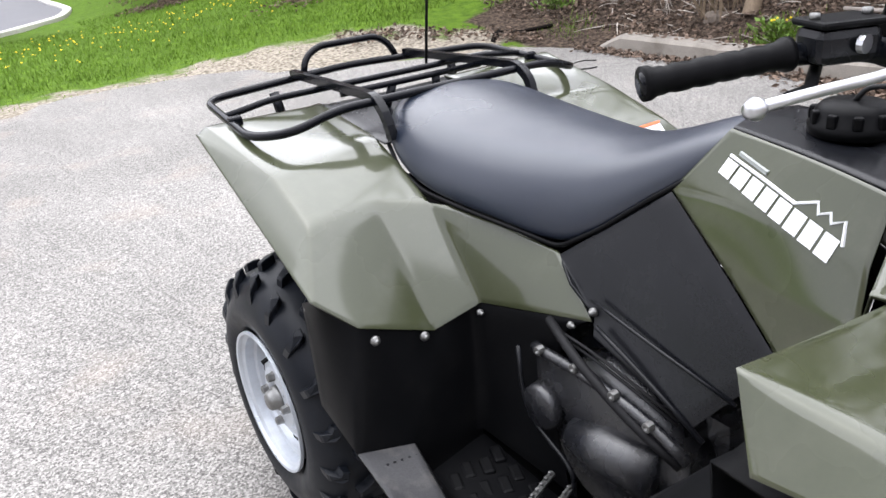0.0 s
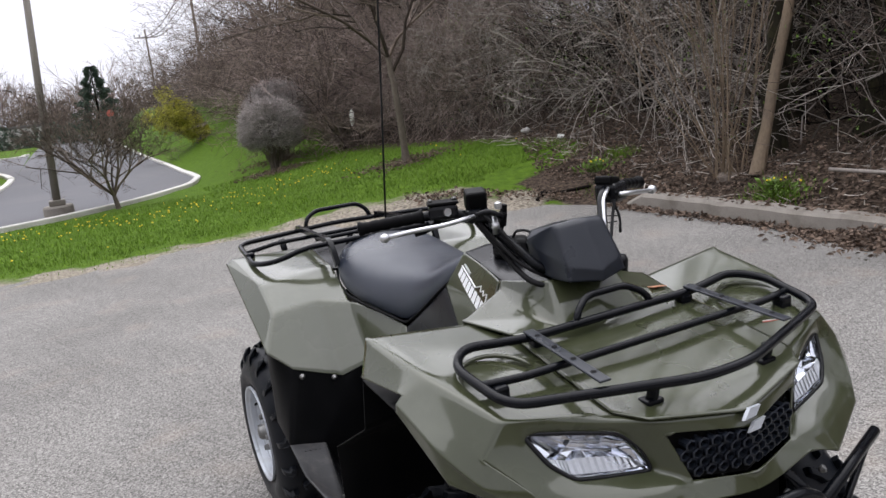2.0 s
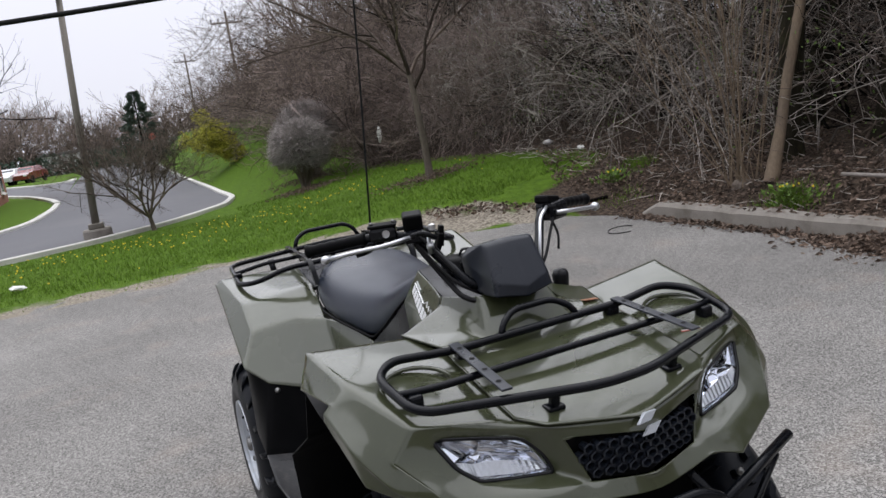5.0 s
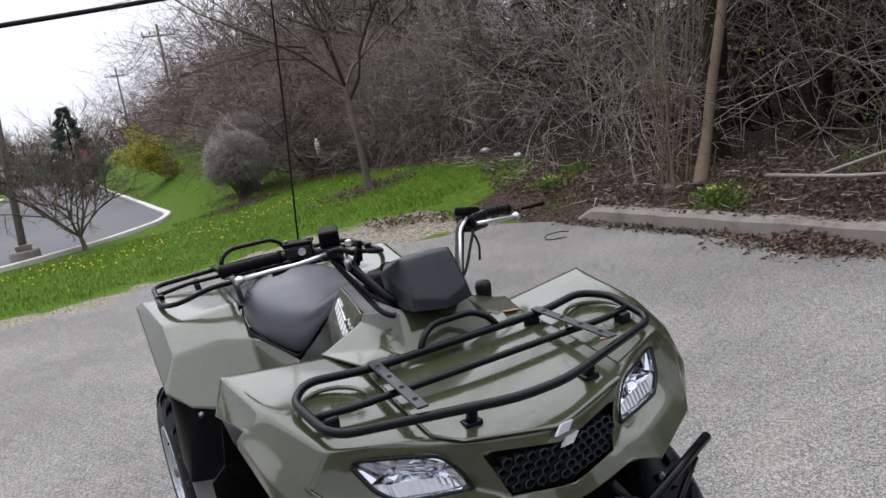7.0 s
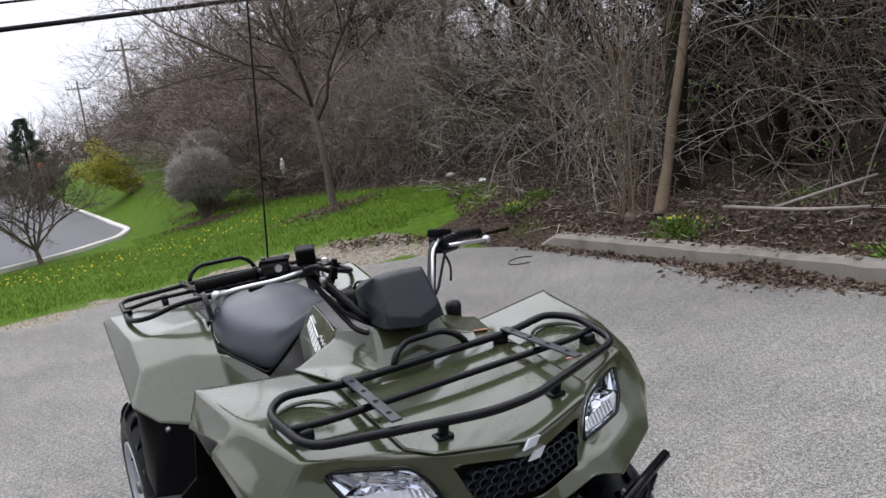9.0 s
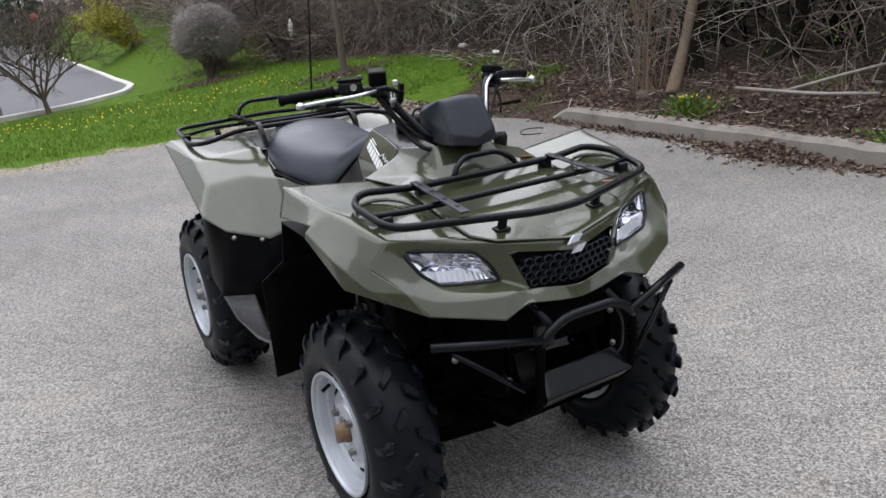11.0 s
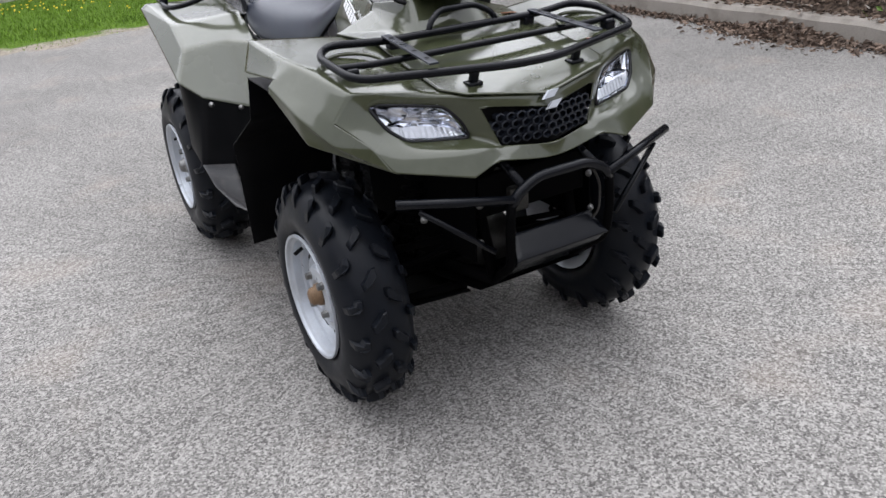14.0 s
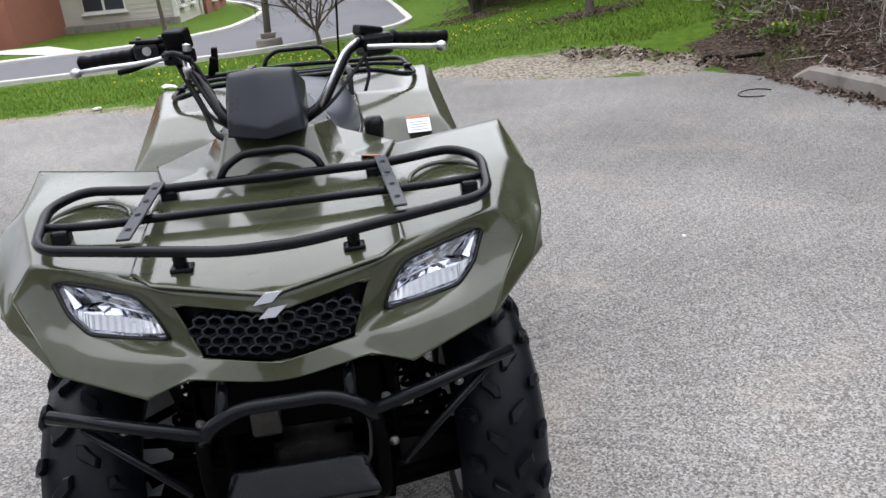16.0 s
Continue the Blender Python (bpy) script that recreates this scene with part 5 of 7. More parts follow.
def tyre_mesh(width, radius, rim_r, lugs):
    """A knobbly tyre round the X axis: a rounded carcass with staggered chevron lugs."""
    w = width / 2
    prof = [(-w * 0.62, rim_r), (-w * 0.92, rim_r + 0.018), (-w, rim_r + 0.050), (-w * 0.96, radius - 0.085), (-w * 0.80, radius - 0.046), (-w * 0.50, radius - 0.027), (0, radius - 0.018)]
    prof = prof + [(-a, r) for a, r in reversed(prof[:-1])]
    bm = lathe_bm(prof, 56, "X", closed=True)

    def surf(a):
        u = min(1, abs(a) / w)
        return radius - 0.018 - 0.034 * u ** 2 - 0.22 * max(0, u - 0.76) ** 1.3

    def lug(pts, height):
        lb = bmesh.new()
        base, mid, top = [], [], []
        mid_a = sum(p[0] for p in pts) / len(pts)
        mid_g = sum(p[1] for p in pts) / len(pts)
        for a, ang in pts:
            r0 = surf(a) - 0.008
            base.append(lb.verts.new((a, r0 * math.cos(ang), r0 * math.sin(ang))))
            for ring, k, h in ((mid, 0.08, height - 0.003), (top, 0.22, height)):
                a2, g2 = a + (mid_a - a) * k, ang + (mid_g - ang) * k
                r1 = surf(a2) + h
                ring.append(lb.verts.new((a2, r1 * math.cos(g2), r1 * math.sin(g2))))
        n = len(pts)
        lb.faces.new(top)
        for lo, hi in ((base, mid), (mid, top)):
            for k in range(n):
                lb.faces.new((lo[k], lo[(k + 1) % n], hi[(k + 1) % n], hi[k]))
        bmesh.ops.recalc_face_normals(lb, faces=lb.faces)
        lm = bpy.data.meshes.new("tread_lug")
        lb.to_mesh(lm)
        lb.free()
        lm.materials.append(RUBBER)
        return lm

    step = 2 * math.pi / lugs
    kinds = []
    for s, off in ((1, 0.0), (-1, 0.5)):
        o = off * step
        kinds.append(lug([(s * w * 0.05, o - 0.060), (s * w * 0.06, o + 0.020), (s * w * 0.20, o + 0.060), (s * w * 0.44, o + 0.105), (s * w * 0.47, o + 0.045), (s * w * 0.30, o - 0.005), (s * w * 0.18, o - 0.055)], 0.017))
        o += step * 0.46
        kinds.append(lug([(s * w * 0.58, o + 0.000), (s * w * 0.60, o + 0.070), (s * w * 0.72, o + 0.105), (s * w * 0.90, o + 0.115), (s * w * 0.92, o + 0.050), (s * w * 0.76, o + 0.035), (s * w * 0.70, o - 0.005)], 0.017))
    bmesh.ops.recalc_face_normals(bm, faces=bm.faces)
    me = bpy.data.meshes.new("tyre")
    bm.to_mesh(me)
    bm.free()
    me.materials.append(RUBBER)
    me.polygons.foreach_set("use_smooth", [True] * len(me.polygons))
    return me, kinds, step


def rim_mesh(offset, rim_r):
    """A pressed steel wheel: lip, stepped barrel and dished centre, facing -X."""
    o = offset
    bm = lathe_bm([(o + 0.004, rim_r + 0.002), (o - 0.003, rim_r + 0.006), (o - 0.004, rim_r + 0.012), (o + 0.003, rim_r + 0.013), (o + 0.004, rim_r + 0.003), (o + 0.010, rim_r - 0.004), (o + 0.030, rim_r - 0.007),
                   (o + 0.034, rim_r - 0.015), (o + 0.050, rim_r - 0.018), (o + 0.056, rim_r - 0.022), (o + 0.054, rim_r - 0.032), (o + 0.038, rim_r - 0.048), (o + 0.034, 0.090), (o + 0.038, 0.080), (o + 0.024, 0.070), (o + 0.021, 0.040),
                   (o + 0.028, 0.034), (o + 0.028, 0.0)], 48, "X", caps=False)
    for e in bm.edges:
        e.smooth = len(e.link_faces) != 2 or e.calc_face_angle() < 0.5
    return bm


TYRES = {}


def wheel(at, width, side, front):
    w = part("wheel", rim_mesh(-width / 2 + 0.006, 0.150), RIM, atv, "silver steel wheel with a knobbly black tyre", smooth=True)
    if (width, "tyre") not in TYRES:
        TYRES[(width, "tyre")] = tyre_mesh(width, 0.303 if front else 0.309, 0.155, 18)
    carcass, kinds, step = TYRES[(width, "tyre")]
    part("tyre", carcass, RUBBER, w)
    for lm in kinds:
        for k in range(18):
            ob = new("tread_lug", lm)
            ob.parent = w
            ob.matrix_local = Matrix.Rotation(k * step, 4, "X")
    x = -width / 2 + 0.006
    part("barrel", lathe_bm([(x + 0.05, 0.132), (width / 2 - 0.02, 0.132), (width / 2 - 0.01, 0.16)], 32, "X", caps=False), RIM, w, smooth=True)
    for k in range(10):
        a = 2 * math.pi * (k + 0.5) / 10
        slot = box_bm((0.030, 0.014, 0.030), (x + 0.054, 0, 0), 0.005)
        slot = part("slot", slot, BLACK, w)
        slot.matrix_local = Matrix.Rotation(a, 4, "X") @ Matrix.Translation((0, 0.109, 0))
    for k in range(4):
        a = 2 * math.pi * (k + 0.25) / 4
        part("lug_nut", lathe_bm([(x + 0.026, 0.013), (x + 0.018, 0.010), (x + 0.008, 0.009), (x + 0.006, 0.0)], 6, "X", (0, 0.055 * math.cos(a), 0.055 * math.sin(a))), STEEL, w)
    part("hub", lathe_bm([(x + 0.030, 0.030), (x + 0.016, 0.028), (x + 0.014, 0.024), (x + 0.002, 0.022), (x - 0.003, 0.016), (x - 0.003, 0.0)], 20, "X"), RUST if front else STEEL, w, "rusty brass-coloured hub cap" if front else "", smooth=True)
    part("valve", sweep_bm([(x + 0.02, 0.10, 0.075), (x - 0.004, 0.092, 0.068)], 0.005, 6), BLACK, w)
    w.matrix_local = pose(at[0], at[1], at[2], 20 if front else 65, 0, 180 if side > 0 else 0)
    return w


for s in (-1, 1):
    wheel((0.372 if s > 0 else -0.398, -0.566, 0.303), 0.178, s, True)
    wheel((s * 0.408, 0.695, 0.308), 0.225, s, False)


# ==== the ground ====
def smooth01(v):
    v = max(0.0, min(1.0, v))
    return v * v * (3 - 2 * v)


def base_z(y):
    return -0.02 * max(0.0, min(y, 22.0) - 6.5)


def ground_z(x, y):
    """The lay of the land: a level lot, a lawn that falls to the road, and a bank that rises into the wood."""
    z = base_z(y)
    x0 = min(2.75, 1.0 + 0.12 * max(0.0, y - 9)) + 0.045 * max(0.0, y - 38)
    bank = (0.10 + 0.03 * max(0.0, min(y, 30.0) - 15)) * max(0.0, x - x0) ** 1.1 + 0.20 * max(0.0, x - 5.6 - 0.10 * max(0.0, y - 14))
    lot_side = 0.30 * smooth01((x - 4.12) / 0.75) + min(1.1, 0.13 * max(0.0, x - 4.8))
    mix = smooth01((y - 4.2) / 3.2)
    near = lot_side * (1 - mix) + bank * mix
    return z + min(near, 2.6)


def lot_edge(x):
    """How far the lot's asphalt reaches along y at x."""
    e = 6.45 + 0.10 * math.sin(x * 1.7) + 0.06 * math.sin(x * 4.3 + 1)
    if x > 2.2:
        e -= 0.62 * (x - 2.2) ** 1.6
    return e


def grid_axis(a, b, fine_a, fine_b, step, far):
    out, v = [], fine_a
    while v <= fine_b:
        out.append(v)
        v += step
    lo, hi, d = fine_a, fine_b, step
    while lo > a:
        d *= far
        lo -= d
        out.insert(0, lo)
    d = step
    while hi < b:
        d *= far
        hi += d
        out.append(hi)
    return out


xs = grid_axis(-900, 900, -12, 16, 0.4, 1.35)
ys = grid_axis(-900, 1500, -3, 34, 0.4, 1.3)
verts, faces, bare, sandy = [], [], [], []
for y in ys:
    for x in xs:
        inside = x < 3.95 and y < lot_edge(x) - 0.25
        drop = 0.05 if inside else 0.0
        verts.append((x, y, ground_z(x, y) - drop + (0.0 if inside else 0.02 * noise.noise((x * 1.3, y * 1.3, 0)))))
        edge = smooth01(1 - (y - lot_edge(x)) / 1.1) * 0.62 if y > lot_edge(x) - 1 else 0.0
        wood_line = 5.2 - 0.10 * max(0, y - 9) + (0.32 * max(0, y - 14))
        wood = smooth01((x - wood_line + 0.5) / 0.8)
        if y < 6.0 and x > 3.8:
            wood = 1.0
        bare.append(max(edge * 0.5, wood * 0.9, 0.05))
        sandy.append(smooth01(1 - (y - lot_edge(x)) / 1.0) * 0.78 * (1 - wood) if y > lot_edge(x) - 1 else 0.0)
nx = len(xs)
for j in range(len(ys) - 1):
    for i in range(nx - 1):
        faces.append((j * nx + i, j * nx + i + 1, (j + 1) * nx + i + 1, (j + 1) * nx + i))
me = mesh_of("ground", verts, faces, True)
attr = me.attributes.new("bare", "FLOAT", "POINT")
attr.data.foreach_set("value", bare)
attr2 = me.attributes.new("sandy", "FLOAT", "POINT")
attr2.data.foreach_set("value", sandy)
tagged(part("ground", me, SOIL), "sloping spring lawn with dandelions and bare soil along the asphalt", "ground", kind="structure")

# the lot, a slab whose edge frays into the lawn
verts, faces, cols = [], [], []
edge_x = [-60 + 0.5 * k for k in range(96)] + [-12 + 0.1 * k for k in range(161)]
edge_x = sorted(set(round(v, 2) for v in edge_x if v <= 4.02))
for x in edge_x:
    e = lot_edge(x) + 0.05 * noise.noise((x * 6, 0, 0)) + 0.03 * noise.noise((x * 19, 3, 0))
    verts += [(x, -80, 0.0), (x, e - 0.5, 0.0), (x, e, 0.0), (x, e + 0.02, -0.05)]
for i in range(len(edge_x) - 1):
    for k in range(3):
        faces.append((i * 4 + k, i * 4 + 4 + k, i * 4 + 5 + k, i * 4 + 1 + k))
tagged(part("parking_lot", mesh_of("parking_lot", verts, faces), LOT), "pale weathered asphalt lot with stains and a ragged edge", "pavement", kind="structure")

# the road beyond the lawn
right = [(-40, 7.5), (-14, 9.4), (-8, 10.4), (-3.2, 11.6), (-1.2, 12.5), (0.25, 13.7), (1.55, 15.8), (2.1, 18.0), (2.25, 20.5), (2.4, 24), (2.75, 38), (4.4, 78), (9, 160)]
left = [(-40, 12.5), (-14, 14.5), (-8, 15.8), (-5.2, 17.0), (-4.2, 17.9), (-3.35, 20), (-2.65, 23), (-2.35, 27), (-2.3, 31), (-2.3, 38), (-2.2, 60), (-1.9, 82), (1, 160)]


def densify(line, n=8):
    out = []
    for a, b in zip(line, line[1:]):
        for k in range(n):
            u = k / n
            out.append((a[0] + (b[0] - a[0]) * u, a[1] + (b[1] - a[1]) * u))
    return out + [line[-1]]


def soften(line, rounds=3):
    for _ in range(rounds):
        line = [line[0]] + [tuple((a[i] + 2 * b[i] + c[i]) / 4 for i in (0, 1)) for a, b, c in zip(line, line[1:], line[2:])] + [line[-1]]
    return line


right_d, left_d = soften(densify(right)), soften(densify(left))
verts, faces = [], []
for (rx, ry), (lx, ly) in zip(right_d, left_d):
    for k in range(9):
        u = k / 8
        x, y = rx + (lx - rx) * u, ry + (ly - ry) * u
        verts.append((x, y, base_z(y) + 0.028))
for i in range(len(right_d) - 1):
    for k in range(8):
        faces.append((i * 9 + k, i * 9 + k + 1, i * 9 + k + 10, i * 9 + k + 9))
tagged(part("road", mesh_of("road", verts, faces), ROAD), "dark grey asphalt driveway curving away between kerbs", "road", kind="structure")


def kerb_line(name, line, width, height, label, mat=KERB_WHITE, sink=0.1):
    """A concrete kerb with a rounded top edge along a plan line."""
    verts, faces = [], []
    n = len(line)
    for i, (x, y) in enumerate(line):
        a, b = Vector(line[max(0, i - 1)]), Vector(line[min(n - 1, i + 1)])
        d = (b - a).normalized()
        nrm = Vector((-d.y, d.x))
        z = base_z(y)
        for off, up in ((0, -sink), (0, height - 0.02), (0.02, height), (width - 0.02, height + 0.005), (width, height - 0.01), (width, -sink)):
            verts.append((x + nrm.x * off, y + nrm.y * off, z + up))
    for i in range(n - 1):
        for k in range(5):
            faces.append((i * 6 + k, i * 6 + k + 1, i * 6 + k + 7, i * 6 + k + 6))
    faces += [tuple(range(6)), tuple(range((n - 1) * 6, n * 6))]
    return tagged(part(name, mesh_of(name, verts, faces), mat), label, "kerb", kind="structure")


kerb_line("kerb_road_near", list(reversed(right_d)), 0.16, 0.085, "pale concrete kerb between lawn and driveway")
kerb_line("kerb_road_far", [p for p in left_d if p[1] < 31], 0.2, 0.10, "pale concrete kerb on the far side of the driveway")
# a side branch of the road and a second lawn island behind
branch = bmesh.new()
ring = [(-2.3, 31), (-2.6, 34), (-4.0, 42), (-9, 60), (-30, 90), (-30, 120), (-9, 70), (-4.5, 58), (-2.3, 60)]
vs = [branch.verts.new((x, y, base_z(y) + 0.034)) for x, y in ring]
branch.faces.new(vs)
bmesh.ops.triangulate(branch, faces=branch.faces)
tagged(part("road_branch", branch, ROAD), "side branch of the dark asphalt driveway", "road", kind="structure")
island = soften(densify([(-2.3, 31), (-2.6, 34), (-4.0, 42), (-9, 60), (-30, 90)], 6))
kerb_line("kerb_branch", island, 0.25, 0.10, "pale kerb round a lawn island")
kerb_line("kerb_branch_far", soften(densify([(-30, 120), (-9, 70), (-4.5, 58), (-2.6, 58), (-2.3, 62)], 6)), 0.3, 0.12, "pale kerb of the far lawn")

# low concrete kerb at the side of the lot, its end rounded over
def lot_kerb():
    bm = bmesh.new()
    rings, y = [], 4.12
    ys_ = [4.14, 4.10, 4.02, 3.90, 3.78] + [3.66 - 0.12 * k for k in range(60)] + [-4 - 0.6 * k for k in range(30)]
    for k, y in enumerate(ys_):
        h = 0.145 * min(1.0, 0.25 + (4.14 - y) / 0.30) + 0.012 * noise.noise((y * 2.1, 0, 0)) + 0.009 * noise.noise((y * 7.0, 2, 0))
        w = 0.03 * noise.noise((y * 1.5, 7, 0)) + 0.03 * noise.noise((y * 6.0, 4, 0))
        x0 = 3.985 + w * 0.4
        rings.append([bm.verts.new(p) for p in ((x0, y, -0.05), (x0 + 0.005, y, h - 0.03), (x0 + 0.03, y, h), (x0 + 0.15, y, h + 0.004), (x0 + 0.175, y, h - 0.02), (x0 + 0.18, y, -0.05))])
    for a, b in zip(rings, rings[1:]):
        for k in range(5):
            bm.faces.new((a[k], a[k + 1], b[k + 1], b[k]))
    bm.faces.new(rings[0])
    bmesh.ops.recalc_face_normals(bm, faces=bm.faces)
    return tagged(part("kerb_lot", bm, CONCRETE), "low weathered concrete kerb along the lot", "kerb", kind="structure")


lot_kerb()


# ==== plants ====
class Sticks:
    """Many tapered sticks gathered into one mesh."""

    def __init__(self):
        self.v, self.f = [], []

    def add(self, pts, radii, sides=3):
        base = len(self.v)
        n = len(pts)
        for i in range(n):
            d = (pts[min(n - 1, i + 1)] - pts[max(0, i - 1)]).normalized()
            a = d.orthogonal().normalized()
            b = d.cross(a)
            for k in range(sides):
                an = 2 * math.pi * k / sides
                self.v.append(pts[i] + radii[i] * (math.cos(an) * a + math.sin(an) * b))
        for i in range(n - 1):
            for k in range(sides):
                j = (k + 1) % sides
                self.f.append((base + i * sides + k, base + i * sides + j, base + (i + 1) * sides + j, base + (i + 1) * sides + k))

    def mesh(self, name, smooth=True):
        return mesh_of(name, self.v, self.f, smooth)


class Leaves:
    """Many small leaf blades in one mesh."""

    def __init__(self):
        self.v, self.f = [], []

    def add(self, at, direction, size, rng, width=0.5):
        d = direction.normalized()
        s = d.orthogonal().normalized()
        s.rotate(Matrix.Rotation(rng.uniform(0, 6.28), 3, d))
        base = len(self.v)
        up = d.cross(s) * size * 0.15
        self.v += [at, at + d * size * 0.5 + s * size * width * 0.5 + up, at + d * size, at + d * size * 0.5 - s * size * width * 0.5 + up]
        self.f.append((base, base + 1, base + 2, base + 3))

    def mesh(self, name):
        return mesh_of(name, self.v, self.f)


def bent(start, direction, length, segments, wobble, rng, droop=0.0):
    pts, d, p = [start.copy()], direction.normalized(), start.copy()
    for _ in range(segments):
        d = (d + Vector((rng.gauss(0, wobble), rng.gauss(0, wobble), rng.gauss(0, wobble) - droop))).normalized()
        p = p + d * (length / segments)
        pts.append(p)
    return pts


def taper(r0, r1, n):
    return [r0 + (r1 - r0) * i / (n - 1) for i in range(n)]


def grow(sticks, start, direction, length, radius, level, rng, split=4, spread=0.8, wobble=0.16, droop=0.0, tips=None, sides=4, least=0.0015, ratio=0.62):
    """A branch and all that grows from it."""
    seg = 5 if level > 1 else 3
    pts = bent(start, direction, length, seg, wobble, rng, droop)
    sticks.add(pts, taper(radius, max(least, radius * (0.5 if level else 0.3)), len(pts)), sides if level > 1 else 3)
    if level == 0:
        if tips is not None:
            tips.append((pts[-1], (pts[-1] - pts[-2])))
            tips.append((pts[1], (pts[-1] - pts[-2])))
        return
    n = split + rng.randint(-1, 1)
    for k in range(max(1, n)):
        u = 0.3 + 0.7 * (k + rng.random()) / n
        i = min(len(pts) - 2, int(u * (len(pts) - 1)))
        p = pts[i].lerp(pts[i + 1], u * (len(pts) - 1) - i if u < 1 else 1.0)
        d = (pts[i + 1] - pts[i]).normalized()
        out = Vector((rng.gauss(0, 1), rng.gauss(0, 1), rng.gauss(0.25, 0.7))).normalized()
        nd = (d * (1.1 - spread * 0.5) + out * spread).normalized()
        grow(sticks, p, nd, length * rng.uniform(ratio - 0.15, ratio + 0.12), max(least, radius * rng.uniform(0.42, 0.6)), level - 1, rng, split, spread, wobble, droop, tips, sides, least, ratio)


def tree(name, label, at, height, radius, lean, seed, mat=None, twig=None, level=4, split=4, trunk_part=0.35, spread=0.75, limbs=5, leaf=None, leaf_size=0.05, leaf_n=1, category="tree", lift=0.5, reach=0.6):
    """A tree: tapered trunk, limbs that fork from it, and a crown of twigs (and leaves)."""
    rng = random.Random(seed)
    z = ground_z(at[0], at[1])
    t = thing(name, label, category, at=(at[0], at[1], z - 0.03))
    trunk_sticks = Sticks()
    top = Vector((lean[0], lean[1], 1)).normalized() * height * trunk_part
    pts = bent(Vector((0, 0, 0)), top, top.length, 7, 0.035, rng)
    rr = taper(radius, radius * 0.72, len(pts))
    rr[0] = radius * 1.35
    trunk_sticks.add(pts, rr, 12)
    crown, tips = Sticks(), []
    d0 = (pts[-1] - pts[-2]).normalized()
    for k in range(limbs):
        a = 2 * math.pi * (k + rng.uniform(-0.25, 0.25)) / limbs
        d = (Vector((math.cos(a), math.sin(a), 0)) * spread + Vector((0, 0, lift)) + d0 * 0.45).normalized()
        start = pts[-1] if k < limbs - 1 else pts[-2]
        grow(crown, start, d, height * (1 - trunk_part) * reach * rng.uniform(0.8, 1.15), radius * 0.48, level, rng, split, 0.75, 0.13, 0.0, tips, 5)
    part("trunk", trunk_sticks.mesh("trunk"), mat or BARK, t)
    part("crown", crown.mesh("crown"), twig or TWIG_GREY, t)
    if leaf:
        lv = Leaves()
        for p, d in tips:
            for _ in range(leaf_n):
                lv.add(p + Vector((rng.gauss(0, 0.06), rng.gauss(0, 0.06), rng.gauss(0, 0.06))), Vector((rng.gauss(0, 1), rng.gauss(0, 1), rng.gauss(0, 1))) + d, leaf_size * rng.uniform(0.6, 1.3), rng)
        part("leaves", lv.mesh("leaves"), leaf, t)
    return t


def bush(name, label, at, height, width, seed, twig, stems=16, level=3, split=5, leaf=None, leaf_size=0.05, leaf_n=2, category="bush", trunk=0.25, shift=(0, 0)):
    """A rounded bush on a short stem: all branches end near one ball-like outline, unevenly."""
    rng = random.Random(seed)
    z = ground_z(at[0], at[1])
    t = thing(name, label, category, at=(at[0], at[1], z - 0.02))
    st, limbs, tips = Sticks(), Sticks(), []
    centre = Vector((shift[0], shift[1], height * 0.58))
    for k in range(stems):
        a = rng.uniform(0, 2 * math.pi)
        b = math.acos(rng.uniform(-0.55, 1))
        goal = centre + Vector((math.cos(a) * math.sin(b) * width / 2, math.sin(a) * math.sin(b) * width / 2, math.cos(b) * height * 0.44)) * rng.uniform(0.72, 0.90)
        start = Vector((rng.gauss(0, 0.04), rng.gauss(0, 0.04), 0))
        knee = Vector((goal.x * 0.28, goal.y * 0.28, trunk + 0.25 * goal.z))
        line = []
        for i in range(6):
            u = i / 5
            line.append(start * (1 - u) ** 2 + knee * 2 * u * (1 - u) + goal * u * u + Vector((rng.gauss(0, 0.02), rng.gauss(0, 0.02), 0)) * (1 if i else 0))
        limbs.add(line, taper(0.028, 0.006, 6), 5)
        for i in (1, 2, 3, 4, 5):
            d = (line[i] - line[i - 1]).normalized()
            for _ in range(3):
                o = (line[i] - centre).normalized()
                dd = (d + o * 0.5 + Vector((rng.gauss(0, 0.7), rng.gauss(0, 0.7), rng.gauss(0, 0.7)))).normalized()
                grow(st, line[i], dd, width * rng.uniform(0.09, 0.17), 0.006, level - 1, rng, split, 0.85, 0.2, 0.0, tips, 3, 0.002)
    part("trunk", limbs.mesh("trunk"), BARK, t)
    part("crown", st.mesh("crown"), twig, t)
    if leaf:
        lv = Leaves()
        for p, d in tips:
            for _ in range(leaf_n):
                lv.add(p + Vector((rng.gauss(0, 0.05), rng.gauss(0, 0.05), rng.gauss(0, 0.05))), d + Vector((rng.gauss(0, 0.02), rng.gauss(0, 0.02), rng.gauss(0, 0.02))), leaf_size * rng.uniform(0.6, 1.3), rng)
        part("leaves", lv.mesh("leaves"), leaf, t)
    return t


tree("lawn_tree", "small bare lawn tree with a grey trunk in a mulch ring", (3.84, 8.98), 4.8, 0.060, (0.02, 0.0), 11, level=4, split=5, trunk_part=0.34, limbs=6, twig=TWIG)
tree("verge_tree", "small spreading bare tree beside the driveway", (-0.07, 13.0), 2.15, 0.050, (0.0, 0.0), 5, level=4, split=5, trunk_part=0.13, limbs=8, spread=0.85, twig=TWIG, mat=BARK, lift=0.55, reach=0.62)
tree("leaning_tree", "leaning tan-barked tree at the wood's edge", (4.73, 3.18), 5.4, 0.052, (0.36, 0.0), 21, mat=BARK_TAN, level=3, split=3, trunk_part=0.62, limbs=4)


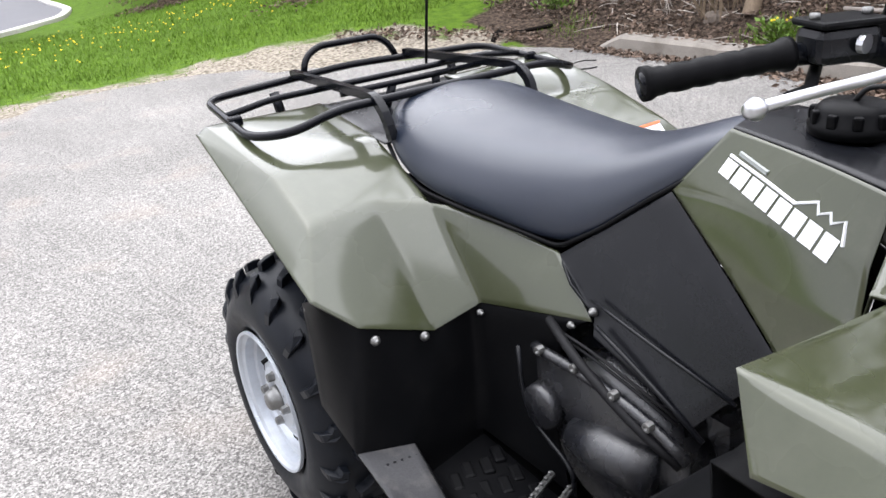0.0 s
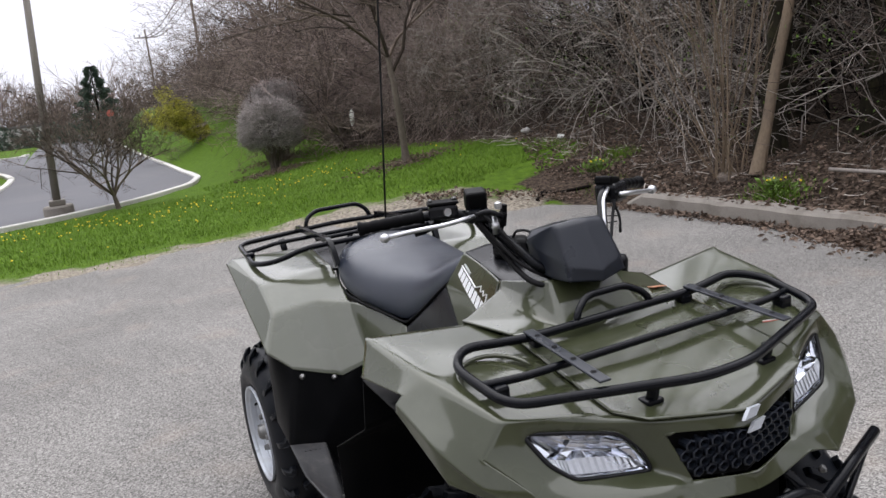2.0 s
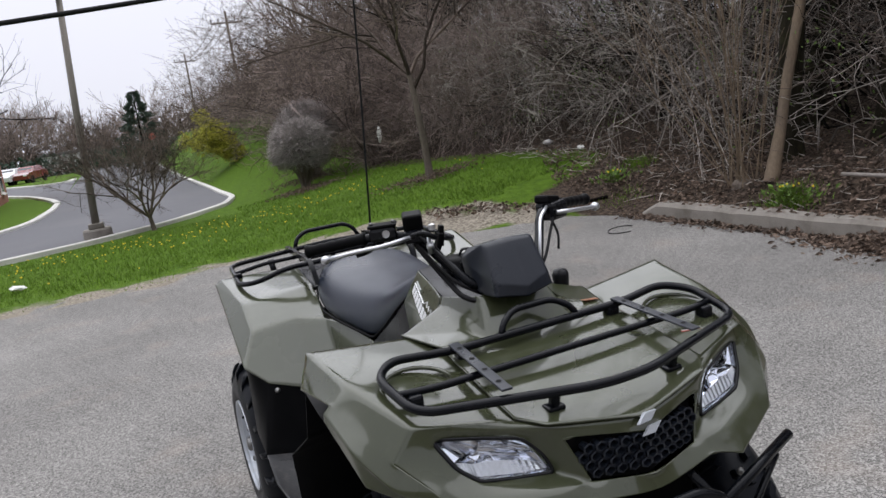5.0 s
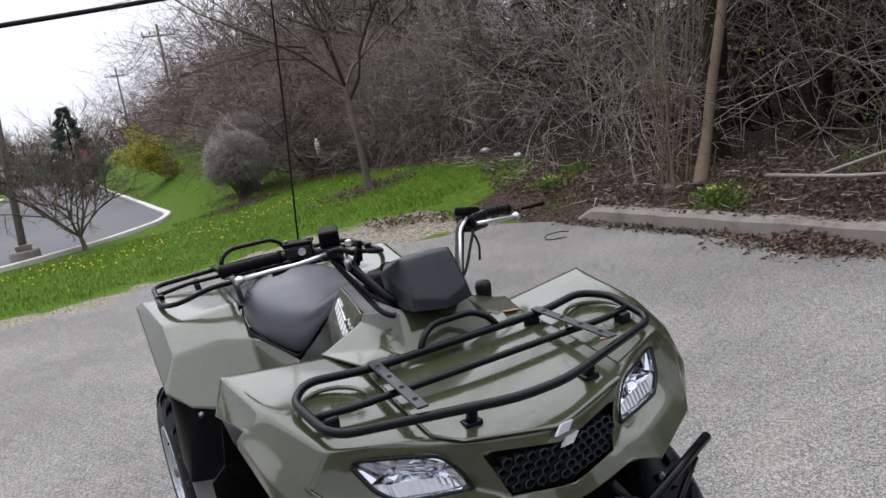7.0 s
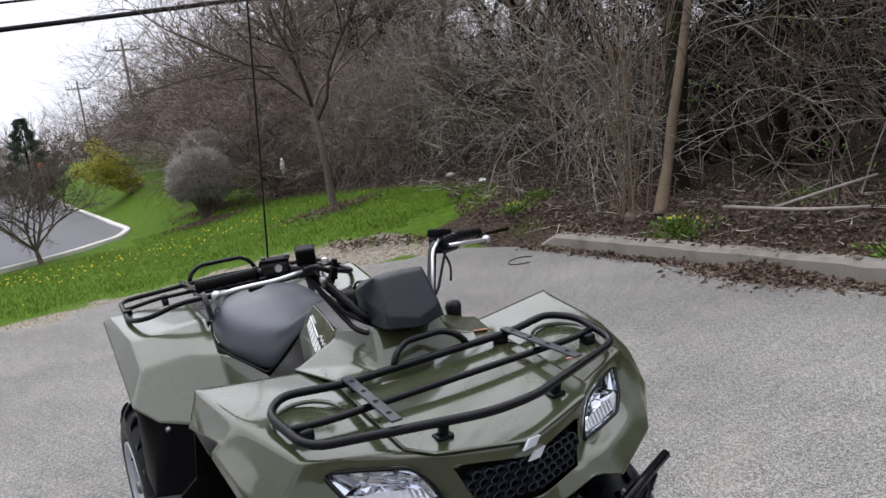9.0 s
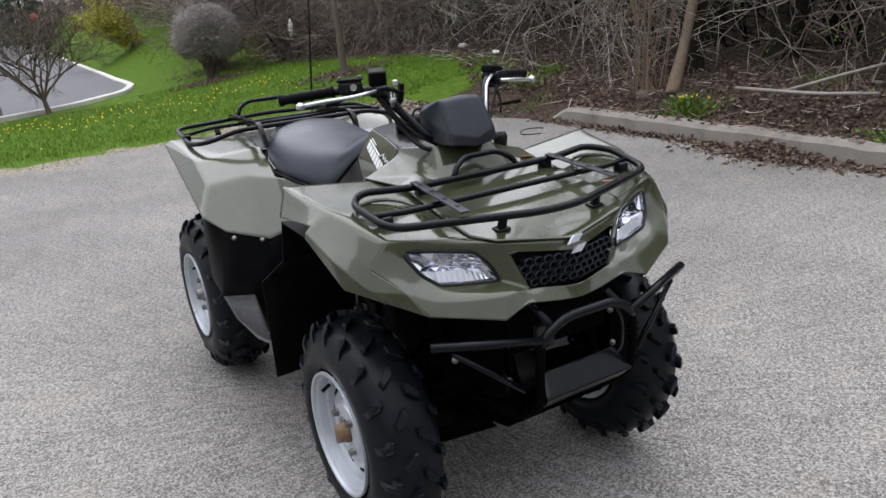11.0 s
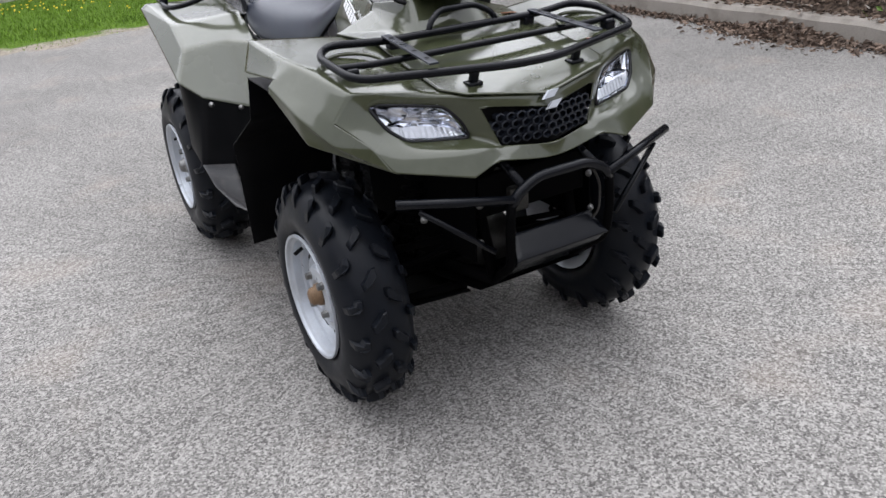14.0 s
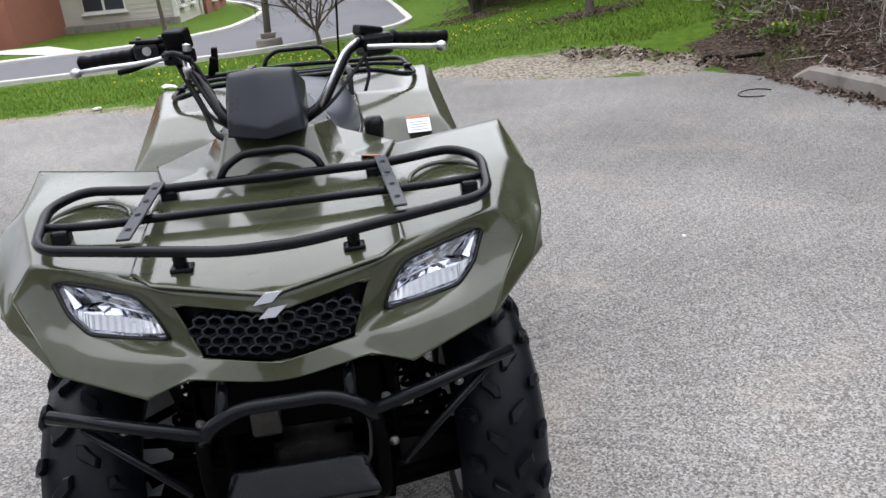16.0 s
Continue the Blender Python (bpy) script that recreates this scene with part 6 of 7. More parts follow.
def round_bush(label, at, radius, stem, seed, twig):
    """A clipped leafless bush: forking stems that fan into a dense, nearly round shell of fine twigs."""
    rng = random.Random(seed)
    t = thing("round_bush", label, "bush", at=(at[0], at[1], ground_z(at[0], at[1]) - 0.02))
    stems, shell = Sticks(), Sticks()
    centre = Vector((0, 0, stem + radius * 0.92))
    for k in range(46):
        a, b = rng.uniform(0, 6.283), math.acos(rng.uniform(-0.75, 1))
        goal = centre + Vector((math.cos(a) * math.sin(b), math.sin(a) * math.sin(b), 0.92 * math.cos(b))) * radius * rng.uniform(0.7, 0.9)
        knee = Vector((goal.x * 0.25, goal.y * 0.25, stem + 0.25 * goal.z))
        start = Vector((rng.gauss(0, 0.05), rng.gauss(0, 0.05), 0))
        stems.add([start * (1 - u) ** 2 + knee * 2 * u * (1 - u) + goal * u * u for u in (0, 0.2, 0.4, 0.6, 0.8, 1)], taper(0.024, 0.005, 6), 5)
    for k in range(2300):
        a, b = rng.uniform(0, 6.283), math.acos(rng.uniform(-0.72, 1))
        out = Vector((math.cos(a) * math.sin(b), math.sin(a) * math.sin(b), 0.92 * math.cos(b)))
        lump = 1 + 0.08 * noise.noise(out * 2.2 + Vector((seed, 0, 0)))
        end = centre + out * radius * lump * rng.uniform(0.88, 1.03)
        start = centre + out * radius * lump * rng.uniform(0.45, 0.72) + Vector((rng.gauss(0, 0.08), rng.gauss(0, 0.08), rng.gauss(0, 0.08)))
        mid = start.lerp(end, 0.5) + Vector((rng.gauss(0, 0.03), rng.gauss(0, 0.03), rng.gauss(0, 0.03)))
        shell.add([start, mid, end], [0.005, 0.0042, 0.003], 3)
        for _ in range(2):
            shell.add([mid, mid.lerp(end, 0.6) + Vector((rng.gauss(0, 0.07), rng.gauss(0, 0.07), rng.gauss(0, 0.07)))], [0.004, 0.003], 3)
    part("trunk", stems.mesh("trunk"), BARK, t)
    part("crown", shell.mesh("crown"), twig, t)
    return t


round_bush("rounded leafless grey bush on the lawn", (3.2, 14.3), 0.70, 0.27, 3, BUSH_TWIG)
round_bush("larger rounded leafless bush behind another", (3.85, 15.9), 0.78, 0.45, 4, BUSH_TWIG)
bush("forsythia_bush", "yellow-green bush in young leaf on the bank", (4.15, 28.0), 1.75, 1.7, 8, DARK_SHADED_TWIG, stems=20, leaf=LEAF_YELLOW, leaf_size=0.085, leaf_n=1, shift=(-0.95, 0))


# ==== the wood's edge ====
def edge_x_at(y):
    """Where the thicket begins, by y."""
    if y < 5.5:
        return 5.10
    if y < 9:
        return 5.10 + (y - 5.5) * 0.16
    return 5.65 - 0.03 * (y - 9) if y < 14 else 5.5 + 0.10 * (y - 14)


def thicket(name, seed, y0, y1, depth0, depth1, count, height, mat, label, stem_r=0.010, level=2, arch=0.35, split=4, least=0.0022):
    rng = random.Random(seed)
    st = Sticks()
    for _ in range(count):
        y = rng.uniform(y0, y1)
        x = edge_x_at(y) + rng.uniform(depth0, depth1)
        z = ground_z(x, y) - 0.03
        lean = Vector((rng.gauss(-0.12, 0.35) + (0.4 if depth0 < 0.5 and x < edge_x_at(y) + 0.6 else 0), rng.gauss(0, 0.45), rng.uniform(0.5, 1.2))).normalized()
        grow(st, Vector((x, y, z)), lean, height * rng.uniform(0.45, 1.1), stem_r * rng.uniform(0.6, 1.5), level, rng, split, 0.8, 0.17, arch * 0.12, None, 4, least, 0.58)
    for p in st.v:
        limit = edge_x_at(p.y) - 0.35
        if p.x < limit:
            p.x = limit + 0.25 * (limit - p.x) * 0.4
    return tagged(part(name, st.mesh(name), mat), label, "brush", kind="stuff")


thicket("brush_front", 1, -3, 12, 0.0, 1.8, 60, 2.1, TWIG, "tangle of bare brown brush at the wood's edge", 0.009, 3, least=0.0028)
thicket("brush_pale", 2, -3, 11, 0.1, 1.6, 38, 2.7, TWIG_GREY, "pale grey arching bare branches", 0.0075, 3, 0.9, least=0.0026)
# The deep layers get near-black colour in place of the wood's own shade.
thicket("brush_canopy", 9, -4, 9, 2.2, 7.0, 30, 4.0, DARK_SHADED_TWIG, "tall bare saplings deep in the wood, coloured as if in shade", 0.03, 3)
thicket("brush_deep", 3, -4, 10, 1.2, 4.5, 270, 2.3, DARK_SHADED_TWIG, "dense bare undergrowth, coloured as if in deep shade", 0.014, 3)
thicket("brush_reddish", 4, 9.5, 20, -0.6, 3.0, 330, 2.7, TWIG_RED, "reddish brown bare briars on the bank", 0.008, 3, 1.2)



def arching_brush(name, seed, spans, mat, label):
    """Long bowed canes that rise from the wood's edge and hang over, with short side twigs."""
    r2 = random.Random(seed)
    st = Sticks()
    for y0, y1, count in spans:
        for _ in range(count):
            y = r2.uniform(y0, y1)
            x = edge_x_at(y) + r2.uniform(0.2, 1.7)
            start = Vector((x, y, ground_z(x, y) - 0.03 + r2.uniform(0, 0.7)))
            way = Vector((r2.gauss(-0.35, 0.35), r2.gauss(0, 0.7), r2.uniform(0.5, 1.3)))
            n = 13
            pts = bent(start, way, r2.uniform(1.6, 3.8), n, 0.17, r2, r2.uniform(0.05, 0.13))
            thick = r2.uniform(0.0045, 0.0095)
            st.add(pts, taper(thick, 0.0032, n + 1), 5)
            for i in range(3, n):
                if r2.random() < 0.75:
                    side = (pts[i] - pts[i - 1]).normalized() + Vector((r2.gauss(0, 0.6), r2.gauss(0, 0.6), r2.gauss(0.1, 0.5)))
                    grow(st, pts[i], side, r2.uniform(0.25, 0.8), thick * 0.5, 1, r2, 3, 0.7, 0.14, 0.05, None, 4, 0.0026, 0.6)
    for p in st.v:
        limit = edge_x_at(p.y) - 0.45
        if p.x < limit:
            p.x = limit + 0.1 * (limit - p.x)
    return tagged(part(name, st.mesh(name), mat), label, "brush", kind="stuff")


arching_brush("arching_brush", 14, ((-3, 4, 20), (4, 8.5, 85), (8.5, 12, 40)), PALE_BRANCH, "pale grey arching canes hanging over the wood's edge")
arching_brush("arching_brush_brown", 15, ((-3, 5, 36), (5, 12, 36)), TWIG, "brown arching canes tangled at the wood's edge")

arching_brush("weeping_brush", 16, ((9.0, 15.0, 130),), WEEPING, "pale pinkish weeping brush behind the lawn")

# first green sprigs in the undergrowth
sprig_rng = random.Random(55)
sprigs = Leaves()
for _ in range(46):
    y = sprig_rng.uniform(-2, 11)
    x = edge_x_at(y) + sprig_rng.uniform(0.0, 1.6)
    at = Vector((x, y, ground_z(x, y) + 0.1 + 2.2 * sprig_rng.random() ** 1.8))
    for _ in range(34):
        sprigs.add(at + Vector((sprig_rng.gauss(0, 0.16), sprig_rng.gauss(0, 0.16), sprig_rng.gauss(0, 0.13))), Vector((sprig_rng.gauss(0, 1), sprig_rng.gauss(0, 1), sprig_rng.gauss(0.3, 1))), sprig_rng.uniform(0.02, 0.055), sprig_rng)
tagged(part("green_sprigs", sprigs.mesh("green_sprigs"), LEAF), "scattered young green leaves in the bare brush", "leaves", kind="stuff")

def bank_brush(name, seed, count, height, mat, label, level=3):
    """Briars that cover the bank beyond the lawn."""
    r2 = random.Random(seed)
    st = Sticks()
    for _ in range(count):
        y = 14.5 + 32 * r2.random() ** 1.4
        x = 4.75 + 0.05 * (y - 15) + 5.4 * r2.random() ** 1.3
        d = Vector((r2.gauss(-0.2, 0.4), r2.gauss(-0.2, 0.45), r2.uniform(0.5, 1.1)))
        grow(st, Vector((x, y, ground_z(x, y) - 0.04)), d, height * r2.uniform(0.5, 1.15), 0.016, level, r2, 4, 0.85, 0.2, 0.05, None, 3, 0.005, 0.6)
    return tagged(part(name, st.mesh(name), mat), label, "brush", kind="stuff")


bank_brush("bank_briars", 41, 400, 2.3, TWIG_RED, "reddish bare briars covering the bank")
bank_brush("bank_shrubs", 42, 170, 3.4, TWIG, "grey-brown bare shrubs on the bank")

rng = random.Random(77)
for k in range(17):
    y = rng.uniform(-3, 16)
    x = edge_x_at(y) + rng.uniform(1.0, 7.0)
    # Trunks and half the crowns carry the wood's shade in their colour.
    tree("wood_tree", "bare tree inside the wood, its bark coloured as if in shade", (x, y), rng.uniform(4.2, 6.5), rng.uniform(0.06, 0.15), (rng.uniform(-0.25, 0.2), rng.uniform(-0.2, 0.2)), 100 + k, mat=DARK_SHADED_TWIG, twig=DARK_SHADED_TWIG if k % 2 else TWIG,
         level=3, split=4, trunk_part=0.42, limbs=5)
for k, (x, y, r) in enumerate(((5.35, 3.55, 0.13), (6.1, 2.95, 0.16), (6.6, 4.3, 0.12))):
    tree("wood_tree", "stout dark tree at the wood's edge", (x, y), 6.5, r, (rng.uniform(-0.12, 0.12), rng.uniform(-0.15, 0.15)), 500 + k, mat=BARK_DARK, twig=DARK_SHADED_TWIG, level=3, split=4, trunk_part=0.4, limbs=5)
# shoots springing from one stool beside the leaning tree
stool = thing("coppice_stool", "clump of straight tan shoots springing from one stump", "bush", at=(4.66, 3.45, ground_z(4.66, 3.45) - 0.02))
part("stump", lathe_bm([(-0.05, 0.11), (0.02, 0.10), (0.05, 0.07), (0.055, 0.0)], 10, "Z"), BARK, stool)
for k in range(26):
    st = Sticks()
    d = Vector((rng.gauss(-0.05, 0.20), rng.uniform(-0.25, 0.36), 1)).normalized()
    grow(st, Vector((rng.gauss(0, 0.07), rng.gauss(0, 0.10), 0)), d, rng.uniform(1.6, 2.8), 0.0068, 1, rng, 3, 0.35, 0.06, 0, None, 4)
    part("shoot", st.mesh("shoot"), BARK_TAN, stool)

# wood further back along the bank
for k in range(34):
    y = rng.uniform(16, 60)
    x = 5.5 + 0.16 * (y - 14) + rng.uniform(0, 9)
    tree("bank_tree", "bare grey-brown tree on the wooded bank", (x, y), rng.uniform(5, 9), rng.uniform(0.08, 0.16), (rng.uniform(-0.2, 0.2), rng.uniform(-0.2, 0.2)), 300 + k, mat=DARK_SHADED_TWIG, twig=TWIG_RED if k % 3 else TWIG,
         level=3, split=4, trunk_part=0.3, limbs=6)
tree("lane_tree", "young bare tree near the lit building", (-5.0, 24.2), 6.0, 0.07, (0.05, 0), 61, level=3, split=4, trunk_part=0.3, limbs=6, twig=DARK_SHADED_TWIG)


# ==== lamp post, cables and poles ====
post = thing("lamp_post", "weathered metal lamp post on a round concrete base by the driveway", "lamp post", at=(-1.02, 13.4, -0.22))
part("base", lathe_bm([(-0.1, 0.26), (0.25, 0.25), (0.28, 0.23), (0.28, 0.0)], 24, "Z"), CONCRETE, post, "pale concrete base", smooth=False)
part("base_plate", box_bm((0.27, 0.27, 0.10), (0, 0, 0.33), 0.02), POST, post)
part("pole", sweep_bm([(0, 0, 0.36), (0.11, 0, 2.4), (0.26, 0, 4.55)], [0.068, 0.060, 0.052], 14), POST, post, smooth=True)
head = part("lamp_head", box_bm((0.62, 0.34, 0.13), (0.0, 0, 4.50), 0.03), POST, post, "flat box lamp head")
part("glass", box_bm((0.42, 0.26, 0.02), (-0.04, 0, 4.43), 0.005), TRIM, head)

for k, (z0, slope, r) in enumerate(((3.476, 0.092, 0.042), (3.86, 0.098, 0.020))):
    pts = []
    for i in range(41):
        x = -16 + i * 0.8
        pts.append((x, 12.0 + 0.05 * x, z0 + slope * (x + 2.5) + 0.0016 * (x - 2) ** 2 - 0.01))
    tagged(part("overhead_cable", sweep_bm(pts, r, 8), CABLE, smooth=True), "thick black overhead cable" if k == 0 else "thin black overhead cable", "cable")


def pole(at, height, seed):
    p = thing("utility_pole", "grey wooden utility pole with a cross-arm and insulators", "utility pole", at=(at[0], at[1], -0.4))
    part("shaft", sweep_bm([(0, 0, 0), (0.05, 0, height)], [0.11, 0.07], 10), BARK, p, smooth=True)
    part("cross_arm", box_bm((2.0, 0.09, 0.09), (0.05, 0, height - 0.7), 0.02), BARK, p)
    for k in (-0.95, -0.5, 0.5, 0.95):
        part("insulator", lathe_bm([(0, 0.04), (0.12, 0.06), (0.2, 0.03), (0.22, 0.0)], 8, "Z", (0.05 + k, 0, height - 0.62)), STEEL, p)
    return p


pole((8.3, 48), 9.2, 1)
pole((8.4, 72), 9.4, 2)
for k in range(3):
    pts = [(7.6 + 0.5 * k + (8.0 - 7.6) * i / 12, 48 + 24 * i / 12, 8.2 - 0.45 * math.sin(math.pi * i / 12)) for i in range(13)]
    tagged(part("power_line", sweep_bm(pts, 0.02, 5), CABLE), "thin power line between poles", "cable")


# ==== the building ====
def siding_wall(x0, y0, x1, y1, z0, z1, name, parent, board=0.17):
    """A wall of lapped boards seen from its outer side."""
    d = Vector((x1 - x0, y1 - y0, 0)).normalized()
    nrm = Vector((d.y, -d.x, 0))
    prof, z = [(-0.2, z0)], z0
    while z < z1 - 0.01:
        top = min(z + board, z1)
        prof += [(0.02, z), (0.0, top)]
        z = top
    prof.append((-0.2, z1))
    v, f = [], []
    for p in (Vector((x0, y0, 0)), Vector((x1, y1, 0))):
        v += [p + nrm * o + Vector((0, 0, h)) for o, h in prof]
    n = len(prof)
    f = [(k, n + k, n + k + 1, k + 1) for k in range(n - 1)]
    return part(name, mesh_of(name, v, f), SIDING, parent)


def window(parent, centre, width, height, facing):
    """A window set in a wall: frame, sill, mullion and panes. facing: degrees round z of the outward side from -y."""
    w = part("window", box_bm((width, 0.10, height), (0, 0, 0), 0.01), TRIM, parent)
    part("sill", box_bm((width + 0.16, 0.16, 0.07), (0, -0.06, -height / 2 - 0.03), 0.01), TRIM, w)
    for k in (-1, 1):
        part("pane", box_bm((width / 2 - 0.09, 0.03, height - 0.16), (k * width / 4, -0.05, 0), 0), PANE, w)
    part("meeting_rail", box_bm((width - 0.1, 0.04, 0.05), (0, -0.07, 0), 0.005), TRIM, w)
    w.matrix_local = Matrix.Translation(centre) @ pose(0, 0, 0, 0, 0, facing)
    return w


house = thing("apartment_building", "cream-sided apartment building with red brick bays and white windows", "building")
G = -0.32
siding_wall(-9.4, 29.0, -5.4, 29.0, G, 6.9, "south_wall", house)
siding_wall(-5.4, 29.0, -5.4, 35.0, G, 6.9, "east_wall", house)
part("brick_bay", box_bm((3.2, 7.5, 5.75), (-6.72, 38.7, G + 2.87), 0.01), BRICK, house, "red brick bay with a stone band")
part("brick_cap", box_bm((3.3, 7.6, 0.14), (-6.72, 38.7, G + 5.82), 0.02), TRIM, house)
part("bay_upper_wall", box_bm((3.0, 7.3, 1.3), (-6.85, 38.6, G + 6.5), 0.01), SIDING, house)
part("brick_wing", box_bm((3.4, 8, 5.6), (-11.1, 27.9, G + 2.8), 0.01), BRICK, house, "red brick wing")
part("wing_upper_wall", box_bm((3.2, 7.8, 1.6), (-11.1, 28.0, G + 6.4), 0.01), SIDING, house)
core = part("core_wall", box_bm((16, 12.5, 7.0), (-13.6, 35.5, G + 3.5), 0.01), SIDING, house)
gable = bmesh.new()
gv = [gable.verts.new(p) for p in ((-5.05, 28.6, 6.85), (-5.05, 42.6, 6.85), (-9.0, 28.6, 9.4), (-9.0, 42.6, 9.4), (-24, 28.6, 9.4), (-24, 42.6, 9.4), (-5.05, 28.6, 6.65), (-5.05, 42.6, 6.65))]
for f_ in ((0, 1, 3, 2), (2, 3, 5, 4), (0, 6, 7, 1), (0, 2, 4, 6)):
    gable.faces.new([gv[i] for i in f_])
part("roof", gable, ROOF, house, "dark shingle roof")
part("corner_board", box_bm((0.16, 0.16, 7.2), (-5.40, 28.98, G + 3.6), 0.01), TRIM, house)
part("downpipe", sweep_bm([(-5.30, 34.75, G), (-5.30, 34.75, 6.8)], 0.06, 8), TRIM, house)
part("foundation", box_bm((4.2, 0.3, 0.35), (-7.4, 28.9, G + 0.1), 0.01), CONCRETE, house)
for z in (0.95, 3.1, 5.25):
    window(house, (-7.9, 28.97, z), 1.5, 1.25, 0)
    window(house, (-5.37, 30.3, z), 0.9, 1.35, 90)
    window(house, (-5.37, 32.9, z), 1.1, 1.35, 90)
for z in (0.95, 3.3):
    window(house, (-5.11, 37.4, z), 0.9, 1.55, 90)
    window(house, (-5.11, 40.4, z), 0.9, 1.55, 90)
window(house, (-5.33, 38.6, 6.1), 0.9, 0.8, 90)
window(house, (-11.0, 23.88, 1.0), 1.4, 1.3, 0)
walk_bm = bmesh.new()
wv = [walk_bm.verts.new((x, y, base_z(y) + 0.02)) for x, y in ((-30, 21.5), (-9.2, 21.5), (-6.6, 18.4), (-5.6, 18.0), (-8.2, 23.0), (-30, 23.0))]
walk_bm.faces.new(wv)
tagged(part("sidewalk", walk_bm, KERB_WHITE), "pale concrete footpath to the building", "pavement", kind="structure")


# ==== parked cars far off ====
def car(at, turn, paint, label):
    c = thing("parked_car", label, "car", "cars parked along the far lot", at=(at[0], at[1], base_z(at[1])))
    c.rotation_euler = (0, 0, radians(turn))
    prof = [(-2.1, 0.35), (-2.15, 0.75), (-1.6, 0.92), (-0.9, 1.0), (-0.3, 1.42), (0.9, 1.45), (1.6, 1.02), (2.1, 0.92), (2.15, 0.4)]
    bm = bmesh.new()
    rows = []
    for s, inset in ((-0.85, 0.0), (-0.80, 0.04), (0.80, 0.04), (0.85, 0.0)):
        rows.append([bm.verts.new((y, s * (0.84 if z > 1.1 else 1.0), z + inset)) for y, z in prof])
    for a, b in zip(rows, rows[1:]):
        for k in range(len(prof) - 1):
            bm.faces.new((a[k], a[k + 1], b[k + 1], b[k]))
    bm.faces.new(rows[0])
    bm.faces.new(rows[-1])
    bmesh.ops.recalc_face_normals(bm, faces=bm.faces)
    part("body", bm, paint, c)
    part("windscreen", box_bm((0.06, 1.25, 0.42), (-0.62, 0, 1.2), 0.01, Euler((0, 0.9, 0)).to_matrix()), PANE, c)
    for s in (-1, 1):
        part("side_window", box_bm((1.35, 0.03, 0.30), (0.25, s * 0.725, 1.2), 0.01), PANE, c)
        part("headlight", box_bm((0.06, 0.3, 0.12), (-2.13, s * 0.6, 0.72), 0.02), TRIM, c)
        for y in (-1.3, 1.3):
            part("wheel", lathe_bm([(-0.1, 0.2), (-0.1, 0.32), (0.1, 0.32), (0.1, 0.2)], 16, "Y", (y, s * 0.78, 0.32), closed=True), RUBBER, c)
    return c


for x, paint, label in ((-9.3, PAINT_WHITE, "white car parked far off by the lawn"), (-8.0, PAINT_WHITE, "pale car parked beside another"), (-6.5, PAINT_RED, "dark red car parked at the end of the row")):
    car((x, 78.0), 70, paint, label)
sign = thing("stop_sign", "small red octagonal road sign on a post", "sign", at=(3.6, 62, -0.35))
part("post", sweep_bm([(0, 0, 0), (0, 0, 2.6)], 0.04, 6), STEEL, sign)
part("plate", lathe_bm([(-0.02, 0.0), (-0.02, 0.27), (0.01, 0.27), (0.01, 0.0)], 8, "Y", (0, -0.05, 2.4)), RED, sign)
shed = thing("white_outbuilding", "small white outbuilding with a low roof far off", "building", at=(-3.6, 95, -0.4))
part("wall", box_bm((5, 3, 2.2), (0, 0, 1.1), 0.02), TRIM, shed)
part("roof", box_bm((5.5, 3.5, 0.3), (0, 0, 2.35), 0.05), ROOF, shed)

# ==== far trees ====
rng = random.Random(5)
spruce = thing("spruce", "dark green spruce beyond the driveway", "tree", at=(3.2, 68, -0.4))
part("trunk", sweep_bm([(0, 0, 0), (0, 0, 6.3)], [0.16, 0.02], 8), DARK_SHADED_TWIG, spruce)
nd = Leaves()
for k in range(2600):
    h = rng.uniform(0.4, 6.4)
    a = rng.uniform(0, 6.283)
    rad = (6.6 - h) * 0.50 * (0.75 + 0.25 * math.sin(h * 7.5)) * math.sqrt(rng.uniform(0.2, 1))
    nd.add(Vector((rad * math.cos(a), rad * math.sin(a), h)), Vector((math.cos(a), math.sin(a), rng.uniform(-0.5, 0.1))), rng.uniform(0.25, 0.5), rng, 0.35)
part("needles", nd.mesh("needles"), NEEDLE, spruce)
far = Sticks()
for k in range(300):
    x = rng.uniform(-70, 40)
    y = 92 + rng.uniform(0, 35) + abs(x) * 0.12
    if -3 < x < 5 and y < 110:
        y += 30
    h = rng.uniform(5.0, 9.4)
    grow(far, Vector((x, y, base_z(y))), Vector((rng.gauss(0, 0.08), rng.gauss(0, 0.08), 1)), h * 0.62, 0.10, 3, rng, 5, 0.62, 0.12, 0, None, 4, 0.018, 0.62)
tagged(part("far_wood", far.mesh("far_wood"), TWIG_RED), "far line of bare reddish grey trees", "trees", kind="stuff")
hedge = Leaves()
for k in range(9000):
    x = rng.uniform(-70, 40)
    hedge.add(Vector((x, 90 + rng.uniform(0, 4), -0.4 + 2.2 * rng.random() ** 1.5)), Vector((rng.gauss(0, 1), rng.gauss(0, 1), rng.gauss(0.3, 1))), rng.uniform(0.3, 0.7), rng, 0.6)
tagged(part("far_hedge", hedge.mesh("far_hedge"), NEEDLE), "dark evergreen hedge far off", "hedge", kind="stuff")

scrub = Sticks()
for k in range(420):
    x = rng.uniform(-70, 45)
    y = 96 + rng.uniform(0, 12)
    if -3 < x < 5:
        y += 22
    grow(scrub, Vector((x, y, base_z(y))), Vector((rng.gauss(0, 0.35), rng.gauss(0, 0.3), 1)), rng.uniform(1.5, 3.2), 0.09, 2, rng, 6, 0.8, 0.15, 0, None, 3, 0.03, 0.7)
tagged(part("far_scrub", scrub.mesh("far_scrub"), TWIG), "far low bare scrub below the trees", "brush", kind="stuff")

# ==== lawn: blades, flowers, litter ====
rng = random.Random(31)
blades_v, blades_f = [], []


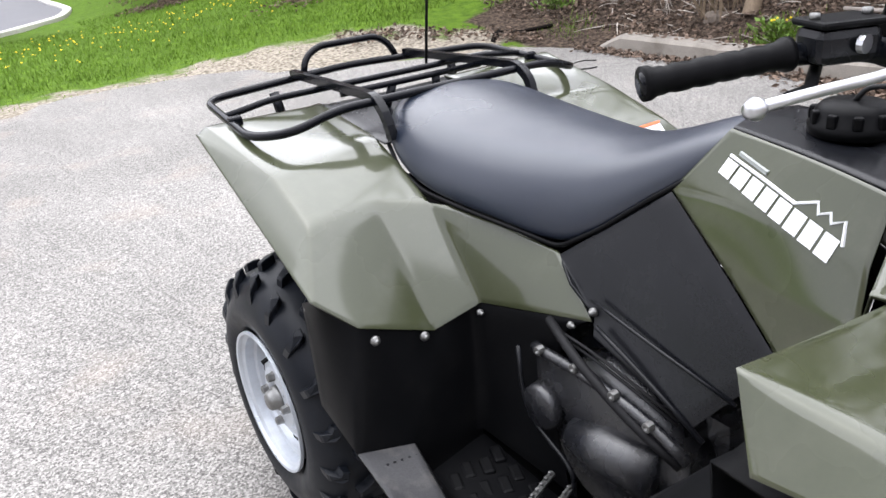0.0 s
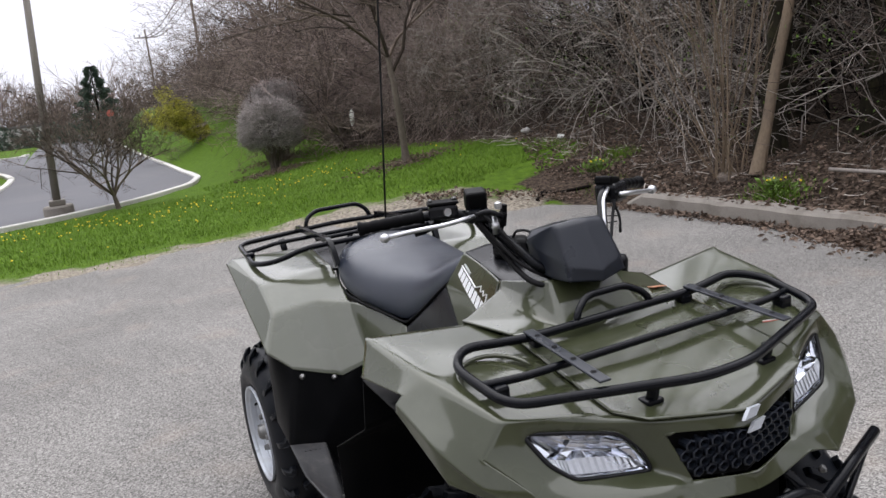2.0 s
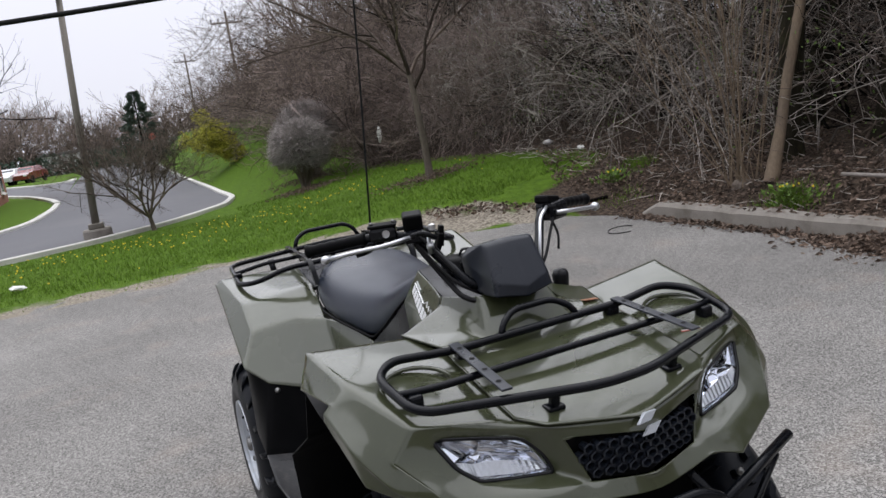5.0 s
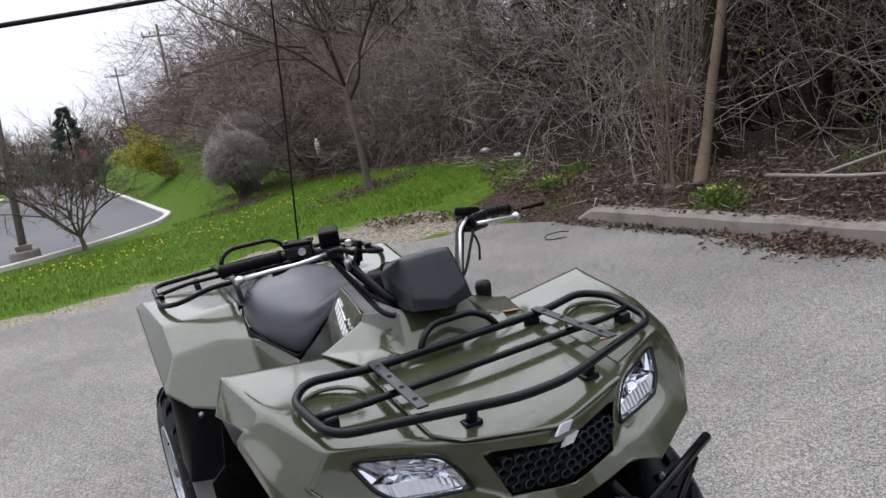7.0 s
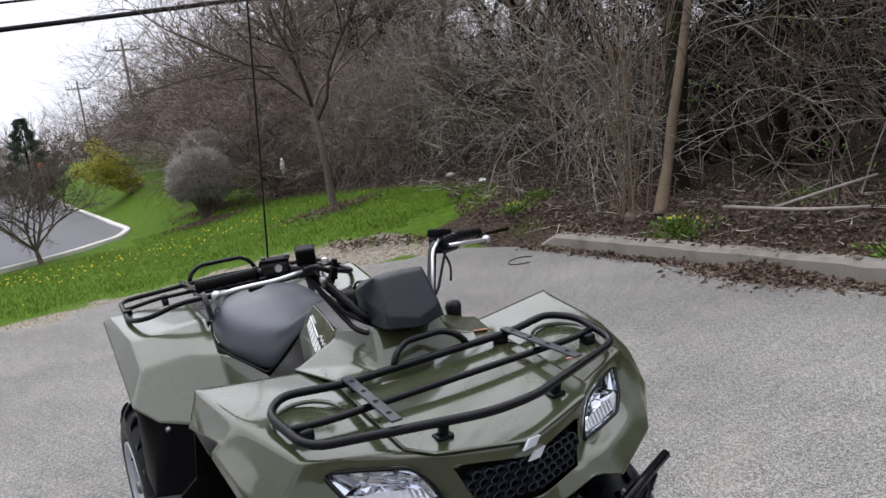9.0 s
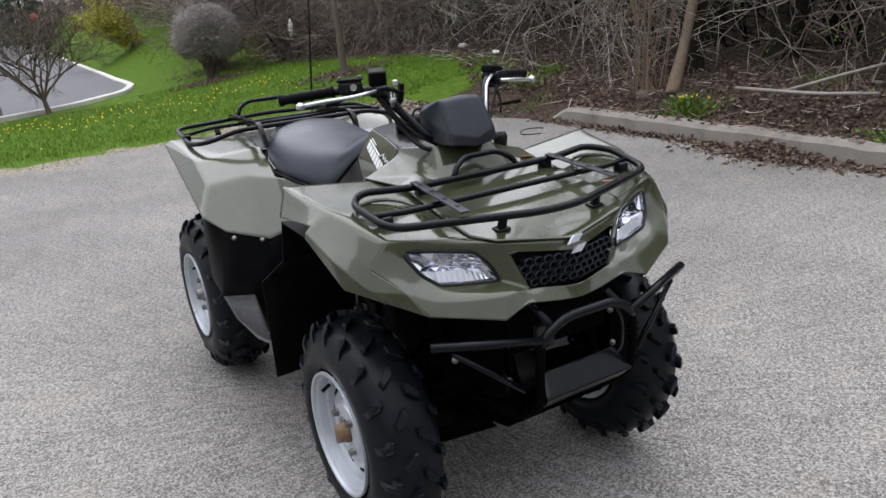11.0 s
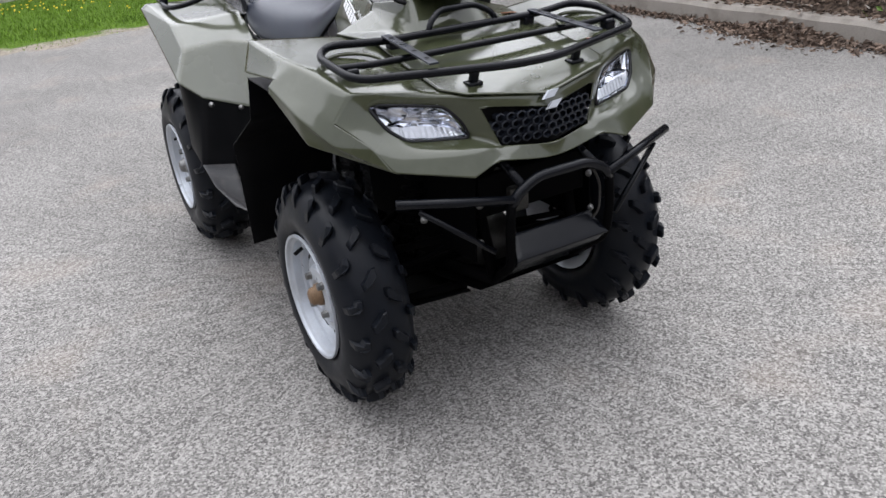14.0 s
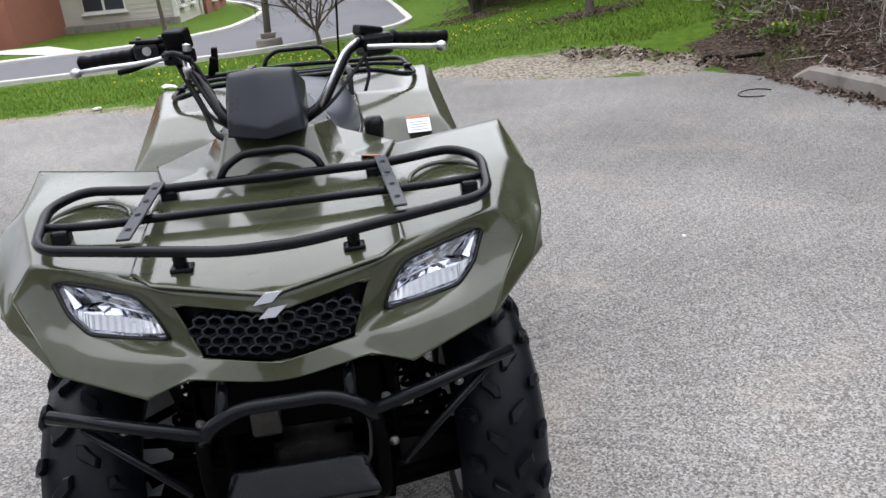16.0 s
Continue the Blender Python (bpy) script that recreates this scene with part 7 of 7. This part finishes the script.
def blade(x, y, h, z=None):
    z = ground_z(x, y) if z is None else z
    a = rng.uniform(0, 6.283)
    w = rng.uniform(0.003, 0.006)
    lx, ly = rng.gauss(0, 0.35) * h, rng.gauss(0, 0.35) * h
    b = len(blades_v)
    blades_v.extend([(x - w * math.cos(a), y - w * math.sin(a), z), (x + w * math.cos(a), y + w * math.sin(a), z), (x + lx, y + ly, z + h)])
    blades_f.append((b, b + 1, b + 2))


for k in range(95000):
    y = 6.2 + 8.3 * rng.random() ** 1.5
    x = rng.uniform(-7.5, 5.2)
    if y < lot_edge(x) - 0.05 or (x > 3.6 and y < 6.4):
        continue
    thin = smooth01((y - lot_edge(x) - 0.15) / 0.9)
    patch = 0.5 + 0.5 * noise.noise((x * 0.9, y * 1.6, 3))
    if rng.random() > 0.05 + 0.95 * thin * (0.45 + 0.75 * patch):
        continue
    if y > 11.2 + 0.40 * (x + 3.2) and x < 1.6:
        continue
    blade(x, y, rng.uniform(0.02, 0.048) * (0.7 + 0.5 * thin))
for cx, cy, n in ((4.45, 2.75, 500), (4.30, 0.75, 260), (4.4, 0.15, 200), (4.25, 4.75, 200), (4.9, 5.3, 260), (5.2, 1.9, 140)):
    for k in range(n):
        x, y = cx + rng.gauss(0, 0.11), cy + rng.gauss(0, 0.13)
        blade(x, y, rng.uniform(0.04, 0.11))
tagged(part("grass", mesh_of("grass", blades_v, blades_f), GRASS), "short bright green spring grass", "grass", kind="stuff")

flowers = bmesh.new()
for k in range(210):
    if k < 160:
        x = rng.uniform(-2.4, 3.4)
        y = 10.3 + 0.20 * x + rng.gauss(0, 0.6)
    else:
        x, y = rng.uniform(-4, 5), rng.uniform(7.3, 12)
    if y < lot_edge(x) + 0.4 or (y > 11.4 + 0.40 * (x + 3.2) and x < 1.6):
        continue
    r = rng.uniform(0.010, 0.017)
    z = ground_z(x, y) + rng.uniform(0.05, 0.09)
    ring = [flowers.verts.new((x + r * math.cos(a), y + r * math.sin(a), z)) for a in (0, 1.05, 2.09, 3.14, 4.19, 5.24)]
    top = flowers.verts.new((x, y, z + r * 0.7))
    low = flowers.verts.new((x, y, z - r * 0.8))
    for i in range(6):
        flowers.faces.new((ring[i], ring[(i + 1) % 6], top))
        flowers.faces.new((ring[(i + 1) % 6], ring[i], low))
tagged(part("dandelions", flowers, DANDELION), "yellow dandelion heads scattered over the lawn", "flowers", kind="stuff")

litter = Leaves()


def drop_leaf(x, y, z, flat=0.35):
    litter.add(Vector((x, y, z)), Vector((rng.gauss(0, 1), rng.gauss(0, 1), rng.gauss(0, flat))), rng.uniform(0.025, 0.065), rng, 0.55)


for k in range(15000):
    y = rng.uniform(-2.5, 8.5)
    x = 4.18 + abs(rng.gauss(0, 1.1))
    if y > 5 and x < 3.7 + (y - 5) * 0.5:
        continue
    drop_leaf(x, y, ground_z(x, y) + rng.uniform(0.0, 0.03))
for k in range(2600):
    y = rng.uniform(-1.5, 4.3)
    drop_leaf(3.97 - abs(rng.gauss(0, 0.07 + 0.05 * noise.noise((y, 0, 5)))), y, 0.006 + rng.uniform(0, 0.02))
for k in range(420):
    y = rng.uniform(-1.5, 4.0)
    drop_leaf(4.02 + 0.16 * rng.random(), y, 0.150 + rng.uniform(0, 0.012), 0.2)
for k in range(1700):
    u, v = rng.gauss(0, 1), abs(rng.gauss(0, 1))
    drop_leaf(3.93 - 0.13 * v, 1.45 + 0.30 * u, 0.005 + 0.10 * math.exp(-u * u * 0.7) * math.exp(-v * v * 0.8) * rng.random())
for k in range(900):
    x = rng.uniform(2.6, 4.4)
    y = lot_edge(min(x, 4.0)) + rng.gauss(0.05, 0.16)
    drop_leaf(x, y, max(0.006, ground_z(x, y)) + rng.uniform(0, 0.02))
for cx, cy, r in ((3.84, 8.98, 0.8), (3.0, 13.6, 0.8), (3.7, 15.9, 0.9)):
    for k in range(900):
        x, y = cx + rng.gauss(0, r * 0.45), cy + rng.gauss(0, r * 0.35)
        drop_leaf(x, y, ground_z(x, y) + rng.uniform(0.03, 0.07))
tagged(part("leaf_litter", litter.mesh("leaf_litter"), DEAD_LEAF), "dry brown leaves drifted along the kerb and under the trees", "leaves", kind="stuff")

stick_rng = random.Random(91)
sticks_down = Sticks()
for k in range(480):
    y = stick_rng.uniform(-2.5, 9.5)
    x = max(4.25, edge_x_at(y) - 0.75) + abs(stick_rng.gauss(0, 0.7))
    if y > 5.2 and x < 4.3 + (y - 5.2) * 0.2:
        continue
    a, n = stick_rng.uniform(0, 6.283), stick_rng.uniform(0.06, 0.30)
    way = Vector((math.cos(a), math.sin(a), stick_rng.gauss(0.06, 0.12)))
    pts = bent(Vector((x, y, ground_z(x, y) + 0.025)), way, n, 4, 0.12, stick_rng)
    sticks_down.add(pts, taper(stick_rng.uniform(0.003, 0.008), 0.002, 5), 4)
tagged(part("fallen_sticks", sticks_down.mesh("fallen_sticks"), PALE_BRANCH), "pale broken sticks strewn over the leaf litter", "sticks", kind="stuff")

# green sprays in the thicket
spray = Leaves()
for k in range(70):
    y = rng.uniform(-1, 12)
    x = edge_x_at(y) + rng.uniform(0.1, 1.6)
    z = ground_z(x, y) + rng.uniform(0.2, 2.0)
    for j in range(26):
        spray.add(Vector((x + rng.gauss(0, 0.16), y + rng.gauss(0, 0.2), z + rng.gauss(0, 0.16))), Vector((rng.gauss(0, 1), rng.gauss(0, 1), rng.gauss(0, 1))), rng.uniform(0.02, 0.05), rng)
tagged(part("young_leaves", spray.mesh("young_leaves"), LEAF), "sparse young green leaves in the bare brush", "leaves", kind="stuff")
for cx, cy, h in ((4.42, 2.72, 0.16), (4.32, 0.72, 0.13), (4.5, 5.2, 0.12)):
    weed = thing("weed_clump", "low leafy green weeds with tiny yellow flowers behind the kerb", "weeds", at=(cx, cy, ground_z(cx, cy)))
    wl_ = Leaves()
    for k in range(170):
        a, rr = rng.uniform(0, 6.283), abs(rng.gauss(0, 0.13))
        wl_.add(Vector((rr * math.cos(a), rr * math.sin(a), rng.uniform(0.0, h))), Vector((math.cos(a), math.sin(a), rng.uniform(0.2, 1.2))), rng.uniform(0.03, 0.07), rng)
    part("foliage", wl_.mesh("foliage"), LEAF, weed)
    fl = bmesh.new()
    for k in range(6):
        bmesh.ops.create_icosphere(fl, subdivisions=1, radius=0.010, matrix=Matrix.Translation((rng.gauss(0, 0.07), rng.gauss(0, 0.07), h + 0.02)))
    part("blossom", fl, DANDELION, weed)

# fallen wood, scraps
for pts, r, label in (([(4.62, 2.35, 0.36), (4.55, 1.95, 0.37), (4.50, 1.5, 0.38), (4.58, 1.05, 0.40)], 0.016, "pale fallen branch lying behind the kerb"), ([(4.55, 1.8, 0.38), (4.75, 1.45, 0.50), (4.95, 1.2, 0.58)], 0.013, "pale forked fallen branch"),
                      ([(3.7, 5.35, 0.03), (3.95, 5.2, 0.07), (4.2, 4.95, 0.12)], 0.02, "dark broken branch at the edge of the asphalt"), ([(3.62, 5.15, 0.02), (3.8, 5.3, 0.09), (3.98, 5.35, 0.05)], 0.03, "short dark rotten log piece")):
    tagged(part("fallen_branch", sweep_bm(rounded(pts, 0.1, 4), [r * (1 - 0.5 * i / 30) for i in range(len(rounded(pts, 0.1, 4)))], 8), TWIG_GREY if "pale" in label else DARK_SHADED_TWIG, smooth=True), label, "branch")
wire = [(3.45 + 0.16 * math.cos(a), 3.72 + 0.10 * math.sin(a), 0.006 + 0.02 * max(0, math.sin(a))) for a in [0.5 + 0.35 * k for k in range(13)]]
tagged(part("wire_scrap", sweep_bm(wire, 0.005, 6), CABLE, smooth=True), "curled scrap of dark wire on the asphalt", "wire")


def scrap(name, at, size, label, category, seed):
    r2 = random.Random(seed)
    bm = bmesh.new()
    bmesh.ops.create_icosphere(bm, subdivisions=2, radius=1.0)
    for v in bm.verts:
        k = 1 + 0.35 * noise.noise(v.co * 1.8 + Vector((seed, 0, 0)))
        v.co = Vector((v.co.x * size[0] * k, v.co.y * size[1] * k, v.co.z * size[2] * k))
    ob = part(name, bm, TRIM)
    ob.matrix_basis = pose(at[0], at[1], at[2], r2.uniform(-8, 8), r2.uniform(-8, 8), r2.uniform(0, 180))
    return tagged(ob, label, category)


scrap("pale_stone", (3.30, 5.92, 0.03), (0.07, 0.045, 0.035), "pale stone at the edge of the lawn", "stone", 1)
scrap("paper_scrap", (-1.9, 7.95, ground_z(-1.9, 7.95) + 0.05), (0.09, 0.06, 0.03), "crumpled white paper scrap on the grass", "litter", 2)
scrap("paper_scrap", (-2.45, 6.75, 0.02), (0.06, 0.05, 0.015), "flat white paper scrap by the asphalt edge", "litter", 3)
scrap("paper_scrap", (5.25, 6.9, ground_z(5.25, 6.9) + 0.04), (0.10, 0.05, 0.03), "white scrap lying in dead leaves", "litter", 4)
scrap("paper_scrap", (5.6, 8.3, ground_z(5.6, 8.3) + 0.05), (0.07, 0.05, 0.04), "small white scrap at the wood's edge", "litter", 5)
scrap("pale_stone", (1.57, 1.0, 0.004), (0.013, 0.010, 0.007), "tiny pale pebble on the asphalt", "stone", 6)
scrap("plastic_bag", (4.72, 13.45, 0.92), (0.05, 0.05, 0.17), "white plastic bag snagged in bare brush", "bag", 7)

# plain walls that close the lot on the sides no view shows, added to block low sky light
for name, size, at in (("sky_block_south", (48, 0.4, 5.6), (8, -15, 2.8)), ("sky_block_west", (0.4, 20.8, 5.6), (-15.8, -4.4, 2.8))):
    tagged(part(name, box_bm(size, at, 0.02), CONCRETE), "unseen plain wall added to close the lot and block low sky light", "wall", kind="structure")
